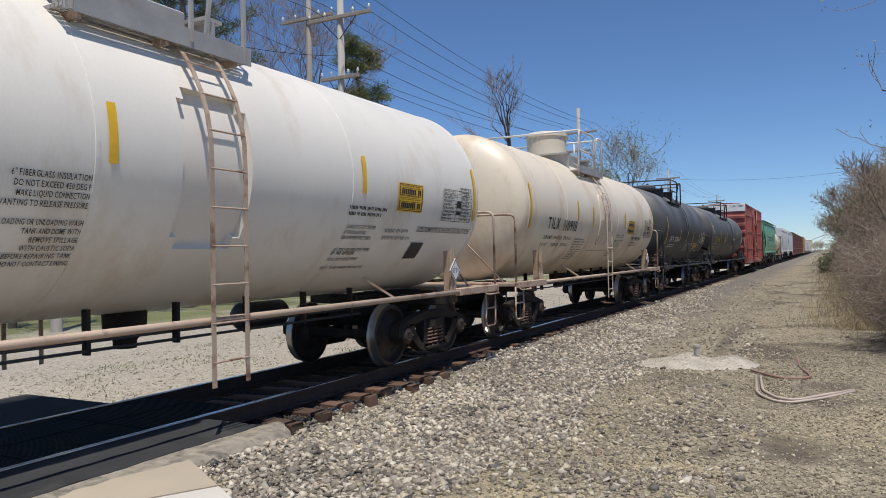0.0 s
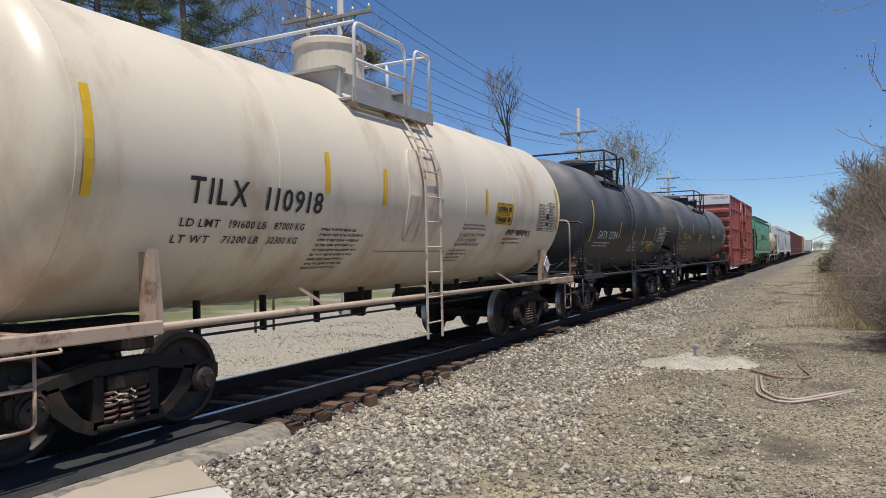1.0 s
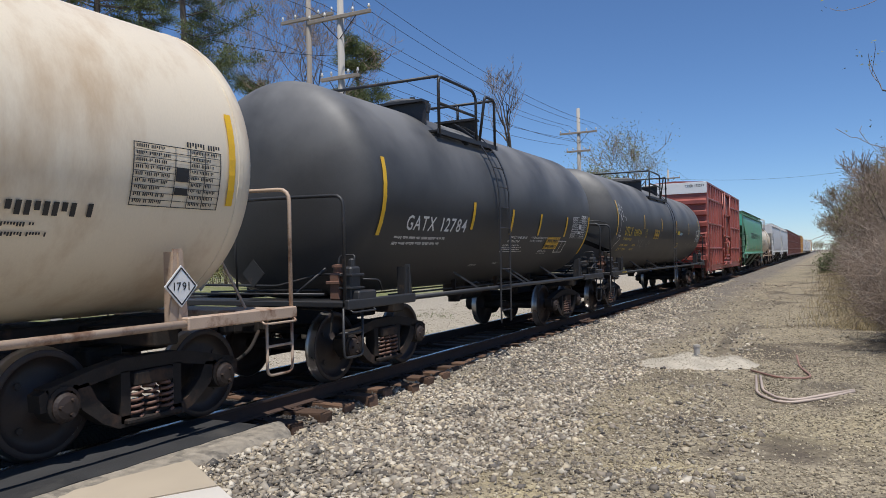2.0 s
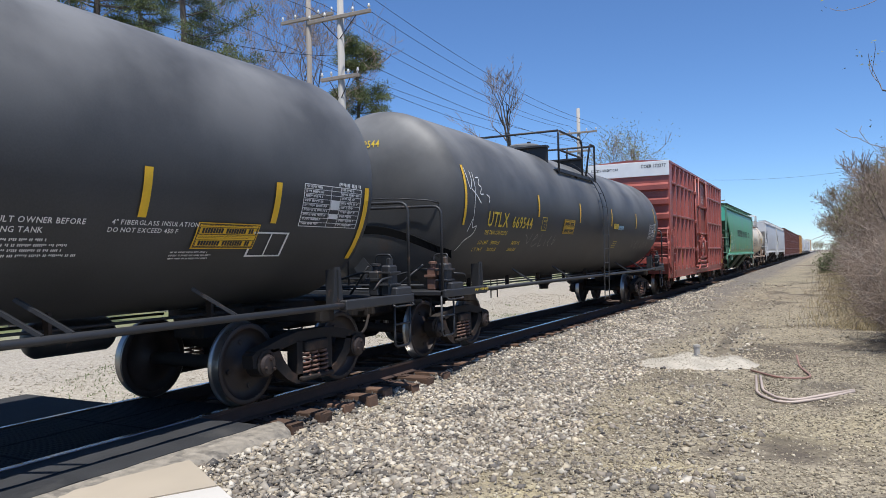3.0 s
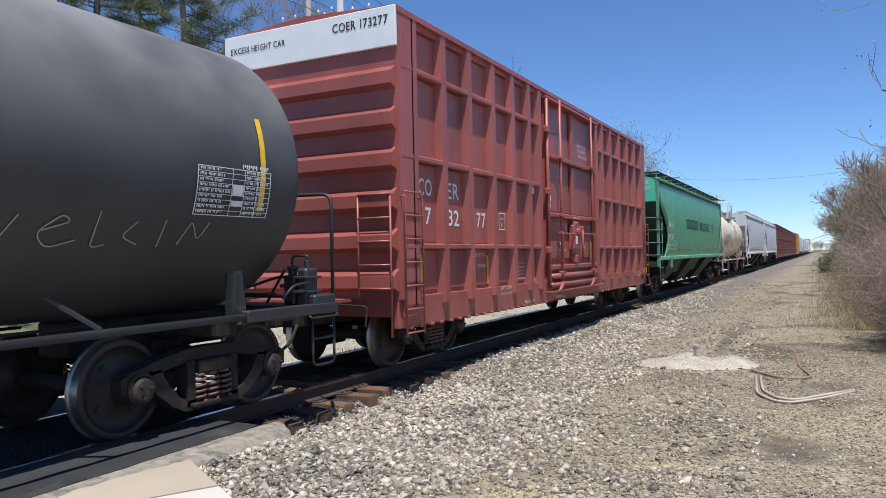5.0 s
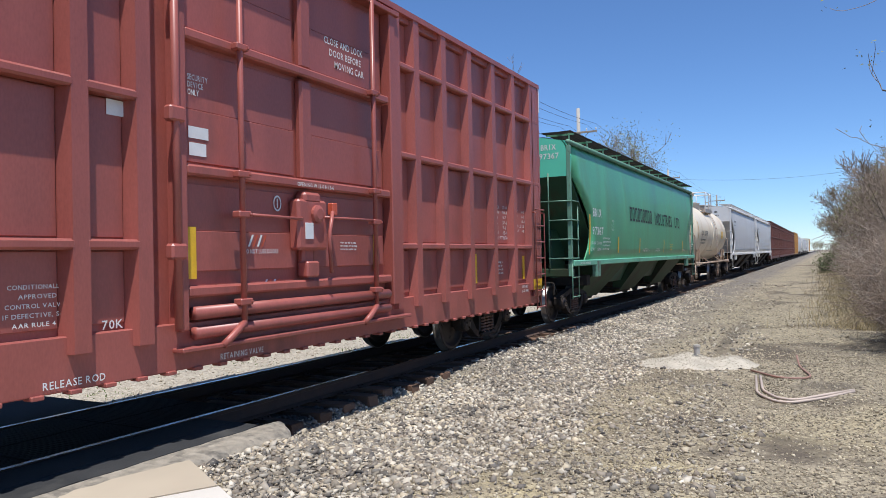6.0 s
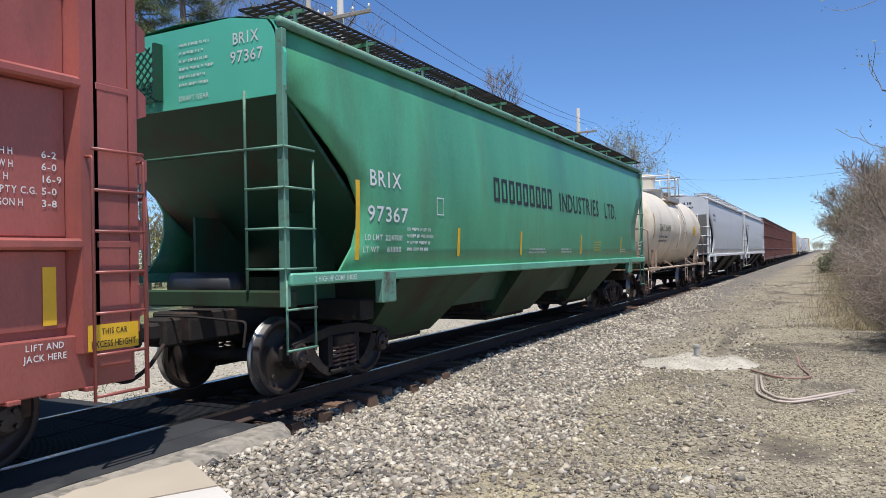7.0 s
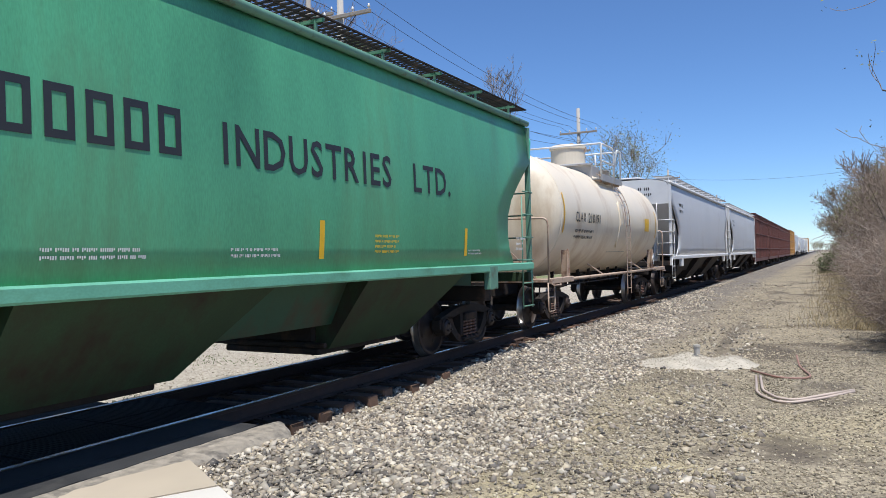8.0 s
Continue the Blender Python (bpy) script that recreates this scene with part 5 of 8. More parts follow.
# ---- covered hoppers ----
def hopper_car(name, label, s0, s1, paint, lowpaint, endpaint, steel, zs=1.47, ztop=4.18, half_w=1.60, turning=True, grating=True, overhang=0.70, pockets=3, bow=0.05, slope=None):
    half = (s1 - s0) / 2
    car = empty(name)
    tagged(car, label, "hopper car", group="freight train")
    car["mid"] = (s0 + s1) / 2
    h = half - overhang

    def xa(z):
        t = (z - zs) / (ztop - zs)
        return half_w + bow - 7.0 * bow * (t - 0.36) ** 2 - 0.08 * max(0, (t - 0.93) / 0.07) ** 2
    # side sheets: upper part full length, lower part drawn in along the slope sheets
    for sx in (1, -1):
        bm = bmesh.new()
        zsn = [zs, 1.75, 2.0, 2.3, 2.6, 2.9, 3.2, 3.38, 3.8, 3.95, 4.05, 4.12, ztop]
        zsn = [zs] + [zs + (z - 1.47) * (ztop - zs) / (4.18 - 1.47) for z in zsn[1:]]
        cut = [0.94, 1.18, 1.27, 1.28, 1.10, 0.74, 0.32, 0.03, 0, 0, 0, 0, 0]
        rings = []
        for z, c in zip(zsn, cut):
            n = 24
            rings.append([bm.verts.new((sx * xa(z), -h + c + (2 * h - 2 * c) * k / n, z)) for k in range(n + 1)])
        for a, b in zip(rings, rings[1:]):
            for k in range(len(a) - 1):
                bm.faces.new((a[k], a[k + 1], b[k + 1], b[k]) if sx > 0 else (a[k], b[k], b[k + 1], a[k + 1]))
        ext = bmesh.ops.extrude_face_region(bm, geom=bm.faces[:])
        for v in ext["geom"]:
            if isinstance(v, bmesh.types.BMVert):
                v.co.x -= sx * 0.03
        bmesh.ops.recalc_face_normals(bm, faces=bm.faces[:])
        for f in bm.faces:
            f.smooth = abs(f.normal.x) > 0.8
        part("side_sheet", bm, paint, car)
        bm = bmesh.new()
        x0, x1 = sorted((sx * (half_w - 0.04), sx * (half_w + 0.055)))
        box(bm, x0, x1, -h + 0.02, h - 0.02, zs - 0.13, zs + 0.005, 0.02)
        part("side_sill", bm, M["sill"] if endpaint is M["teal"] else endpaint, car)
        for k in range(2):
            yy = (-h + 1.95) if k == 0 else (h - 1.95)
            bm = bmesh.new()
            box(bm, sx * half_w - 0.06, sx * half_w + 0.06, yy - 0.17, yy + 0.17, zs - 0.42, zs - 0.02, 0.015)
            part("jacking_pad", bm, steel, car)
        # corner posts
        for sg in (-1, 1):
            bm = bmesh.new()
            x0, x1 = sorted((sx * (half_w - 0.09), sx * (half_w + 0.005)))
            y0, y1 = sorted((sg * h, sg * (h - 0.075)))
            box(bm, x0, x1, y0 + sg * 0.012, y1 + sg * 0.012, zs - 0.35, ztop - 0.12, 0.008)
            part("corner_post", bm, steel, car)
            yb = sg * (h - 0.48)
            lines = [[(sx * half_w, yb, 0.62), (sx * half_w, yb, 2.72)], [(sx * half_w, sg * h, 0.62), (sx * half_w, sg * h, 1.4)]]
            z = 0.66
            while z < 2.9:
                lines.append([(sx * (half_w + 0.02), sg * (h + 0.02), z), (sx * (half_w + 0.02), yb, z)])
                z += 0.43
            rods(car, "side_ladder", lines, 0.014, steel)
            xi = sx * (half_w - 0.52)
            lines = [[(xi, sg * (h + 0.02), 1.3), (xi, sg * (h + 0.02), 3.0), (xi, sg * (h + 0.02), 3.45)]]
            z = 1.52
            while z < 2.9:
                lines.append([(sx * (half_w - 0.0), sg * (h + 0.03), z), (xi, sg * (h + 0.03), z)])
                z += 0.43
            lines.append([(xi, sg * (h + 0.03), 2.81), (-xi, sg * (h + 0.03), 2.81)])
            rods(car, "end_ladder", lines, 0.016, steel)
    for sg in (-1, 1):
        # painted end panel, slope sheet, end sill
        zl = zs + (3.37 - 1.47) * (ztop - zs) / (4.18 - 1.47)
        bm = bmesh.new()
        pts = [(-half_w, zl), (half_w, zl), (half_w + bow * 0.5, 3.8), (half_w - 0.1, ztop - 0.02), (0.9, ztop + 0.10), (-0.9, ztop + 0.10), (-half_w + 0.1, ztop - 0.02), (-half_w - bow * 0.5, 3.8)]
        a = [bm.verts.new((x, sg * h, z)) for x, z in pts]
        b = [bm.verts.new((x, sg * (h - 0.04), z)) for x, z in pts]
        bm.faces.new(a)
        bm.faces.new(b[::-1])
        for k in range(len(a)):
            bm.faces.new((a[k], b[k], b[(k + 1) % len(a)], a[(k + 1) % len(a)]))
        bmesh.ops.recalc_face_normals(bm, faces=bm.faces[:])
        part("end_panel", bm, endpaint, car)
        bm = bmesh.new()
        v = [bm.verts.new(p) for p in ((-half_w + 0.03, sg * (h - 0.02), zl), (half_w - 0.03, sg * (h - 0.02), zl), (half_w - 0.05, sg * (h - 2.25), 1.52), (-half_w + 0.05, sg * (h - 2.25), 1.52))]
        w = [bm.verts.new(p.co + Vector((0, -sg * 0.05, 0.03))) for p in v]
        bm.faces.new(v)
        bm.faces.new(w[::-1])
        for k in range(4):
            bm.faces.new((v[k], w[k], w[(k + 1) % 4], v[(k + 1) % 4]))
        bmesh.ops.recalc_face_normals(bm, faces=bm.faces[:])
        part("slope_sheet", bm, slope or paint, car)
        bm = bmesh.new()
        y0, y1 = sorted((sg * h, sg * (h - 0.18)))
        box(bm, -half_w, half_w, y0, y1, zs - 0.36, zs - 0.18, 0.015)
        part("end_sill", bm, lowpaint, car)
        bm = bmesh.new()
        box(bm, -0.3, 0.3, min(sg * (h + 0.1), sg * (h - 3.4)), max(sg * (h + 0.1), sg * (h - 3.4)), 0.72, 1.05, 0.02)
        box(bm, -1.45, 1.45, sg * (half - 2.55) - 0.15, sg * (half - 2.55) + 0.15, 0.84, 1.10, 0.02)
        part("centre_sill", bm, M["darksteel"], car)
        # vertical webs between slope sheet and sill
        for x in (-0.75, 0.75):
            bm = bmesh.new()
            box(bm, x - 0.02, x + 0.02, min(sg * (h - 1.0), sg * (h - 2.0)), max(sg * (h - 1.0), sg * (h - 2.0)), 1.05, 2.2)
            part("slope_web", bm, slope or paint, car)
        bm = bmesh.new()
        lathe(bm, [(-0.55, 0.0), (-0.5, 0.17), (0.5, 0.17), (0.55, 0.0)], 16, "x", (-0.2, sg * (h - 0.65), 1.32))
        part("air_reservoir", bm, M["blacksteel"] if endpaint is M["teal"] else lowpaint, car, smooth=True)
    # discharge pockets: slanted side sheets, with the gate chutes drawn in between them
    span = (2 * h - 3.5) / pockets
    zt2 = zs - 0.10
    for k in range(pockets):
        y = -h + 2.4 + k * span
        wide, foot = span * 0.62, span * 0.44
        bm = bmesh.new()
        top = [(-half_w + 0.03, y), (half_w - 0.03, y), (half_w - 0.03, y + wide), (-half_w + 0.03, y + wide)]
        low = [(-half_w * 0.56, y + 0.02), (half_w * 0.56, y + 0.02), (half_w * 0.56, y + foot), (-half_w * 0.56, y + foot)]
        r = [[bm.verts.new((x, yy, z)) for x, yy in q] for q, z in ((top, zt2), (low, 0.46))]
        for i in range(4):
            bm.faces.new((r[0][i], r[1][i], r[1][(i + 1) % 4], r[0][(i + 1) % 4]))
        bm.faces.new(r[1])
        bm.faces.new(r[0][::-1])
        bmesh.ops.recalc_face_normals(bm, faces=bm.faces[:])
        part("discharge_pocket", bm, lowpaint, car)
        # the next compartment's back wall, drawn in between the pockets
        bm = bmesh.new()
        top = [(-1.25, y + foot), (1.25, y + foot), (1.25, y + span), (-1.25, y + span)]
        low = [(-0.95, y + wide * 0.8), (0.95, y + wide * 0.8), (0.95, y + span + 0.02), (-0.95, y + span + 0.02)]
        if k < pockets - 1:
            r = [[bm.verts.new((x, yy, z)) for x, yy in q] for q, z in ((top, zt2), (low, 0.78))]
            for i in range(4):
                bm.faces.new((r[0][i], r[1][i], r[1][(i + 1) % 4], r[0][(i + 1) % 4]))
            bm.faces.new(r[1])
            bm.faces.new(r[0][::-1])
            bmesh.ops.recalc_face_normals(bm, faces=bm.faces[:])
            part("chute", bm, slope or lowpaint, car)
        else:
            bm.free()
        # sliding gate under the pocket, with its rack and capstan
        bm = bmesh.new()
        box(bm, -0.8, 0.8, y - 0.06, y + foot - 0.12, 0.38, 0.47, 0.02)
        box(bm, -0.7, 0.7, y - 0.05, y + 0.5, 0.53, 0.80, 0.03)
        tube(bm, [(-0.95, y - 0.12, 0.52), (0.95, y - 0.12, 0.52)], 0.035, 8)
        part("outlet_gate", bm, M["darksteel"], car)
    # roof, hatches and running boards
    bm = bmesh.new()
    prof = [(-half_w + 0.05, ztop - 0.03), (-1.0, ztop + 0.10), (0, ztop + 0.16), (1.0, ztop + 0.10), (half_w - 0.05, ztop - 0.03)]
    a = [bm.verts.new((x, -h, z)) for x, z in prof]
    b = [bm.verts.new((x, h, z)) for x, z in prof]
    for k in range(len(a) - 1):
        bm.faces.new((a[k], a[k + 1], b[k + 1], b[k]))
    part("roof", bm, paint, car)
    for sx in (1, -1):
        rods(car, "roof_edge", [[(sx * (half_w - 0.05), -h, ztop - 0.04), (sx * (half_w - 0.05), h, ztop - 0.04)]], 0.055, steel, 10)
    for k in range(10):
        yy = -h + 1.2 + k * (2 * h - 2.4) / 9
        bm = bmesh.new()
        box(bm, -0.38, 0.38, yy - 0.72, yy + 0.72, ztop + 0.12, ztop + 0.26, 0.03)
        part("hatch_cover", bm, paint, car)
    for sx in (1, -1):
        verts, faces = [], []

        def bar(p, q, w):
            d = (Vector(q) - Vector(p)).normalized()
            s = d.cross(Vector((0, 0, 1))).normalized() * w
            k = len(verts)
            for c in (Vector(p) - s, Vector(p) + s, Vector(q) + s, Vector(q) - s):
                verts.append(tuple(c))
            for c in (Vector(p) - s, Vector(p) + s, Vector(q) + s, Vector(q) - s):
                verts.append((c.x, c.y, c.z - 0.02))
            faces.extend([(k, k + 1, k + 2, k + 3), (k + 1, k, k + 4, k + 5), (k + 3, k + 2, k + 6, k + 7), (k, k + 3, k + 7, k + 4), (k + 2, k + 1, k + 5, k + 6)])
        x0, x1, zg = sx * 0.92, sx * 1.58, ztop + 0.22
        yy = -h + 0.1
        stepg = 0.11 if grating else 0.3
        while yy < h - 0.1:
            bar((x0, yy, zg), (x1, yy + stepg, zg), 0.0045)
            bar((x1, yy, zg), (x0, yy + stepg, zg), 0.0045)
            yy += stepg
        for t in range(0, 5 if grating else 4):
            x = x0 + (x1 - x0) * t / (4 if grating else 3)
            bar((x, -h + 0.1, zg), (x, h - 0.1, zg), 0.004 if 0 < t < 4 else 0.012)
        part("running_board", soup("running_board", verts, faces, M["darksteel"] if grating else M["greypaint"]), None, car, "open steel grating walkway along the roof")
        k = -h + 0.4
        while k < h:
            bm = bmesh.new()
            box(bm, min(x0, x1), max(x0, x1), k - 0.012, k + 0.012, zg - 0.06, zg - 0.021)
            box(bm, sx * 1.46 - 0.012, sx * 1.46 + 0.012, k - 0.02, k + 0.02, ztop - 0.04, zg + 0.01)
            part("board_bracket", bm, steel, car)
            k += 1.45
    add_trucks(car, (-half + 2.55, half - 2.55), turning)
    add_couplers(car, half)
    side = lambda u, v: (xa(v) + 0.006, u, v)
    endp = lambda u, v: (u, -h - 0.006, v)
    return car, side, endp, h


CARS = []


def big_side(car, s):
    return s - car["mid"]


# first white tank car
c, P, y0, y1, half = tank_car("tank_car", "white insulated tank car with black lettering and yellow stripes", -2.0, 12.27, M["white"], M["creamsteel"], M["creamsteel"], ladder_at=5.24 - 5.135, top=(3.85 - 5.135, 5.85 - 5.135, 4.62, 3.66), dome=(4.85 - 5.135, 0.53, 4.90), recess=True, seams=(3.90 - 5.135, 7.48 - 5.135))
CARS.append(c)
g = lambda s: s - c["mid"]
stripes(c, P, [(g(4.04), 2.43, 2.93), (g(7.70), 2.43, 2.90), (g(10.95), 2.2, 3.05), (g(0.5), 2.43, 2.9)], w=0.085)
hotline_decal(c, P, g(8.53), 2.25, 0.67, 0.39)
for k, s in enumerate(("6\" FIBERGLASS INSULATION", "DO NOT EXCEED 450 DEG F", "MAKE LIQUID CONNECTION", "WANTING TO RELEASE PRESSURE", "", "LOADING OR UNLOADING WASH", "TANK AND DOME WITH", "REMOVE SPILLAGE", "WITH CAUSTIC SODA", "BEFORE REPAIRING TANK", "DO NOT CONTACT LINING")):
    if s:
        lettering(c, s, P, g(3.86) - 0.027 * len(s), 2.27 - k * 0.074, 0.050, M["blackpaint"], width=0.027 * len(s))
bars(c, P, g(7.42), 2.12, 0.95, 0.15, 2, M["blackpaint"], 3, fill=0.6)
for k, (s, w) in enumerate((("CONDUCTIVITY TESTED", 0.66), ("AT EACH LOADING", 0.48), ("SEE SHIPPERS RECORDS", 0.66), ("", 0), ("EXTERIOR HEATER PIPES", 0.78), ("", 0), ("PIPE CAPS REQUIRED", 0.66), ("", 0), ("VENT TANK WHEN UNLOADING", 0.95))):
    if s:
        lettering(c, s, P, g(7.44) - 0.012 * k, 1.98 - k * 0.073 - (0.03 if k > 3 else 0), 0.05, M["blackpaint"], width=w)
bars(c, P, g(7.38), 1.60, 0.7, 0.055, 1, M["blackpaint"], 15, fill=0.9)
lettering(c, "SODIUMHYPOCHLORITESOLUTION", P, g(9.20), 1.97, 0.09, M["blackpaint"], width=1.72)
data_table(c, P, g(9.84), 2.16, 1.0, 0.54, M["blackpaint"], 4)
bars(c, P, g(8.35), 1.78, 0.8, 0.22, 2, M["greypaint"], 5)
bm = bmesh.new()
patch(bm, P, g(9.20), g(9.55), 1.52, 1.80, 3)
part("decal", bm, M["blackpaint"], c, "small black notice plate")

# second tank car, cream with a rusty ladder
c, P, y0, y1, half = tank_car("tank_car", "cream insulated tank car with black lettering and rust stains", 12.27, 26.33, M["cream"], M["creamsteel"], M["creamsteel"], ladder_at=19.12 - 19.30, top=(17.68 - 19.30, 19.70 - 19.30, 4.62, 3.64), dome=(18.85 - 19.30, 0.53, 4.90), panel=M["rustpanel"], seams=(20.47 - 19.3, 22.44 - 19.3, 15.9 - 19.3))
CARS.append(c)
g = lambda s: s - c["mid"]
stripes(c, P, [(g(13.60), 2.15, 3.05), (g(16.72), 2.38, 2.86), (g(17.98), 2.30, 2.78), (g(21.25), 2.32, 2.76), (g(24.95), 2.15, 3.05)], w=0.085)
for s, u, v, w, h in (("TILX", 14.65, 2.16, 0.78, 0.26), ("110918", 15.68, 2.14, 0.98, 0.25)):
    lettering(c, s, P, g(u), v, h, M["blackpaint"], width=w)
for s, u, v, w in (("LD LMT", 14.62, 1.93, 0.50), ("191600 LB", 15.24, 1.93, 0.55), ("87000 KG", 15.92, 1.93, 0.50), ("LT WT", 14.58, 1.76, 0.46), ("71200 LB", 15.22, 1.76, 0.52), ("32300 KG", 15.88, 1.76, 0.50)):
    lettering(c, s, P, g(u), v, 0.085, M["blackpaint"], width=w)
bars(c, P, g(16.75), 1.35, 0.95, 0.62, 9, M["blackpaint"], 6, fill=0.5)
bars(c, P, g(20.46), 2.02, 0.9, 0.12, 2, M["blackpaint"], 8, fill=0.55)
for k, s in enumerate(("CONDUCTIVITY TESTED", "AT EACH LOADING", "SEE SHIPPERS RECORDS")):
    lettering(c, s, P, g(20.44) - k * 0.03, 1.92 - k * 0.085, 0.06, M["blackpaint"], width=(0.95, 0.72, 0.90)[k])
bars(c, P, g(20.3), 1.40, 0.8, 0.28, 4, M["blackpaint"], 9, fill=0.5)
hotline_decal(c, P, g(21.69), 2.17, 0.74, 0.39)
bars(c, P, g(22.33), 1.95, 1.22, 0.14, 1, M["blackpaint"], 10, fill=0.8, ragged=0.02)
bars(c, P, g(22.25), 1.76, 0.9, 0.16, 2, M["blackpaint"], 11, fill=0.45)
data_table(c, P, g(23.8), 2.10, 1.0, 0.60, M["blackpaint"], 12)
HEAD = lambda yy, zc=2.60, R=1.5: (lambda u, v: (u, yy - 0.012 - HEAD_DEEP * max(0.0, 1 - min(1, math.hypot(u, v - zc) / R) ** HEAD_POW) ** (1 / HEAD_POW), v))
E_ = HEAD(y0)
lettering(c, "TILX", E_, -0.52, 2.92, 0.145, M["blackpaint"], width=0.36)
lettering(c, "110918", E_, -0.08, 2.92, 0.145, M["blackpaint"], width=0.60)
lettering(c, "CAPY 18750 US GAL", E_, -0.52, 2.78, 0.07, M["blackpaint"], width=0.95)
lettering(c, "CAPY 70976 L", E_, -0.52, 2.65, 0.07, M["blackpaint"], width=0.72)
bars(c, E_, -0.30, 1.72, 0.70, 0.30, 4, M["greypaint"], 13)
pl = [o for o in c.children if o.name.startswith("placard")][0]
lettering(c, "1791", lambda u, v: (u, pl.location.y - 0.008, v), -0.015, 1.41, 0.08, M["blackpaint"], width=0.22)

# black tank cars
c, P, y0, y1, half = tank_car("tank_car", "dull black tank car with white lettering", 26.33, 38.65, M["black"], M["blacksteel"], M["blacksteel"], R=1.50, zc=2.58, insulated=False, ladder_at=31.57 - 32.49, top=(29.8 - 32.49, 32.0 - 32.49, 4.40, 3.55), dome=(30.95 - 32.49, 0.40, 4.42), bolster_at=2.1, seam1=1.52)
CARS.append(c)
g = lambda s: s - c["mid"]
stripes(c, P, [(g(27.75), 1.9, 2.95), (g(30.54), 2.05, 2.5), (g(32.24), 2.0, 2.46), (g(33.75), 2.0, 2.44), (g(35.44), 2.0, 2.44), (g(37.10), 1.55, 2.50)], w=0.09)
W = M["whitepaint"]
lettering(c, "GATX", P, g(28.42), 2.0, 0.22, W, width=0.85)
lettering(c, "12784", P, g(29.45), 2.0, 0.22, W, width=0.88)
for s, u, v, w, hh in (("CONSULT OWNER BEFORE", 32.31, 1.92, 0.92, 0.05), ("REPAIRING TANK", 32.29, 1.84, 0.60, 0.05), ("4\" FIBERGLASS INSULATION", 33.47, 1.93, 0.95, 0.045), ("DO NOT EXCEED 450 F", 33.45, 1.86, 0.74, 0.045), ("OUTLET", 31.25, 1.30, 0.30, 0.05), ("INLET", 32.25, 1.34, 0.22, 0.04)):
    lettering(c, s, P, g(u), v, hh, W, width=w)
bars(c, P, g(32.15), 1.60, 1.1, 0.19, 4, W, 20, fill=0.5)
bars(c, P, g(34.2), 1.56, 0.6, 0.11, 3, W, 26, fill=0.5)
bars(c, P, g(28.2), 1.72, 1.9, 0.18, 2, W, 27)
hotline_decal(c, P, g(34.41), 1.70, 0.85, 0.28)
data_table(c, P, g(35.86), 1.98, 1.12, 0.54, W, 22)
bm = bmesh.new()
for q in ((35.2, 35.76, 1.88, 1.90), (35.2, 35.76, 1.60, 1.62), (35.2, 35.23, 1.62, 1.88), (35.73, 35.76, 1.62, 1.88), (35.47, 35.49, 1.62, 1.88)):
    patch(bm, P, g(q[0]), g(q[1]), q[2], q[3], 1)
part("stencil_box", bm, W, c)

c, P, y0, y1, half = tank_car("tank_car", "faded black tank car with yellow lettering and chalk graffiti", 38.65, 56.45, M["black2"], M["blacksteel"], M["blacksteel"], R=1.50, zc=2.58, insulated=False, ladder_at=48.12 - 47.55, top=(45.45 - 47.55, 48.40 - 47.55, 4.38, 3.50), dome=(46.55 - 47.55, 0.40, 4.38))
CARS.append(c)
g = lambda s: s - c["mid"]
stripes(c, P, [(g(39.98), 2.12, 3.10), (g(43.38), 2.38, 2.82), (g(46.2), 2.35, 2.8), (g(49.08), 2.35, 2.8), (g(51.95), 2.35, 2.8), (g(54.75), 2.12, 3.08)])
lettering(c, "UTLX", P, g(40.92), 2.13, 0.27, M["yellowpaint"], width=0.92)
lettering(c, "669544", P, g(42.05), 2.13, 0.22, M["yellowpaint"], width=1.02)
lettering(c, "THE TANK CAR PEOPLE", P, g(40.90), 1.98, 0.08, M["yellowpaint"], width=1.0)
for s, u, v in (("LD LMT", 40.8, 1.79), ("188300 LB", 41.32, 1.79), ("84500 KG", 42.3, 1.79), ("LT WT", 40.7, 1.65), ("78700 LB", 41.3, 1.65), ("35400 KG", 42.25, 1.65)):
    lettering(c, s, P, g(u), v, 0.075, M["yellowpaint"], width=0.40)
hotline_decal(c, P, g(45.04), 2.07, 0.79, 0.32)
data_table(c, P, g(53.87), 2.05, 1.0, 0.52, M["whitepaint"], 23)
bars(c, P, g(49.7), 1.70, 0.45, 0.24, 4, M["yellowpaint"], 24)
# plain emblem in place of a trade name
bm = bmesh.new()
patch(bm, P, g(49.30), g(50.46), 2.25, 2.44, 3)
part("emblem_plate", bm, M["blackpaint"], c, "dark plate behind a painted emblem")
P3 = lambda u, v: (P(u, v)[0] + 0.004, P(u, v)[1], P(u, v)[2])
for k in range(9):
    bm = bmesh.new()
    wide = 0.105 if k < 4 else 0.088
    u = g(49.33) + (0.128 * k if k < 4 else 0.512 + 0.118 * (k - 4))
    patch(bm, P3, u, u + wide, 2.285 if k < 4 else 2.27, 2.425 if k < 4 else 2.38, 2)
    part("emblem", bm, M["yellowpaint"] if k < 4 else M["paleblue"], c, "painted emblem block in yellow" if k < 4 else "painted emblem block in pale blue")
E_ = HEAD(y0, 2.58, 1.5)
lettering(c, "UTLX", E_, -0.62, 3.42, 0.125, M["yellowpaint"], width=0.36)
lettering(c, "669544", E_, -0.22, 3.42, 0.12, M["yellowpaint"], width=0.46)
bars(c, E_, -0.62, 2.78, 0.55, 0.55, 8, M["yellowpaint"], 25, fill=0.42)
bm = bmesh.new()
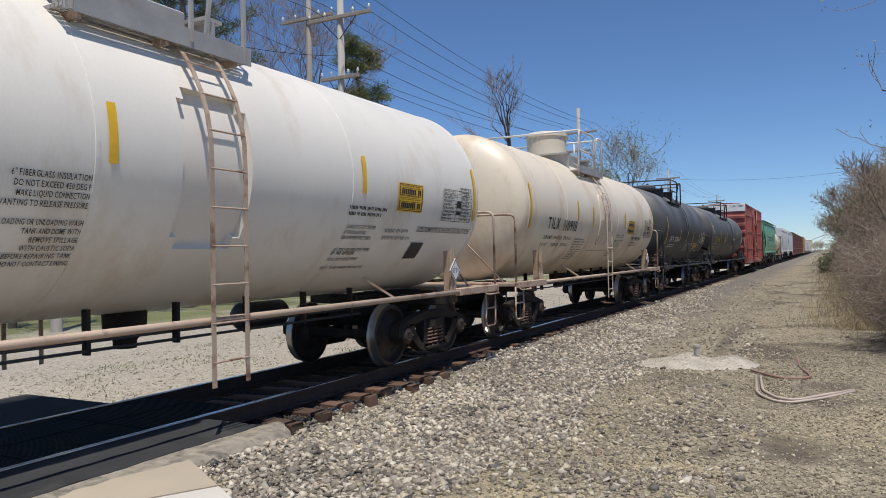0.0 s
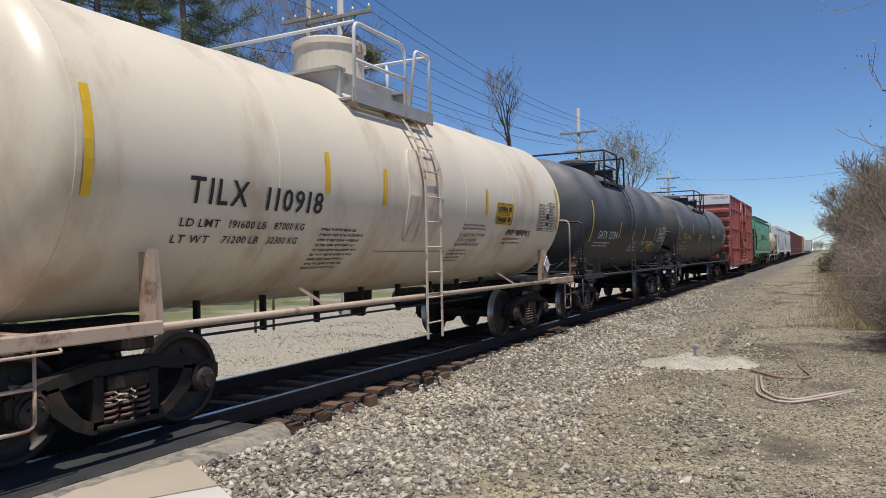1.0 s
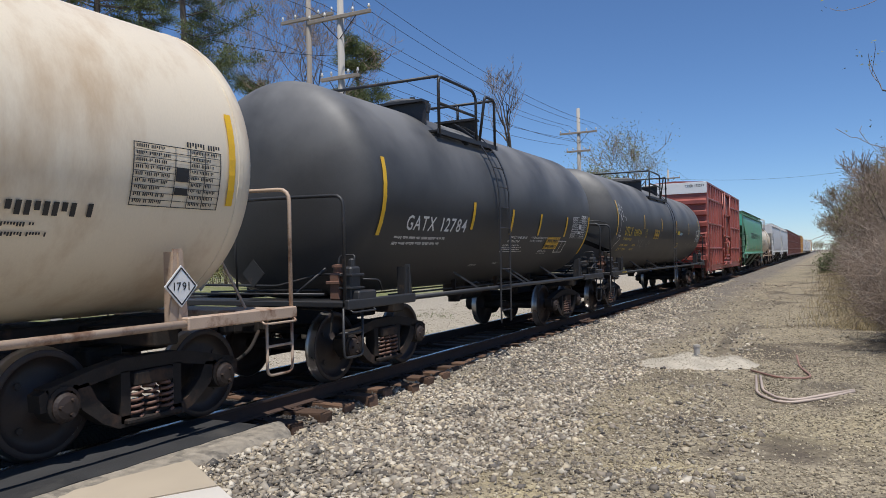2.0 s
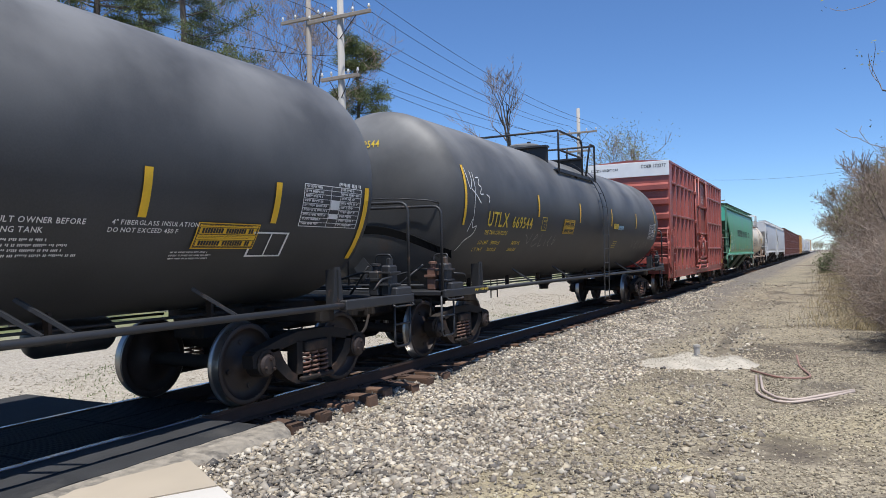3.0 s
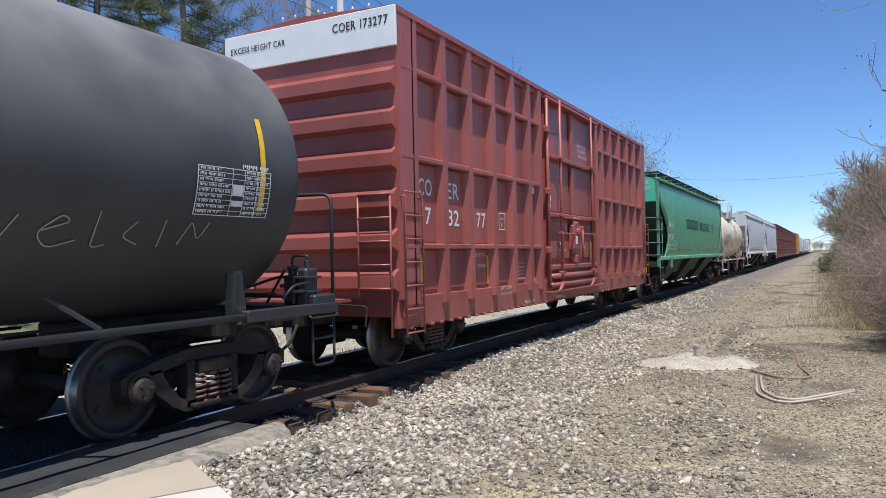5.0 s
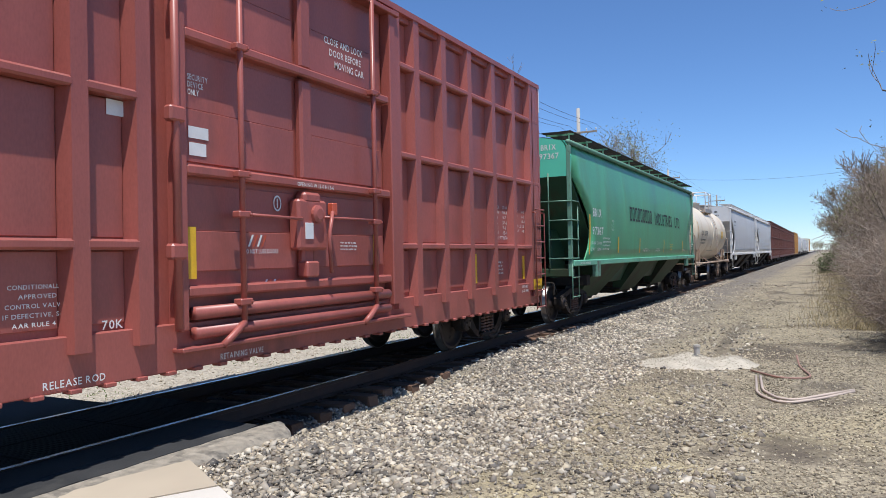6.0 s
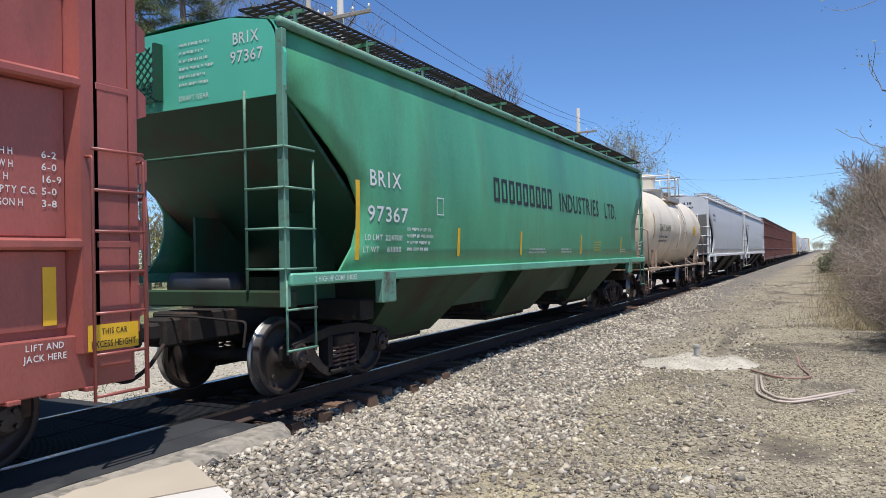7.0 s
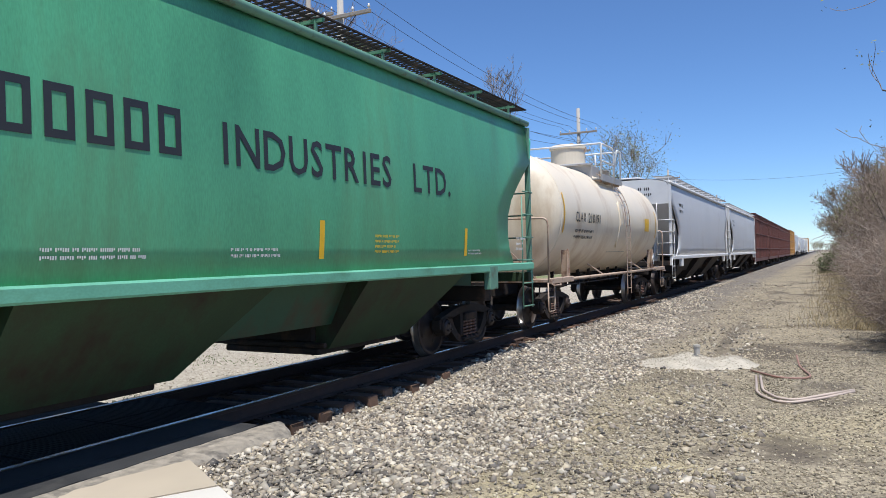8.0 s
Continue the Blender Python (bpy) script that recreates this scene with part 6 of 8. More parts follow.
for q in ((43.63, 43.92, 2.37, 2.385), (43.63, 43.92, 2.11, 2.125), (43.63, 43.645, 2.125, 2.37), (43.905, 43.92, 2.125, 2.37)):
    patch(bm, P, g(q[0]), g(q[1]), q[2], q[3], 1)
part("stencil_box", bm, M["yellowpaint"], c)
lettering(c, "PLATE", P, g(43.69), 2.29, 0.045, M["yellowpaint"], width=0.18)
lettering(c, "C", P, g(43.75), 2.17, 0.08, M["yellowpaint"], width=0.06)


def scrawl(car, place, strokes, r, material):
    """Chalk marks: thin flat strokes on the shell."""
    for st in strokes:
        pts = bend([(u, v, 0) for u, v in st], 0.08, 4)
        bm = bmesh.new()
        n = len(pts)
        left, right = [], []
        for i, p in enumerate(pts):
            d = (pts[min(i + 1, n - 1)] - pts[max(i - 1, 0)]).normalized()
            o = Vector((-d.y, d.x, 0)) * r
            left.append(bm.verts.new(place(*(p + o)[:2])))
            right.append(bm.verts.new(place(*(p - o)[:2])))
        for i in range(n - 1):
            bm.faces.new((left[i], right[i], right[i + 1], left[i + 1]))
        part("graffiti", bm, material, car, "white chalk graffiti stroke")


u0 = g(40.0)
scrawl(c, P, [[(u0 + 0.04, 3.06), (u0 + 0.10, 2.82), (u0 + 0.16, 2.68), (u0 + 0.24, 2.86), (u0 + 0.22, 3.02)], [(u0 + 0.32, 3.0), (u0 + 0.34, 2.75), (u0 + 0.31, 2.35), (u0 + 0.32, 2.2)],
              [(u0 + 0.20, 2.72), (u0 + 0.40, 2.62), (u0 + 0.56, 2.50)], [(u0 + 0.40, 2.92), (u0 + 0.56, 2.94), (u0 + 0.46, 2.80), (u0 + 0.62, 2.78), (u0 + 0.50, 2.64), (u0 + 0.66, 2.66)], [(u0 + 0.78, 2.66), (u0 + 0.92, 2.62), (u0 + 0.88, 2.52)],
              [(u0 + 0.20, 2.0), (u0 + 0.30, 2.26), (u0 + 0.34, 2.06), (u0 + 0.52, 2.14), (u0 + 0.44, 1.96), (u0 + 0.20, 1.86), (u0 + 0.06, 1.66)]], 0.009, M["whitepaint"])
u1 = g(42.9)
scrawl(c, P, [[(u1 - 0.05, 2.02), (u1 + 0.10, 1.96), (u1 + 0.22, 1.78), (u1 + 0.34, 2.02)], [(u1 + 0.48, 1.88), (u1 + 0.66, 1.98), (u1 + 0.60, 2.04), (u1 + 0.44, 1.84), (u1 + 0.54, 1.74), (u1 + 0.76, 1.82)],
              [(u1 + 0.90, 2.04), (u1 + 0.88, 1.74), (u1 + 1.06, 1.80)], [(u1 + 1.22, 1.92), (u1 + 1.24, 1.78)], [(u1 + 1.52, 2.0), (u1 + 1.38, 1.84), (u1 + 1.56, 1.76)], [(u1 + 1.74, 2.02), (u1 + 1.70, 1.76), (u1 + 1.84, 1.94)]], 0.006, M["greypaint"])
u2 = g(51.9)
scrawl(c, P, [[(u2 - 0.1, 2.02), (u2 + 0.06, 1.90), (u2 + 0.2, 1.72), (u2 + 0.34, 1.98)], [(u2 + 0.55, 1.86), (u2 + 0.78, 1.94), (u2 + 0.70, 2.0), (u2 + 0.5, 1.84), (u2 + 0.62, 1.70), (u2 + 0.86, 1.78)],
              [(u2 + 1.02, 2.04), (u2 + 1.0, 1.70), (u2 + 1.14, 1.74)], [(u2 + 1.4, 1.96), (u2 + 1.26, 1.82), (u2 + 1.46, 1.74)], [(u2 + 1.7, 1.98), (u2 + 1.68, 1.72)], [(u2 + 1.9, 1.74), (u2 + 2.0, 2.0), (u2 + 2.12, 1.78), (u2 + 2.22, 1.98)]], 0.006, M["greypaint"])
bw = part("brake_wheel", GEAR["brake"], None, c, "black handbrake wheel")
bw.location = (-1.08, -half + 0.55, 1.78)
arch = lambda x: 2.14 - 0.26 * x * x
lift = lambda d: (lambda u, v: (u, E_(u, v)[1] - d, v))
bm = bmesh.new()
n = 36
xs = [-1.26 + 2.54 * k / n for k in range(n + 1)]
rows = [[bm.verts.new(lift(d)(x, arch(x) - dz)) for x in xs] for d, dz in ((0.0, 0.0), (0.024, 0.004), (0.026, 0.125), (0.016, 0.13))]
for a, b in zip(rows, rows[1:]):
    for k in range(n):
        bm.faces.new((a[k], a[k + 1], b[k + 1], b[k]))
part("head_arch_band", bm, M["rubber"], c, "matt black arched band across the tank head")
bm = bmesh.new()
rows = [[bm.verts.new(lift(0.018)(x, arch(x) - 0.13 - (arch(x) - 1.23) * j / 6)) for x in xs[2:-2]] for j in range(7)]
for a, b in zip(rows, rows[1:]):
    for k in range(len(a) - 1):
        bm.faces.new((a[k], a[k + 1], b[k + 1], b[k]))
part("lower_head_plate", bm, M["rustblack"], c, "dull black plate over the lower tank head with a rusty patch", smooth=True)
rods(c, "head_grab_rail", [[lift(0.0)(-0.95, 2.42), lift(0.10)(-0.85, 2.52), lift(0.10)(-0.3, 2.56), lift(0.10)(0.6, 2.55), lift(0.10)(1.15, 2.50), lift(0.0)(1.25, 2.46)]], 0.011, M["blacksteel"])
bm = bmesh.new()
for z0, z1, w in ((2.36, 2.52, 0.045), (2.16, 2.36, 0.03)):
    q = lift(0.03)(-0.44, (z0 + z1) / 2)
    box(bm, -0.44 - w, -0.44 + w, q[1] - 0.06, q[1] + 0.06, z0, z1, 0.01)
part("rail_bracket", bm, M["blacksteel"], c)
rods(c, "brake_rod", [[(-1.08, -half + 0.70, 1.78), (-1.08, -half + 0.74, 1.10)], [(-0.98, -half + 0.62, 2.2), (-0.98, -half + 0.62, 1.1)]], 0.022, M["blacksteel"])
bm = bmesh.new()
box(bm, -1.20, -0.96, -half + 0.60, -half + 0.84, 1.56, 1.98, 0.03)
part("brake_gear_box", bm, M["darksteel"], c, "grimy gear box behind the handbrake wheel")
bars(c, lambda u, v: (1.553, u, v), -half + 1.50, 1.045, 0.55, 0.045, 1, M["yellowpaint"], 71, fill=0.9, ragged=0.02)

# tall box car
c, F, Q, h = box_car("box_car", "tall oxide red outside-braced box car with white end banner", 56.45, 73.75, M["red"], ztop=5.04, white_end=True, overhang=1.0,
                     posts=[d for k in (2.66, 3.50, 4.41, 5.37, 6.29, 7.20) for d in (-k, k)] + [-2.06, 2.12], door=(-1.64, 1.91))
CARS.append(c)
g = lambda s: s - c["mid"]
E_ = lambda u, v: (u, -h - 0.056, v)
lettering(c, "EXCESS HEIGHT CAR", E_, -1.40, 4.76, 0.095, M["blackpaint"], width=1.05)
lettering(c, "COER 173277", E_, 0.50, 4.80, 0.13, M["blackpaint"], width=0.92)
for s, u, v, w in (("CO", 58.14, 2.52, 0.42), ("ER", 59.05, 2.52, 0.42), ("17", 58.20, 2.10, 0.32), ("32", 59.08, 2.10, 0.38), ("77", 60.13, 2.10, 0.36)):
    lettering(c, s, F, g(u), v, 0.26, M["whitepaint"], width=w)
W = M["whitepaint"]
for s, u, v, hh, w in (("213100", 60.05, 1.61, 0.065, 0.40), ("72900", 60.13, 1.42, 0.065, 0.32), ("PLATE", 61.13, 2.26, 0.04, 0.17), ("F", 61.19, 2.13, 0.085, 0.05),
                       ("EMPTY LOAD", 60.98, 1.01, 0.05, 0.50), ("7/16\" ADJ. BLOCK", 60.98, 0.91, 0.045, 0.62), ("CONDITIONALLY", 61.92, 1.44, 0.035, 0.44), ("APPROVED", 62.0, 1.37, 0.035, 0.30), ("CONTROL VALVE", 61.9, 1.30, 0.035, 0.46),
                       ("IF DEFECTIVE, SEE", 61.88, 1.23, 0.035, 0.5), ("AAR RULE 4", 61.95, 1.16, 0.035, 0.34), ("70K", 62.69, 1.085, 0.075, 0.20), ("RELEASE ROD", 62.14, 0.69, 0.06, 0.53), ("RETAINING VALVE", 63.93, 0.68, 0.06, 0.60), ("L", 62.98, 2.38, 0.07, 0.04)):
    lettering(c, s, F if v > 1.03 else (lambda u, v: (1.476, u, v)), g(u), v, hh, W, width=w)
for k, (a, b2) in enumerate((("EXH", "17-0"), ("EXW", "10-3"), ("EW", "9-7"), ("IL", "50-6"), ("IW", "9-6"), ("IH", "13-1"), ("CU.FT.", "6276"))):
    lettering(c, a, F, g(70.72), 2.46 - k * 0.092, 0.058, W, width=0.055 * len(a))
    lettering(c, b2, F, g(71.04), 2.46 - k * 0.092, 0.058, W, width=0.05 * len(b2))
for k, (a, b2) in enumerate((("EXH H", "6-2"), ("EXW H", "6-0"), ("EW H", "16-9"), ("EMPTY C.G.", "5-0"), ("R.GON H", "3-8"))):
    lettering(c, a, F, g(71.58), 2.42 - k * 0.092, 0.055, W, width=0.036 * len(a))
    lettering(c, b2, F, g(71.98), 2.42 - k * 0.092, 0.055, W, width=0.04 * len(b2))
bm = bmesh.new()
SIGN = lambda u, v: (1.53 + 0.006, u, v)
patch(bm, SIGN, g(72.26), g(72.73), 0.935, 1.14, 1)
part("warning_sign", bm, M["yellow"], c, "yellow excess height sign")
SIGN2 = lambda u, v: (1.53 + 0.009, u, v)
lettering(c, "THIS CAR", SIGN2, g(72.38), 1.06, 0.05, M["blackpaint"], width=0.24)
lettering(c, "EXCESS HEIGHT", SIGN2, g(72.29), 0.96, 0.055, M["blackpaint"], width=0.41)
lettering(c, "LIFT AND", lambda u, v: (1.476, u, v), g(71.80), 0.99, 0.05, W, width=0.30)
lettering(c, "JACK HERE", lambda u, v: (1.476, u, v), g(71.78), 0.91, 0.05, W, width=0.34)
DR = lambda u, v: (1.448, u, v)
RIB = lambda u, v: (1.5465, u, v)
for s, u, v, hh, w in (("SECURITY", -1.50, 3.30, 0.055, 0.25), ("DEVICE", -1.50, 3.23, 0.055, 0.19), ("ONLY", -1.50, 3.16, 0.055, 0.14), ("DO NOT LUBE DOORS", -0.80, 1.69, 0.045, 0.52), ("L", 0.10, 1.44, 0.05, 0.03)):
    lettering(c, s, DR, u, v, hh, W, width=w)
lettering(c, "OPENING W 12-0 H 12-6", RIB, -0.06, 2.42, 0.045, W, width=0.66)
for u, v, w, hh in ((-2.34, 2.84, 0.24, 0.13), (-1.50, 2.76, 0.25, 0.11), (-1.49, 2.60, 0.21, 0.12)):
    bm = bmesh.new()
    patch(bm, DR if u > -2 else F, u, u + w, v, v + hh, 2)
    part("sticker", bm, M["placard"], c, "scuffed pale sticker")
for u, v in ((-0.74, 1.76), (-0.54, 1.30)):
    for k in range(4):
        bm = bmesh.new()
        q = [bm.verts.new(DR(u + a + k * 0.065, v + b)) for a, b in ((0, 0), (0.03, 0), (0.09, 0.12), (0.06, 0.12))]
        bm.faces.new(q)
        part("hazard_bar", bm, M["tagred"] if k % 2 else W, c, "faded red and white hazard bar")
bm = bmesh.new()
for k in range(20):
    a0, a1 = 2 * math.pi * k / 20, 2 * math.pi * (k + 1) / 20
    bm.faces.new([bm.verts.new(DR(-0.28 + 0.75 * r * math.cos(a), 2.22 + r * math.sin(a))) for r, a in ((0.085, a0), (0.085, a1), (0.065, a1), (0.065, a0))])
patch(bm, DR, -0.29, -0.27, 2.17, 2.27, 1)
part("ring_mark", bm, W, c, "white painted ring")
bm = bmesh.new()
box(bm, 1.52, 1.60, 0.50, 0.60, 2.12, 2.26, 0.01)
part("seal_tag", bm, M["tagred"], c, "orange-red seal tag beside the latch")
for k, s in enumerate(("CLOSE AND LOCK", "DOOR BEFORE", "MOVING CAR")):
    lettering(c, s, DR, 0.60 + 0.10 * k, 4.16 - k * 0.13, 0.085, W, width=(0.80, 0.66, 0.62)[k])
bars(c, DR, 0.85, 1.70, 0.4, 0.12, 3, W, 34)
bars(c, F, g(70.76), 1.25, 0.30, 0.26, 4, W, 35)
bm = bmesh.new()
patch(bm, F, g(61.08), g(61.36), 2.37, 2.385, 1)
patch(bm, F, g(61.08), g(61.36), 2.08, 2.095, 1)
patch(bm, F, g(61.08), g(61.095), 2.095, 2.37, 1)
patch(bm, F, g(61.345), g(61.36), 2.095, 2.37, 1)
part("stencil_box", bm, W, c)
for u, v0, v1 in ((58.20, 1.25, 1.65), (60.56, 1.14, 1.63), (63.62, 1.46, 1.94), (66.73, 1.46, 1.92), (69.84, 1.16, 1.65), (72.03, 1.16, 1.60)):
    bm = bmesh.new()
    patch(bm, F if not 63.3 < u < 67.1 else DR, g(u) - 0.055, g(u) + 0.055, v0, v1, 1)
    part("reflector_stripe", bm, M["yellow"], c, "yellow reflective stripe")
bm = bmesh.new()
patch(bm, lambda u, v: (1.485, u, v), h - 0.46, h - 0.08, 0.92, 1.10, 1)
part("warning_decal", bm, M["yellow"], c, "yellow excess height decal")
lettering(c, "EXCESS HEIGHT", lambda u, v: (1.489, u, v), h - 0.44, 0.96, 0.05, M["blackpaint"], width=0.34)

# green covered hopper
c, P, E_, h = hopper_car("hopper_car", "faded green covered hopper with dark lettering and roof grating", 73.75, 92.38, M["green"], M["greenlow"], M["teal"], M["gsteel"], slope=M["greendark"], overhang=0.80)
CARS.append(c)
g = lambda s: s - c["mid"]
lettering(c, "BRIX", P, g(76.10), 2.52, 0.21, M["whitepaint"], width=0.75)
lettering(c, "97367", P, g(76.04), 2.08, 0.20, M["whitepaint"], width=0.97)
for s, u, v, w in (("LD LMT", 75.98, 1.84, 0.40), ("224700", 76.45, 1.84, 0.42), ("LT WT", 75.95, 1.69, 0.36), ("61300", 76.50, 1.69, 0.35)):
    lettering(c, s, P, g(u), v, 0.075, M["whitepaint"], width=w)
bm = bmesh.new()
for q in ((77.84, 78.06, 2.46, 2.475), (77.84, 78.06, 2.22, 2.235), (77.84, 77.855, 2.235, 2.46), (78.045, 78.06, 2.235, 2.46)):
    patch(bm, P, g(q[0]), g(q[1]), q[2], q[3], 1)
part("stencil_box", bm, M["whitepaint"], c)
lettering(c, "BRIX", E_, 0.92, 3.98, 0.13, M["whitepaint"], width=0.36)
lettering(c, "97367", E_, 0.88, 3.78, 0.13, M["whitepaint"], width=0.46)
bars(c, E_, 0.10, 3.56, 0.55, 0.54, 6, M["whitepaint"], 40, fill=0.36)
lettering(c, "DRAFT GEAR", E_, 0.10, 3.45, 0.06, M["whitepaint"], width=0.45)
bm = bmesh.new()
for k in range(9):
    a = k * 0.11
    strap(bm, [(-0.62 + max(0, a - 0.6), -h - 0.10, 3.50 + min(a, 0.6)), (-0.62 + min(a, 0.42), -h - 0.10, 3.50 + max(0, a - 0.42))], 0.012, 0.02)
    strap(bm, [(-0.20 - max(0, a - 0.6), -h - 0.10, 3.50 + min(a, 0.6)), (-0.20 - min(a, 0.42), -h - 0.10, 3.50 + max(0, a - 0.42))], 0.012, 0.02)
for x in (-0.64, -0.18):
    box(bm, x - 0.02, x + 0.02, -h - 0.12, -h - 0.004, 3.48, 4.14)
box(bm, -0.64, -0.18, -h - 0.12, -h - 0.08, 3.46, 3.50)
part("end_screen", bm, M["greendark"], c, "dark diamond-mesh guard on the end")
lettering(c, "2 HIGH HF COMP SHOES", lambda u, v: (P(u, 1.5)[0] + 0.056, u, v), g(74.95), 1.375, 0.06, M["whitepaint"], width=0.8)
stripes(c, P, [(g(75.82), 1.60, 2.56), (g(78.56), 1.62, 2.05), (g(81.16), 1.62, 2.05), (g(84.91), 1.62, 2.05), (g(88.6), 1.62, 2.05)], w=0.09)
for k, (u, v, w, hh, r) in enumerate(((77.0, 1.66, 0.75, 0.36, 4), (83.5, 1.62, 0.85, 0.12, 2), (86.0, 1.65, 0.6, 0.26, 4), (88.7, 1.62, 0.5, 0.10, 2), (90.7, 1.66, 0.5, 0.28, 3), (81.6, 1.62, 1.2, 0.12, 2))):
    bars(c, P, g(u), v, w, hh, r, M["whitepaint"] if k != 2 else M["yellowpaint"], 41 + k, fill=0.5)


def name_blocks(car, place, u0, u1, v, hgt, words, material):
    """A painted trade name as plain hollow blocks, one for each letter."""
    total = sum(words) + (len(words) - 1) * 0.9 - 0.28
    pitch = (u1 - u0) / total
    x = u0
    for w in words:
        bm = bmesh.new()
        for k in range(w):
            a = x + k * pitch
            w1, st = pitch * 0.72, pitch * 0.19
            patch(bm, place, a, a + st, v, v + hgt, 4)
            patch(bm, place, a + w1 - st, a + w1, v, v + hgt, 4)
            patch(bm, place, a + st, a + w1 - st, v + hgt - st, v + hgt, 1)
            patch(bm, place, a + st, a + w1 - st, v, v + st, 1)
        part("painted_name", bm, material, car, "dark painted name as plain hollow blocks")
        x += (w + 0.9) * pitch


name_blocks(c, P, g(79.93), g(82.90), 2.54, 0.41, (9,), M["blackpaint"])
lettering(c, "INDUSTRIES", P, g(83.36), 2.53, 0.41, M["blackpaint"], width=3.03)
lettering(c, "LTD.", P, g(86.97), 2.52, 0.40, M["blackpaint"], width=1.10)

# rear part of the train
c, P, y0, y1, half = tank_car("tank_car", "white tank car with rusty brown lower shell", 92.38, 105.50, M["cream"], M["creamsteel"], M["creamsteel"], R=1.48, zc=2.55, ladder_at=99.5 - 98.94, top=(98.0 - 98.94, 100.1 - 98.94, 4.55, 3.6), dome=(99.0 - 98.94, 0.5, 4.8), seam0=1.5)
CARS.append(c)
g = lambda s: s - c["mid"]
stripes(c, P, [(g(94.0), 2.1, 3.0), (g(103.9), 2.1, 3.0)])
lettering(c, "CLAX", P, g(94.85), 2.38, 0.24, M["blackpaint"], width=0.8)
lettering(c, "210191", P, g(95.85), 2.38, 0.24, M["blackpaint"], width=1.1)
bars(c, P, g(94.9), 1.9, 1.8, 0.3, 2, M["blackpaint"], 50)
bm = bmesh.new()
patch(bm, P, g(102.2), g(102.8), 2.3, 2.7)
part("warning_decal", bm, M["yellow"], c, "yellow warning decal")
for a, b in ((105.50, 124.2), (124.2, 143.4)):
    c, P, E_, h = hopper_car("hopper_car", "light grey covered hopper with pale sill", a, b, M["grey"], M["darksteel"], M["whitesteel"], M["whitesteel"], ztop=4.25, turning=False, grating=False)
    CARS.append(c)
    bars(c, P, -h + 1.6, 3.0, 1.0, 0.5, 2, M["blackpaint"], 51)
    bars(c, E_, 0.4, 3.6, 0.6, 0.45, 2, M["blackpaint"], 52)
s = 143.4
for k, (n, p, ln, zt) in enumerate((("box_car", "red2", 17.5, 4.7), ("box_car", "red2", 17.5, 4.7), ("box_car", "red2", 17.5, 4.7), ("box_car", "red2", 17.5, 4.7), ("box_car", "yellowcar", 20.0, 4.9), ("hopper_car", "grey", 18.0, 4.2), ("tank_car", "white", 16.0, 0), ("hopper_car", "grey", 18.0, 4.2), ("hopper_car", "grey", 18.0, 4.2), ("tank_car", "white", 16.0, 0), ("hopper_car", "grey", 18.0, 4.2), ("box_car", "white", 19.0, 5.0), ("box_car", "yellowcar", 19.0, 5.4))):
    if p == "yellowcar" and p not in M:
        M[p] = mat("orange_yellow_paint", (0.42, 0.22, 0.06), 0.6, var=0.12, scale=0.8)
    if n == "box_car":
        c = box_car(n, {"red2": "weathered brown-red box car", "red": "oxide red box car", "white": "pale box car far down the train", "yellowcar": "orange-yellow box car far down the train"}[p], s, s + ln, M[p], ztop=zt, detail=False, turning=False)[0]
    elif n == "hopper_car":
        c = hopper_car(n, "light grey covered hopper far down the train", s, s + ln, M[p], M["darksteel"], M["whitesteel"], M["whitesteel"], ztop=zt, turning=False, grating=False)[0]
    else:
        c = tank_car(n, "white tank car far down the train", s, s + ln, M[p], M["whitesteel"], M["whitesteel"], turning=False)[0]
    CARS.append(c)
    s += ln

# ---- loose stone ----
def stones(name, label, pts, radii, material, seed, flat=0.75, sink=0.35, category="stones", small=False):
    """Loose angular stones, one mesh; small ones have eight faces."""
    rng = np.random.default_rng(seed)
    V = np.array([(x, y, z) for x in (-1, 1) for y in (-1, 1) for z in (-1, 1)], float) * 0.66
    F = np.array([(0, 1, 3), (0, 3, 2), (4, 6, 7), (4, 7, 5), (0, 4, 5), (0, 5, 1), (2, 3, 7), (2, 7, 6), (0, 2, 6), (0, 6, 4), (1, 5, 7), (1, 7, 3)])
    if small:
        V = np.array([(1, 0, 0), (-1, 0, 0), (0, 1, 0), (0, -1, 0), (0, 0, 1), (0, 0, -1)], float) * 1.15
        F = np.array([(0, 2, 4), (2, 1, 4), (1, 3, 4), (3, 0, 4), (2, 0, 5), (1, 2, 5), (3, 1, 5), (0, 3, 5)])
    n = len(pts)
    q = rng.normal(size=(n, 3, 3))
    Q, _ = np.linalg.qr(q)
    sc = rng.uniform(0.32, 1.35, size=(n, 1, 3)) * radii[:, None, None]
    jit = rng.uniform(0.42, 1.45, size=(n, len(V), 1))
    v = (V[None] * jit * sc) @ Q
    v[:, :, 2] *= flat
    v += pts[:, None, :]
    v[:, :, 2] += (radii * (1 - 2 * sink) * flat)[:, None]
    f = (F[None] + (np.arange(n) * len(V))[:, None, None]).reshape(-1, 3)
    me = bpy.data.meshes.new(name)
    v = v.reshape(-1, 3)
    me.vertices.add(len(v))
    me.vertices.foreach_set("co", v.ravel())
    me.loops.add(len(f) * 3)
    me.loops.foreach_set("vertex_index", f.ravel().astype(np.int32))
    me.polygons.add(len(f))
    me.polygons.foreach_set("loop_start", np.arange(0, len(f) * 3, 3, dtype=np.int32))
    me.update(calc_edges=True)
    me.materials.append(material)
    return tagged(part(name, me), label, category, kind="stuff")


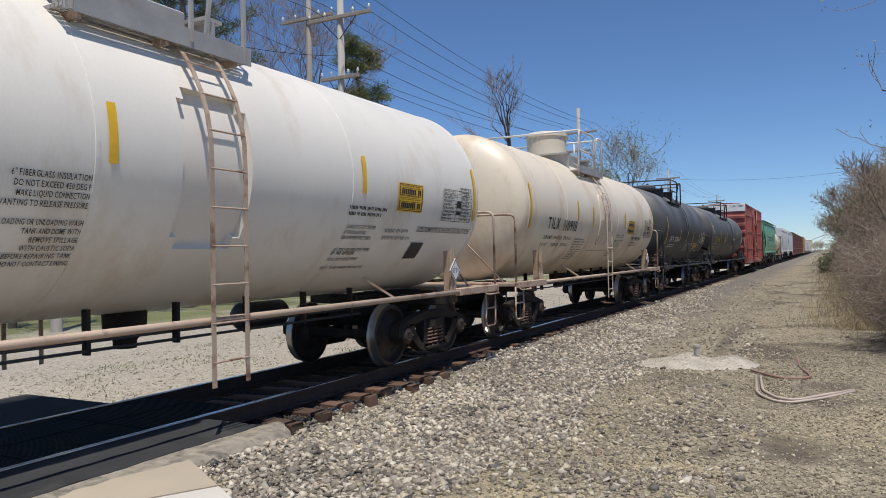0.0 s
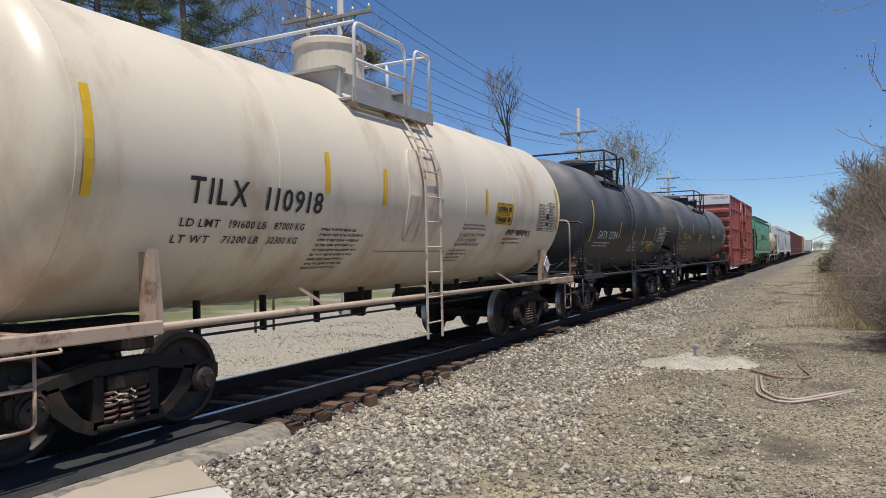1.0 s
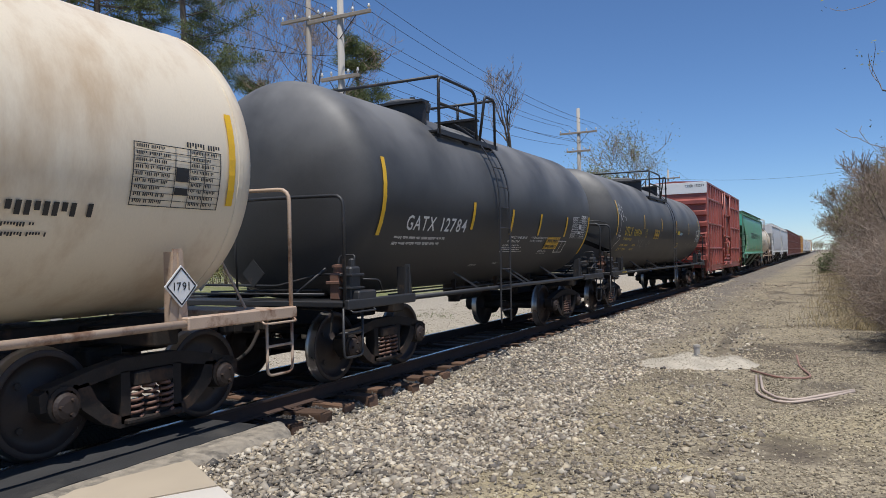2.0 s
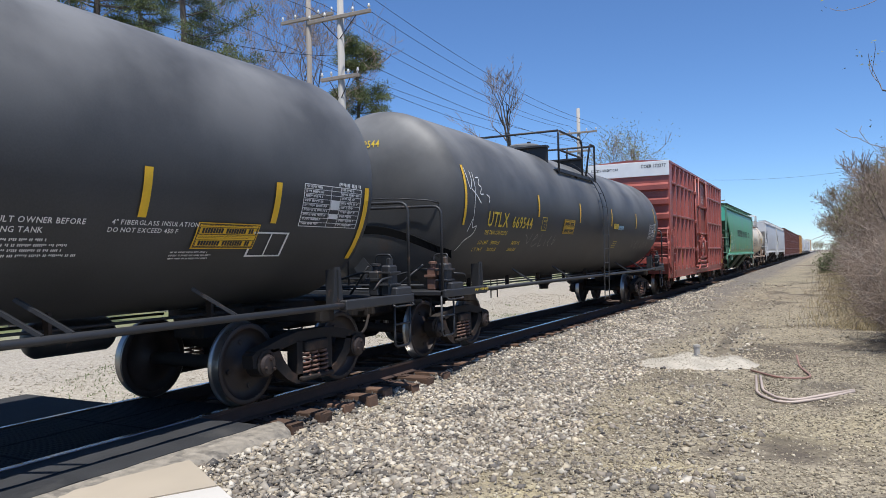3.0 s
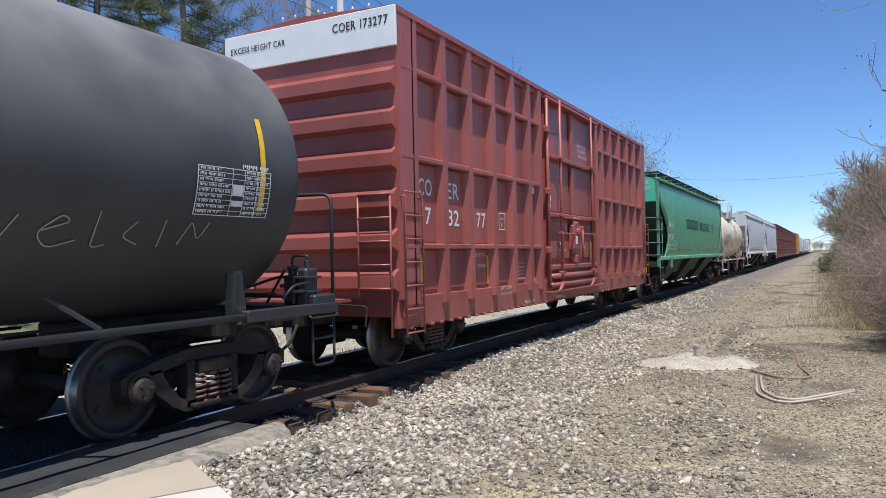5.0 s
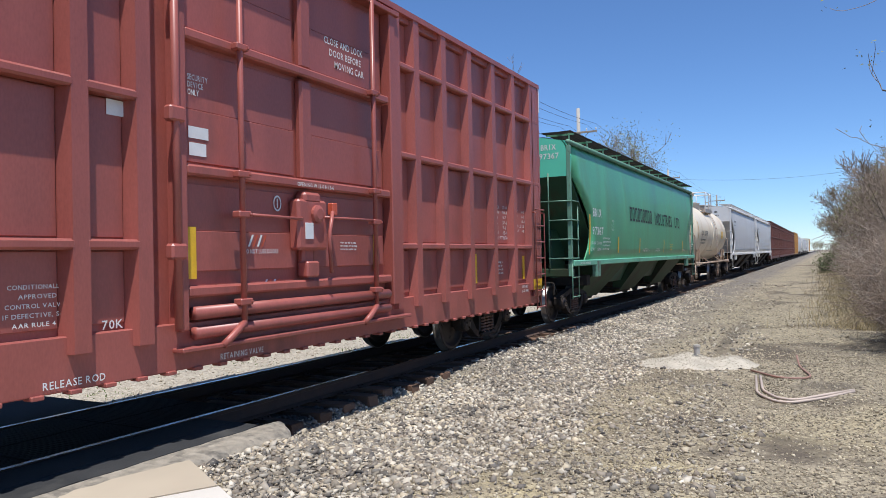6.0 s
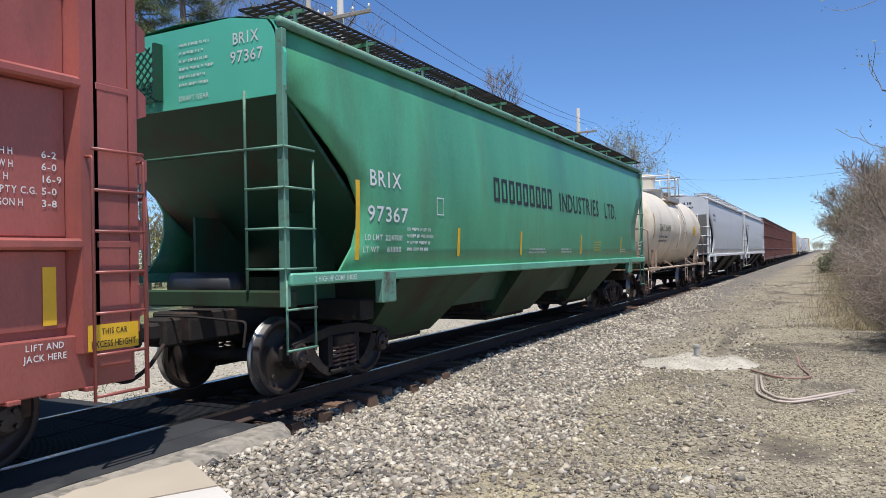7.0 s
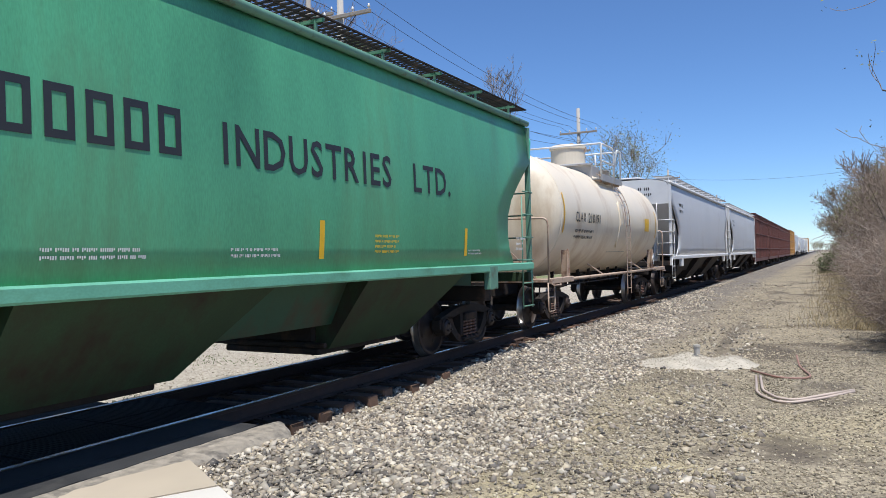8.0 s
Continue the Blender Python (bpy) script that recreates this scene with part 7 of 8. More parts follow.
def blocked(x, y):
    """On the crossing or the sidewalk, where no loose stone lies."""
    if y < 5.80 and TX - 2.4 < x < TX + 1.92 - 0.25 * max(0, (y - 5.3) * 2):
        return True
    if -4.98 < x < -3.18 and y < 4.46 - (x + 4.715) * 0.574:
        return True
    return False


def scatter(rng, n, x0, x1, y0, y1, r0, r1, power=1.0, keep=None):
    pts, rad = [], []
    while len(pts) < n:
        x = rng.uniform(x0, x1)
        y = y0 + (y1 - y0) * rng.uniform() ** power
        if blocked(x, y) or (keep and not keep(x, y)):
            continue
        pts.append((x, y, height(x, y)))
        rad.append((r0 + (r1 - r0) * rng.uniform() ** 1.6) * (1.0 if rng.uniform() > 0.06 else 1.35))
    return pts, rad


def build_stones():
    rng = np.random.default_rng(3)
    edge = lambda x, y: x < -2.6 + 0.9 * noise.noise((y * 0.45, x * 0.5, 2.0)) - 0.06 * max(0, y - 6) or rng.uniform() < 0.10
    not_tie = lambda x, y: edge(x, y) and (abs(x - TX) > 1.30 or abs(((y - 6.0) / 0.52 + 0.5) % 1 - 0.5) > 0.24)
    a = scatter(rng, 19000, TX + 1.2, -0.6, 3.9, 9.5, 0.011, 0.040, 1.0, not_tie)
    b = scatter(rng, 13500, TX + 1.2, -1.2, 9.5, 19.0, 0.018, 0.040, 1.2, not_tie)
    c = scatter(rng, 9000, TX + 1.2, -1.6, 19.0, 48.0, 0.022, 0.042, 1.6, not_tie)
    pts, rad = a[0] + b[0] + c[0], a[1] + b[1] + c[1]
    stones("ballast", "mixed grey and tan crushed stone ballast beside the track", np.array(pts), np.array(rad), M["stones"], 1)
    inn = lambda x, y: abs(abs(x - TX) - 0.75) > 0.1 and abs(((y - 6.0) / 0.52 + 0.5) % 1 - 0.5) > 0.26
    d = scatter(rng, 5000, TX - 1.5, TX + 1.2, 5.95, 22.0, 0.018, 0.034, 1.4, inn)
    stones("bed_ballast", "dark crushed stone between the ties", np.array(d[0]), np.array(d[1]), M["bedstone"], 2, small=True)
    bare = lambda x, y: rng.uniform() < 0.3 or all(((x - cx - (y - cy) * ln) / rx) ** 2 + ((y - cy) / ry) ** 2 > 1.0 for cx, cy, rx, ry, ln in DARK_SOIL)
    e = scatter(rng, 33000, -3.2, 1.3, 4.2, 15.0, 0.007, 0.021, 1.0, bare)
    f = scatter(rng, 6000, -3.4, 1.6, 15.0, 34.0, 0.011, 0.024, 1.3, bare)
    stones("gravel", "tan gravel scattered over the yard", np.array(e[0] + f[0]), np.array(e[1] + f[1]), M["pebbles"], 4, small=True)
    h = scatter(rng, 7000, -13.0, TX - 1.9, 5.0, 34.0, 0.012, 0.030, 1.2)
    stones("pale_gravel", "pale limestone gravel beyond the track", np.array(h[0]), np.array(h[1]), M["limestone"], 5, small=True)


# stones between the ties darkened for the train's shade, besides their grime
M["bedstone"] = stone_mat("grimy_shaded_ballast_stone", [(0.03, 0.026, 0.023), (0.075, 0.064, 0.056), (0.045, 0.038, 0.033), (0.10, 0.085, 0.072)])
build_stones()


def build_pile():
    rng = np.random.default_rng(11)
    cx, cy, n = -2.02, 13.35, 34
    verts, faces = [], []

    def hz(u, w):
        r = math.hypot(u, w)
        return 0.19 * max(0, 1 - r * r) ** 1.2 * (1 + 0.6 * noise.noise((u * 2.4, w * 2.4, 9)))
    for j in range(n + 1):
        for i in range(n + 1):
            u, w = -1.1 + 2.2 * i / n, -1.1 + 2.2 * j / n
            x, y = cx + u * 1.12, cy + w * 0.95
            verts.append((x, y, height(x, y) - 0.02 + hz(u, w)))
    for j in range(n):
        for i in range(n):
            k = j * (n + 1) + i
            faces.append((k, k + 1, k + n + 2, k + n + 1))
    p = part("heap", soup("heap", verts, faces, M["heap"], True))
    tagged(p, "low heap of pale limestone gravel on the yard", "gravel heap")
    pts, rad = [], []
    while len(pts) < 3000:
        u, w = rng.normal(0, 0.5, 2)
        if u * u + w * w > 1.5:
            continue
        x, y = cx + u * 1.12, cy + w * 0.95
        pts.append((x, y, height(x, y) - 0.02 + hz(u, w)))
        rad.append(rng.uniform(0.005, 0.014))
    stones("heap_chips", "loose pale chips on the gravel heap", np.array(pts), np.array(rad), M["limestone"], 12, small=True)
    bm = bmesh.new()
    z = height(cx, cy) + 0.2
    lathe(bm, [(z, 0.0), (z, 0.05), (z + 0.11, 0.05), (z + 0.12, 0.062), (z + 0.15, 0.06), (z + 0.16, 0.0)], 14, "z", (cx + 0.02, cy - 0.1, 0))
    tagged(part("pipe_cap", bm, M["polewhite"]), "short pale capped pipe standing in the gravel heap", "pipe")


M["heap"] = mat("pale_gravel_heap", (0.45, 0.40, 0.32), 0.95, var=0.3, scale=3, fine=90, bump=0.8)
build_pile()


def build_hoses():

    def run(name, label, pix, r, material):
        bm = bmesh.new()
        pts = bend([(x, y, height(x, y) + r + dz) for x, y, dz in pix], 0.5, 6)
        tube(bm, pts, r, 8)
        tagged(part(name, bm, material, smooth=True), label, "hose")
    run("hose", "pale pinkish hose lying in a loop on the gravel", [(-0.98, 12.2, 0.0), (-0.86, 10.75, 0.01), (-0.62, 10.33, 0.0), (-0.42, 10.28, 0.0), (-0.1, 10.48, 0.01), (0.3, 11.05, 0.0)], 0.019, M["hose"])
    run("hose", "pale pinkish hose lying in a loop on the gravel", [(-0.92, 12.2, 0.0), (-0.80, 10.95, 0.01), (-0.58, 10.48, 0.0), (-0.36, 10.40, 0.0), (-0.08, 10.62, 0.01), (0.30, 11.2, 0.0)], 0.019, M["hose"])
    run("hose", "reddish brown hose curling up at its end", [(-1.08, 12.55, 0.01), (-0.65, 12.13, 0.0), (-0.33, 12.22, 0.0), (-0.22, 12.7, 0.0), (-0.42, 13.6, 0.0), (-0.47, 13.9, 0.14)], 0.017, M["hose2"])


build_hoses()


# ---- branches and foliage ----
def sticks(name, segs, material, sides=3):
    """Many thin tapered sticks as one mesh. segs: rows of x0 y0 z0 x1 y1 z1 r0 r1."""
    s = np.array(segs)
    a, b, r0, r1 = s[:, 0:3], s[:, 3:6], s[:, 6], s[:, 7]
    d = b - a
    d /= np.linalg.norm(d, axis=1, keepdims=True) + 1e-9
    ref = np.where(np.abs(d[:, 2:3]) < 0.9, np.array([[0, 0, 1.0]]), np.array([[1.0, 0, 0]]))
    u = np.cross(d, ref)
    u /= np.linalg.norm(u, axis=1, keepdims=True)
    w = np.cross(d, u)
    ring = []
    for base, r in ((a, r0), (b, r1)):
        for k in range(sides):
            t = 2 * math.pi * k / sides
            ring.append(base + (u * math.cos(t) + w * math.sin(t)) * r[:, None])
    v = np.stack(ring, 1)
    n = len(s)
    idx = np.arange(n)[:, None] * (2 * sides)
    f = np.concatenate([idx + np.array([[k, (k + 1) % sides, sides + (k + 1) % sides, sides + k]]) for k in range(sides)], 1).reshape(-1, 4)
    me = bpy.data.meshes.new(name)
    me.vertices.add(n * 2 * sides)
    me.vertices.foreach_set("co", v.reshape(-1))
    me.loops.add(f.size)
    me.loops.foreach_set("vertex_index", f.ravel().astype(np.int32))
    me.polygons.add(len(f))
    me.polygons.foreach_set("loop_start", np.arange(0, f.size, 4, dtype=np.int32))
    me.update(calc_edges=True)
    me.materials.append(material)
    return me


def blades(name, pts, size, material, seed, up=0.0):
    """Many small leaves or needle tufts (thin triangles) as one mesh."""
    rng = np.random.default_rng(seed)
    n = len(pts)
    d = rng.normal(size=(n, 3))
    d[:, 2] += up
    d /= np.linalg.norm(d, axis=1, keepdims=True)
    e = np.cross(d, rng.normal(size=(n, 3)))
    e /= np.linalg.norm(e, axis=1, keepdims=True)
    L = size[0] * rng.uniform(0.6, 1.3, size=(n, 1))
    W = size[1] * rng.uniform(0.7, 1.3, size=(n, 1))
    p = np.array(pts)
    v = np.stack([p - e * W * 0.4, p + e * W * 0.4, p + d * L], 1).reshape(-1)
    f = np.arange(3 * n, dtype=np.int32)
    me = bpy.data.meshes.new(name)
    me.vertices.add(3 * n)
    me.vertices.foreach_set("co", v)
    me.loops.add(3 * n)
    me.loops.foreach_set("vertex_index", f)
    me.polygons.add(n)
    me.polygons.foreach_set("loop_start", np.arange(0, 3 * n, 3, dtype=np.int32))
    me.update(calc_edges=True)
    me.materials.append(material)
    return me


def grow(rnd, p, d, length, r, depth, segs, tips, spread=0.7, lift=0.12, kids=(2, 4), steps=4, shrink=0.66):
    """A branching stem: wandering, tapered, with side branches."""
    p, d = Vector(p), Vector(d).normalized()
    n = steps
    for k in range(n):
        q = p + d * (length / n)
        r2 = r * (1 - 0.55 * (k + 1) / n)
        segs.append((*p, *q, r * (1 - 0.55 * k / n), r2, depth))
        p = q
        d = (d + Vector((rnd.gauss(0, 0.16), rnd.gauss(0, 0.16), rnd.gauss(lift, 0.12)))).normalized()
        if depth > 0 and k >= (1 if depth > 1 else 0):
            for _ in range(rnd.randint(*kids) if k == n - 1 else rnd.randint(0, kids[0])):
                side = Vector((rnd.gauss(0, 1), rnd.gauss(0, 1), rnd.gauss(0.1, 0.5))).normalized()
                grow(rnd, p, (d * (1 - spread * 0.6) + side * spread), length * shrink * rnd.uniform(0.7, 1.1), r2 * 0.7, depth - 1, segs, tips, spread, lift, kids, steps, shrink)
    if depth == 0:
        tips.append(tuple(p))


def bare_tree(name, label, x, y, h, seed, r=0.16, depth=3, buds=0, leaf=(0.10, 0.05), lean=(0, 0), fork=0.42, low=2, spread=0.6, budmat="bud", kids=(2, 3), bark="bark", budspread=0.35, fine=0.007):
    rnd = random.Random(seed)
    base = empty(name)
    tagged(base, label, "tree")
    z = height(x, y) - 0.1
    segs, tips = [], []
    top = Vector((x + lean[0], y + lean[1], z + h * fork))
    p = Vector((x, y, z))
    n = 6
    for k in range(n):
        q = Vector((x, y, z)).lerp(top, (k + 1) / n) + Vector((rnd.gauss(0, 0.06), rnd.gauss(0, 0.06), 0))
        segs.append((*p, *q, r * (1 - 0.4 * k / n), r * (1 - 0.4 * (k + 1) / n), 9))
        p = q
        if k >= low:
            for _ in range(rnd.randint(1, 2)):
                side = Vector((rnd.gauss(0, 1), rnd.gauss(0, 1), 0.5)).normalized()
                grow(rnd, p, side, h * 0.20, r * 0.35, depth - 1, segs, tips, spread, 0.12, kids)
    for k in range(3):
        d = Vector((rnd.gauss(0, 0.35), rnd.gauss(0, 0.35), 1.0))
        grow(rnd, p, d, h * (1 - fork) * 0.52, r * 0.5, depth, segs, tips, spread, 0.14, kids)
    thick = [s[:8] for s in segs if s[8] >= depth - 1]
    thin = [(*s[:6], max(s[6], fine), max(s[7], fine * 0.7)) for s in segs if s[8] < depth - 1]
    part("trunk", sticks("trunk", thick, M[bark], 7), None, base)
    tagged(part("crown", sticks("crown", thin, M["twig"]), None, base), kind="stuff")
    if buds:
        rng = np.random.default_rng(seed)
        t = np.array(tips)
        pts = t[rng.integers(0, len(t), buds)] + rng.normal(0, budspread, (buds, 3))
        tagged(part("leaves", blades("leaves", pts, leaf, M[budmat], seed), None, base), kind="stuff")
    return base


def pine_tree(x, y, h, seed, first=0.35, width=3.2, dense=1.0, label="tall thin pine with clumped needles and bare lower branches"):
    rnd = random.Random(seed)
    rng = np.random.default_rng(seed)
    base = empty("pine_tree")
    tagged(base, label, "tree", group="pines beside the track")
    z0 = height(x, y) - 0.1
    segs, clumps = [], []
    p = Vector((x, y, z0))
    n = 10
    for k in range(n):
        q = Vector((x + rnd.gauss(0, 0.1), y + rnd.gauss(0, 0.1), z0 + h * (k + 1) / n))
        segs.append((*p, *q, 0.24 * (1 - 0.8 * k / n), 0.24 * (1 - 0.8 * (k + 1) / n)))
        p = q
    trunk = sticks("trunk", segs, M["bark"], 8)
    part("trunk", trunk, None, base)
    limbs = []
    for k in range(int(46 * dense)):
        t = first + (1 - first) * rnd.random()
        z = z0 + h * t
        ang = rnd.uniform(0, 2 * math.pi)
        ln = width * (1.15 - 0.75 * (t - first) / (1 - first)) * rnd.uniform(0.5, 1.15)
        d = Vector((math.cos(ang), math.sin(ang), rnd.uniform(-0.15, 0.35)))
        a = Vector((x, y, z))
        live = rnd.random() < 0.55 + 0.6 * (t - first)
        for s in range(4):
            b = a + d * ln / 4
            limbs.append((*a, *b, 0.034 * (1 - s * 0.2), 0.034 * (1 - (s + 1) * 0.2)))
            d = (d + Vector((rnd.gauss(0, 0.2), rnd.gauss(0, 0.2), rnd.gauss(0.06, 0.14)))).normalized()
            a = b
            for _ in range(3):
                e = (d + Vector((rnd.gauss(0, 0.8), rnd.gauss(0, 0.8), rnd.gauss(0.1, 0.4)))).normalized()
                c = a + e * rnd.uniform(0.25, 0.7)
                limbs.append((*a, *c, 0.014, 0.006))
                if live and s >= 1:
                    clumps.append(c)
                    clumps.append(a + e * rnd.uniform(0.1, 0.4))
    tagged(part("branches", sticks("branches", limbs, M["bark"], 4), None, base), kind="stuff")
    cl = np.array([c[:] for c in clumps])
    per = 52
    pts = np.repeat(cl, per, 0) + rng.normal(0, 0.13, (len(cl) * per, 3)) * np.array([1, 1, 0.6])
    tagged(part("needles", blades("needles", pts, (0.17, 0.035), M["needle"], seed, 0.3), None, base), kind="stuff")
    return base


def build_trees():
    for k, (x, y, h, first, w, de) in enumerate(((-23.7, 18.1, 17, 0.3, 3.3, 1.1), (-23.2, 21.8, 19, 0.3, 3.4, 1.2), (-32.0, 20.5, 17, 0.25, 3.6, 1.1), (-29.6, 25.2, 18, 0.25, 3.6, 1.0), (-24.6, 36.8, 14.8, 0.35, 2.5, 1.4), (-31.6, 35.4, 13.2, 0.5, 1.8, 0.9), (-29.9, 40.8, 13.4, 0.3, 2.8, 1.2))):
        pine_tree(x, y, h, 20 + k, first, w, de)
    lab = "leafless tree with fine grey twigs beyond the track"
    for k, (x, y, h, r, buds) in enumerate(((-25.3, 31.9, 16, 0.15, 0), (-22.7, 55.8, 17.4, 0.2, 0), (-30.9, 49.3, 10.5, 0.15, 500), (-33.9, 72.6, 13.5, 0.2, 0), (-34.1, 76.9, 12.5, 0.2, 0), (-21.0, 92.8, 16.5, 0.25, 4200), (-25.4, 97.2, 13.5, 0.2, 6500), (-30.0, 108.4, 12, 0.2, 4500), (-35.6, 60.4, 12, 0.15, 600), (-43.0, 79.1, 12, 0.2, 500), (-38.3, 104.1, 12, 0.2, 700), (-24.9, 133.6, 10, 0.2, 800), (-21.6, 13.5, 11, 0.12, 300), (-54.9, 39.0, 11, 0.2, 900))):
        dep, tall = math.hypot(x, y), h == 17.4
        bare_tree("bare_tree" if buds < 1000 else "budding_tree", lab if buds < 1000 else "tree with thin olive spring leaves beyond the track", x, y, h, 60 + k, r, 4 if dep < 45 else 3, buds, (0.22, 0.11) if dep > 70 else (0.12, 0.06), kids=(2, 3) if dep < 45 else (2, 4), budspread=0.5 if dep < 90 else 0.85, spread=0.42 if tall else 0.6, fork=0.62 if tall else 0.42, low=4 if tall else 2, fine=max(0.008, dep * 0.00022))


build_trees()


def build_thicket():
    """Dense leafless brush along the yard's far edge."""
    rnd = random.Random(8)
    segs, pale, tips = [], [], []
    for k in range(1900):
        y = 15 + 75 * rnd.random() ** 1.6
        edge = 1.35 + 0.35 * noise.noise((y * 0.3, 0, 4)) + 0.004 * (y - 15)
        x = edge + abs(rnd.gauss(0, 1.6))
        z = height(x, y)
        far = min(1, (x - edge) / 2.0)
        h = (1.1 + 2.2 * far + 0.8 * rnd.random()) * rnd.uniform(0.6, 1.25)
        d = Vector((rnd.gauss(-0.10, 0.26), rnd.gauss(0, 0.3), 1.0)).normalized()
        p = Vector((x, y, z - 0.05))
        n = 5
        out = pale if rnd.random() < 0.12 else segs
        for s in range(n):
            q = p + d * h / n
            out.append((*p, *q, 0.014 * (1 - 0.15 * s), 0.014 * (1 - 0.15 * (s + 1))))
            p = q
            d = (d + Vector((rnd.gauss(-0.05, 0.22), rnd.gauss(0, 0.22), rnd.gauss(-0.04, 0.15)))).normalized()
            for _ in range(3):
                e = (d * 0.5 + Vector((rnd.gauss(0, 0.7), rnd.gauss(0, 0.7), rnd.gauss(0.1, 0.5)))).normalized()
                c = p + e * rnd.uniform(0.2, 0.55)
                out.append((*p, *c, 0.006, 0.004))
                e2 = (e + Vector((rnd.gauss(0, 0.5), rnd.gauss(0, 0.5), rnd.gauss(0, 0.5)))).normalized()
                c2 = c + e2 * rnd.uniform(0.15, 0.4)
                out.append((*c, *c2, 0.005, 0.003))
    tagged(part("thicket", sticks("thicket", segs, M["twig"])), "dense leafless brown brush beside the gravel yard", "brush", kind="stuff")
    tagged(part("dead_branches", sticks("dead_branches", pale, M["twigpale"])), "pale dead branches in the brush", "branches", kind="stuff")
    # taller trees rising out of the brush
    lab = "leafless tree with fine brown twigs rising from the brush"
    for k, (x, y, h, r, buds) in enumerate(((2.9, 20.5, 4.7, 0.06, 500), (3.3, 25, 5.2, 0.08, 900), (4.4, 38, 7.0, 0.1, 800), (3.0, 46, 6.5, 0.1, 1200), (4.8, 54, 7.5, 0.12, 1600), (3.2, 64, 7.4, 0.12, 2200), (3.8, 78, 8.0, 0.14, 2400), (4.2, 95, 7.5, 0.14, 1500), (3.6, 120, 7.0, 0.14, 900), (4.6, 27, 6.2, 0.1, 900), (6.0, 44, 8.5, 0.12, 600), (6.5, 70, 9.0, 0.14, 900), (3.0, 34, 5.8, 0.08, 900), (2.6, 55, 5.5, 0.08, 1500), (2.3, 42, 4.4, 0.07, 900), (2.2, 70, 5.6, 0.08, 1600), (2.0, 88, 6.2, 0.1, 1500), (2.4, 104, 6.4, 0.1, 1500))):
        bare_tree("brush_tree", lab, x, y, h, 200 + k, r, 3, buds, (0.07, 0.035) if y < 50 else (0.14, 0.07), lean=(-0.3, 0), fork=0.3, spread=0.65, kids=(3, 5), budspread=0.25, fine=0.006 + y * 0.00012)
    bare_tree("leaning_tree", "slender tree with long bare overhanging branches and a few green buds", 3.0, 15.5, 8.6, 300, 0.09, 3, 220, (0.07, 0.035), lean=(-0.5, 0), fork=0.5, spread=0.7, kids=(1, 1), budspread=0.12)
    # low dry grass, a dark shrub and distant woods
    rng = np.random.default_rng(9)
    pts = []
    while len(pts) < 9000:
        y = 20 + 80 * rng.uniform() ** 1.3
        x = 1.2 - abs(rng.normal(0, 0.7)) - 0.006 * (y - 20)
        pts.append((x, y, height(x, y)))
    tagged(part("dry_grass", blades("dry_grass", np.array(pts), (0.32, 0.02), M["straw"], 9, 2.2)), "dry straw-coloured grass along the brush", "grass", kind="stuff")
    q = np.array((0.35, 66, height(0.35, 66) + 0.6)) + rng.normal(0, 1, (2600, 3)) * np.array([0.42, 0.8, 0.45])
    q[:, 2] = np.maximum(q[:, 2], height(0.35, 66))
    tagged(part("shrub", blades("shrub", q, (0.22, 0.08), M["needle"], 10, 0.6)), "dark green low shrub at the edge of the brush", "shrub", kind="stuff")
    g = []
    while len(g) < 1600:
        x, y = rng.uniform(-12.5, TX - 2.4), rng.uniform(6, 26)
        if noise.noise((x * 0.6, y * 0.6, 21)) > 0.22:
            g.append((x, y, height(x, y)))
    tagged(part("weeds", blades("weeds", np.array(g), (0.06, 0.018), M["grassgreen"], 13, 1.2)), "sparse green weeds in the pale gravel", "grass", kind="stuff")


build_thicket()


def build_hedgerow():
    """A ragged line of budding brush and saplings behind the pale gravel."""
    rnd, rng = random.Random(77), np.random.default_rng(77)
    segs, pts = [], []
    for k in range(520):
        t = rnd.random()
        x, y = -58 + 26 * t + rnd.gauss(0, 1.6), 6 + 62 * t + rnd.gauss(0, 1.6)
        p, d = Vector((x, y, -0.3)), Vector((rnd.gauss(0, 0.2), rnd.gauss(0, 0.2), 1.0))
        h = rnd.uniform(1.6, 4.6)
        for j in range(4):
            q = p + d.normalized() * h / 4
            segs.append((*p, *q, 0.03 * (1 - 0.2 * j), 0.03 * (0.8 - 0.2 * j)))
            for _ in range(3):
                c = q + Vector((rnd.gauss(0, 0.5), rnd.gauss(0, 0.5), rnd.gauss(0.35, 0.3)))
                segs.append((*q, *c, 0.014, 0.007))
                pts += [tuple(c)] * 9
            p, d = q, d + Vector((rnd.gauss(0, 0.2), rnd.gauss(0, 0.2), 0))
    tagged(part("hedgerow", sticks("hedgerow", segs, M["twig"])), "ragged brush and saplings behind the pale gravel", "brush", kind="stuff")
    q = np.array(pts) + rng.normal(0, 0.28, (len(pts), 3))
    tagged(part("hedge_leaves", blades("hedge_leaves", q, (0.20, 0.11), M["bud"], 78)), "yellow-green spring leaves on the brush", "leaves", kind="stuff")


build_hedgerow()


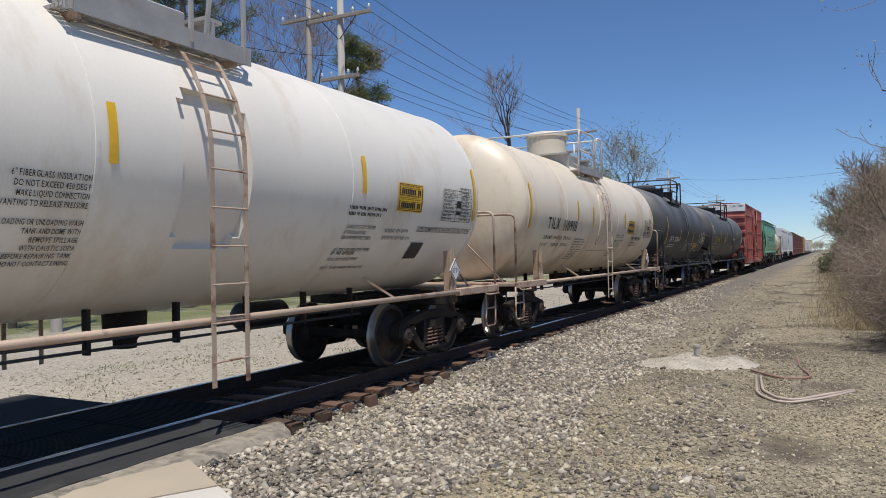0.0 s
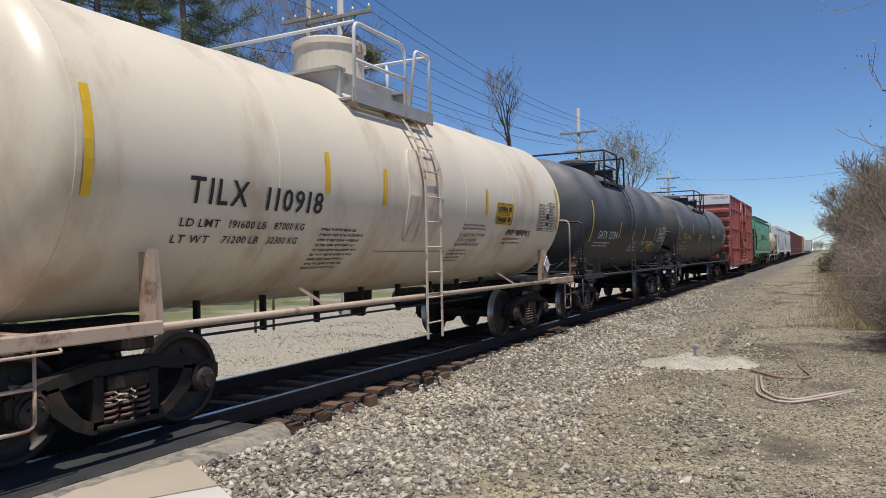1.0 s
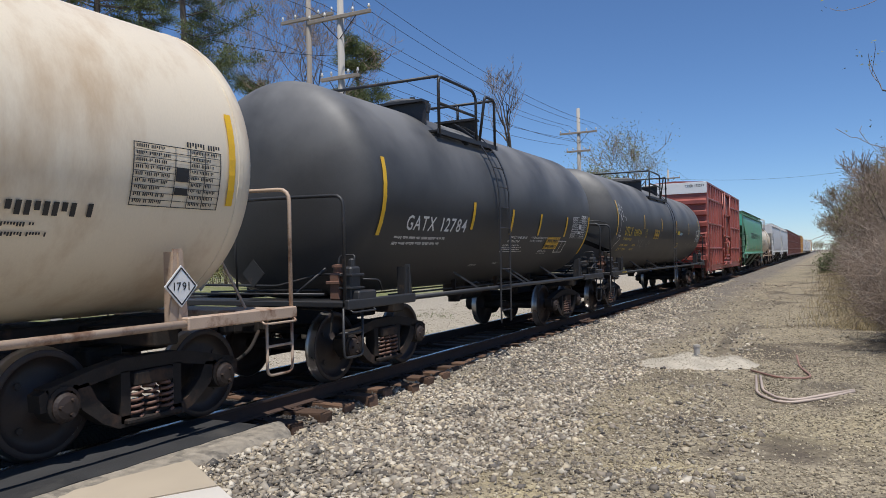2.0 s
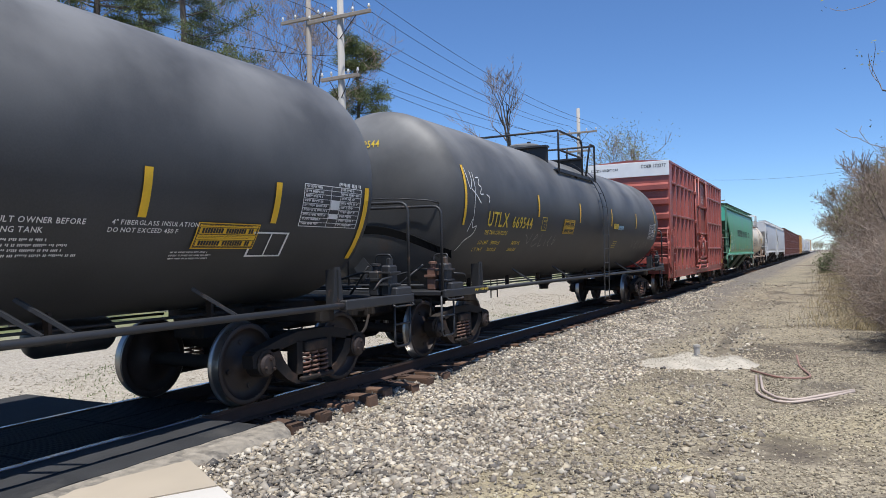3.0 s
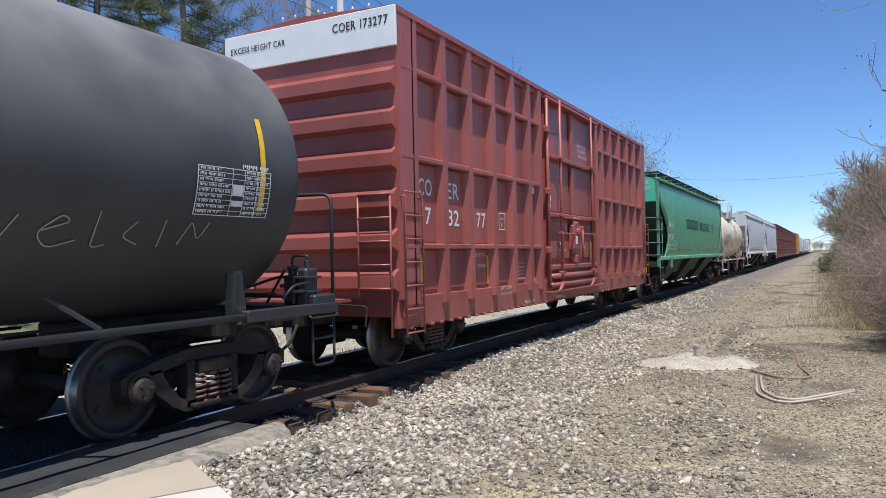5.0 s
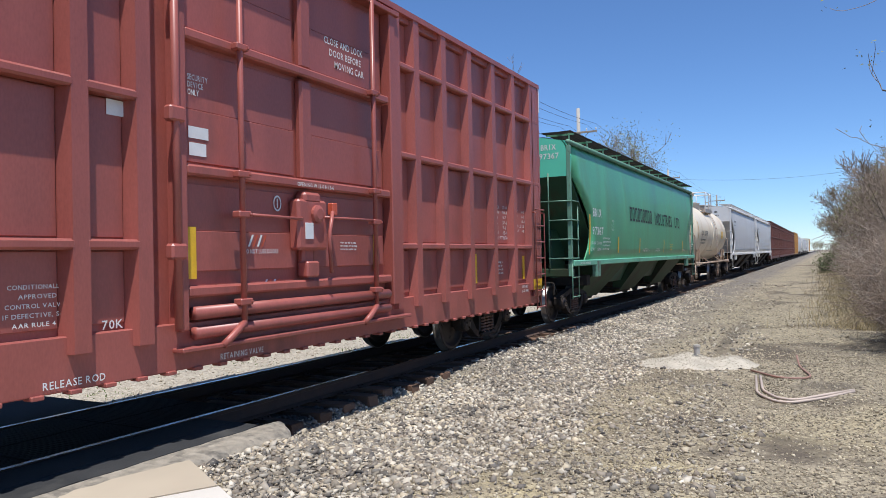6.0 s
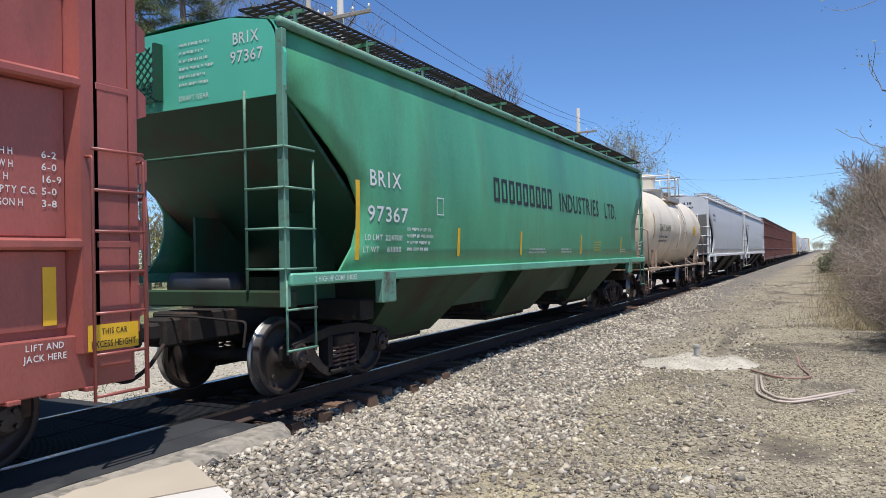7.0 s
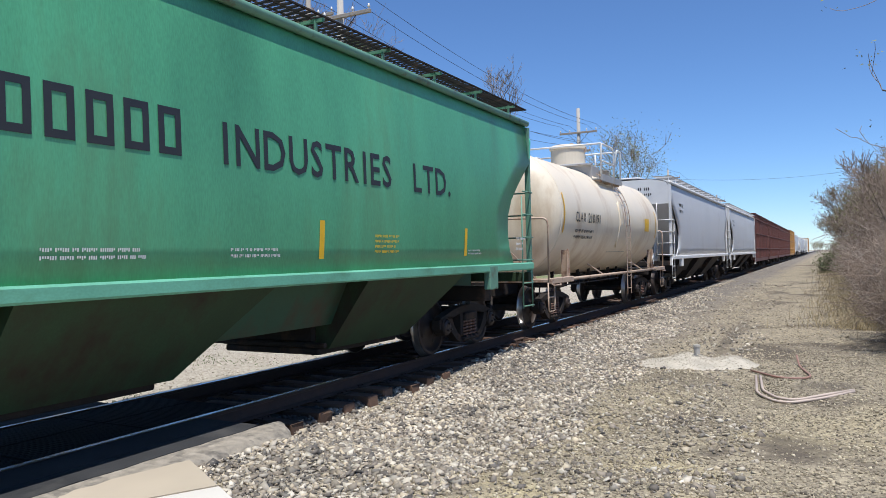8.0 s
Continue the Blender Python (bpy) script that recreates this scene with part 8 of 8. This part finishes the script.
def build_woods():
    """A band of far woods, both sides of the line."""
    rng = np.random.default_rng(31)
    rnd = random.Random(31)
    segs, tips = [], []
    spots = [(rng.uniform(-75, -32), rng.uniform(10, 150)) for _ in range(110)] + [(rng.uniform(-34, -18), rng.uniform(130, 420)) for _ in range(90)] + [(rng.uniform(5, 26), rng.uniform(90, 420)) for _ in range(80)] + [(rng.uniform(-40, 30), rng.uniform(480, 620)) for _ in range(60)]
    for x, y in spots:
        h = rng.uniform(6, 9.5) if y < 130 else rng.uniform(6, 10)
        grow(rnd, (x, y, -0.4), (0, 0, 1), h * 0.45, 0.16, 2, segs, tips, 0.6, 0.2, (3, 5), 3, 0.6)
    tagged(part("far_woods", sticks("far_woods", [(*s[:6], max(0.03, s[6]), max(0.02, s[7])) for s in segs], M["twig"])), "leafless woods in the distance", "woods", kind="stuff")
    t = np.array(tips)
    pts = t[rng.integers(0, len(t), 26000)] + rng.normal(0, 0.9, (26000, 3))
    tagged(part("far_leaves", blades("far_leaves", pts, (0.42, 0.22), M["bud"], 32)), "thin spring leaves on the distant woods", "woods", kind="stuff")


build_woods()


# ---- pole line ----
def utility_pole(x, y, h, r, arms, material, label, turn=0.0, transformer=False):
    base = empty("utility_pole", pose(x, y, height(x, y) - 0.1, 0, 0, turn))
    tagged(base, label, "utility pole", group="pole line")
    bm = bmesh.new()
    lathe(bm, [(0.0, r), (h * 0.5, r * 0.86), (h, r * 0.68), (h + 0.03, 0.0)], 14, "z")
    part("pole", bm, material, base, smooth=True)
    for z, w, braces in arms:
        bm = bmesh.new()
        box(bm, -w, w, -0.16, -0.05, z - 0.06, z + 0.06, 0.01)
        part("crossarm", bm, M["wood"], base, "weathered wooden crossarm")
        if braces:
            rods(base, "arm_brace", [[(w * 0.55, -0.1, z - 0.05), (0.0, -0.1, z - 0.75)], [(-w * 0.55, -0.1, z - 0.05), (0.0, -0.1, z - 0.75)]], 0.014, M["darksteel"])
        for k in (-0.95, -0.45, 0.45, 0.95):
            bm = bmesh.new()
            lathe(bm, [(z + 0.06, 0.018), (z + 0.12, 0.018), (z + 0.13, 0.045), (z + 0.17, 0.05), (z + 0.19, 0.03), (z + 0.23, 0.035), (z + 0.25, 0.0)], 10, "z", (k * w, -0.105, 0))
            part("insulator", bm, M["insul"], base, smooth=True)
    return base


def build_poles():
    spec = [(-14.0, 19.9, 11.0, 0.155, [(9.95, 1.25, True), (7.95, 0.75, True)], M["polewhite"], "bleached wooden utility pole with two crossarms"),
            (-14.1, 46.6, 11.5, 0.16, [(9.9, 1.25, True), (8.7, 0.8, False)], M["polewhite"], "bleached wooden utility pole with two crossarms"),
            (-14.2, 78.0, 10.5, 0.15, [(9.6, 1.2, True), (8.6, 0.8, False)], M["polewhite"], "bleached wooden utility pole with two crossarms"),
            (-14.4, 118.0, 10.5, 0.15, [(9.6, 1.2, True)], M["wood"], "wooden utility pole with a crossarm"),
            (-14.0, -22.0, 11.0, 0.16, [(9.95, 1.25, True)], M["wood"], "wooden utility pole with a crossarm")]
    for p in spec:
        utility_pole(*p)
    x, y = -19.1, 13.2
    utility_pole(x, y, 12.5, 0.16, [(11.3, 1.2, True)], M["polewhite"], "pale wooden utility pole among the pines", turn=35)
    x, y = -17.0, 22.1
    utility_pole(x, y, 12.4, 0.13, [(11.0, 1.2, False)], M["wood"], "old brown wooden utility pole with a crossarm")

    def wire(a, b, sag):
        bm = bmesh.new()
        n = 18
        pts = [Vector(a).lerp(Vector(b), k / n) - Vector((0, 0, sag * 4 * (k / n) * (1 - k / n))) for k in range(n + 1)]
        tube(bm, pts, 0.010, 4)
        tagged(part("power_line", bm, M["wire"]), "thin black overhead wire strung along the poles", "power line", group="overhead wires")
    line = [(-14.0, -22.0), (-14.0, 19.9), (-14.1, 46.6), (-14.2, 78.0), (-14.4, 118.0)]
    zs = [10.05, 10.05, 10.0, 9.7, 9.7]
    for k in range(4):
        for off in (-1.19, -0.56, 0.56, 1.19):
            (xa, ya), (xb, yb) = line[k], line[k + 1]
            wire((xa + off, ya - 0.1, zs[k]), (xb + off, yb - 0.1, zs[k + 1]), 0.55)
        if k == 1:
            for off in (-0.7, 0.7):
                wire((line[1][0] + off, 19.8, 8.1), (line[2][0] + off, 46.5, 8.75), 0.5)
    x, y = -19.1, 13.2
    wire((x, y, 9.5), (-14.0, 19.9, 8.3), 0.5)
    wire((x, y, 10.8), (-14.0, 46.6, 9.0), 0.9)
    # a service line that crosses the track far down the yard
    wire((-14.2, 78.0, 9.2), (9.0, 88.0, 10.6), 0.9)


build_poles()


# ---- movement ----
def motions():
    for car in CARS:
        walk(car, [(k * 0.5, pose(TX, car["mid"] - SPEED * k * 0.5, 0)) for k in range(17)])
    for axle, y in SPUN:
        walk(axle, [(k / 15, pose(0, y, WHEEL_R, math.degrees(SPEED * k / 15 / WHEEL_R), 0, 0)) for k in range(121)])


motions()
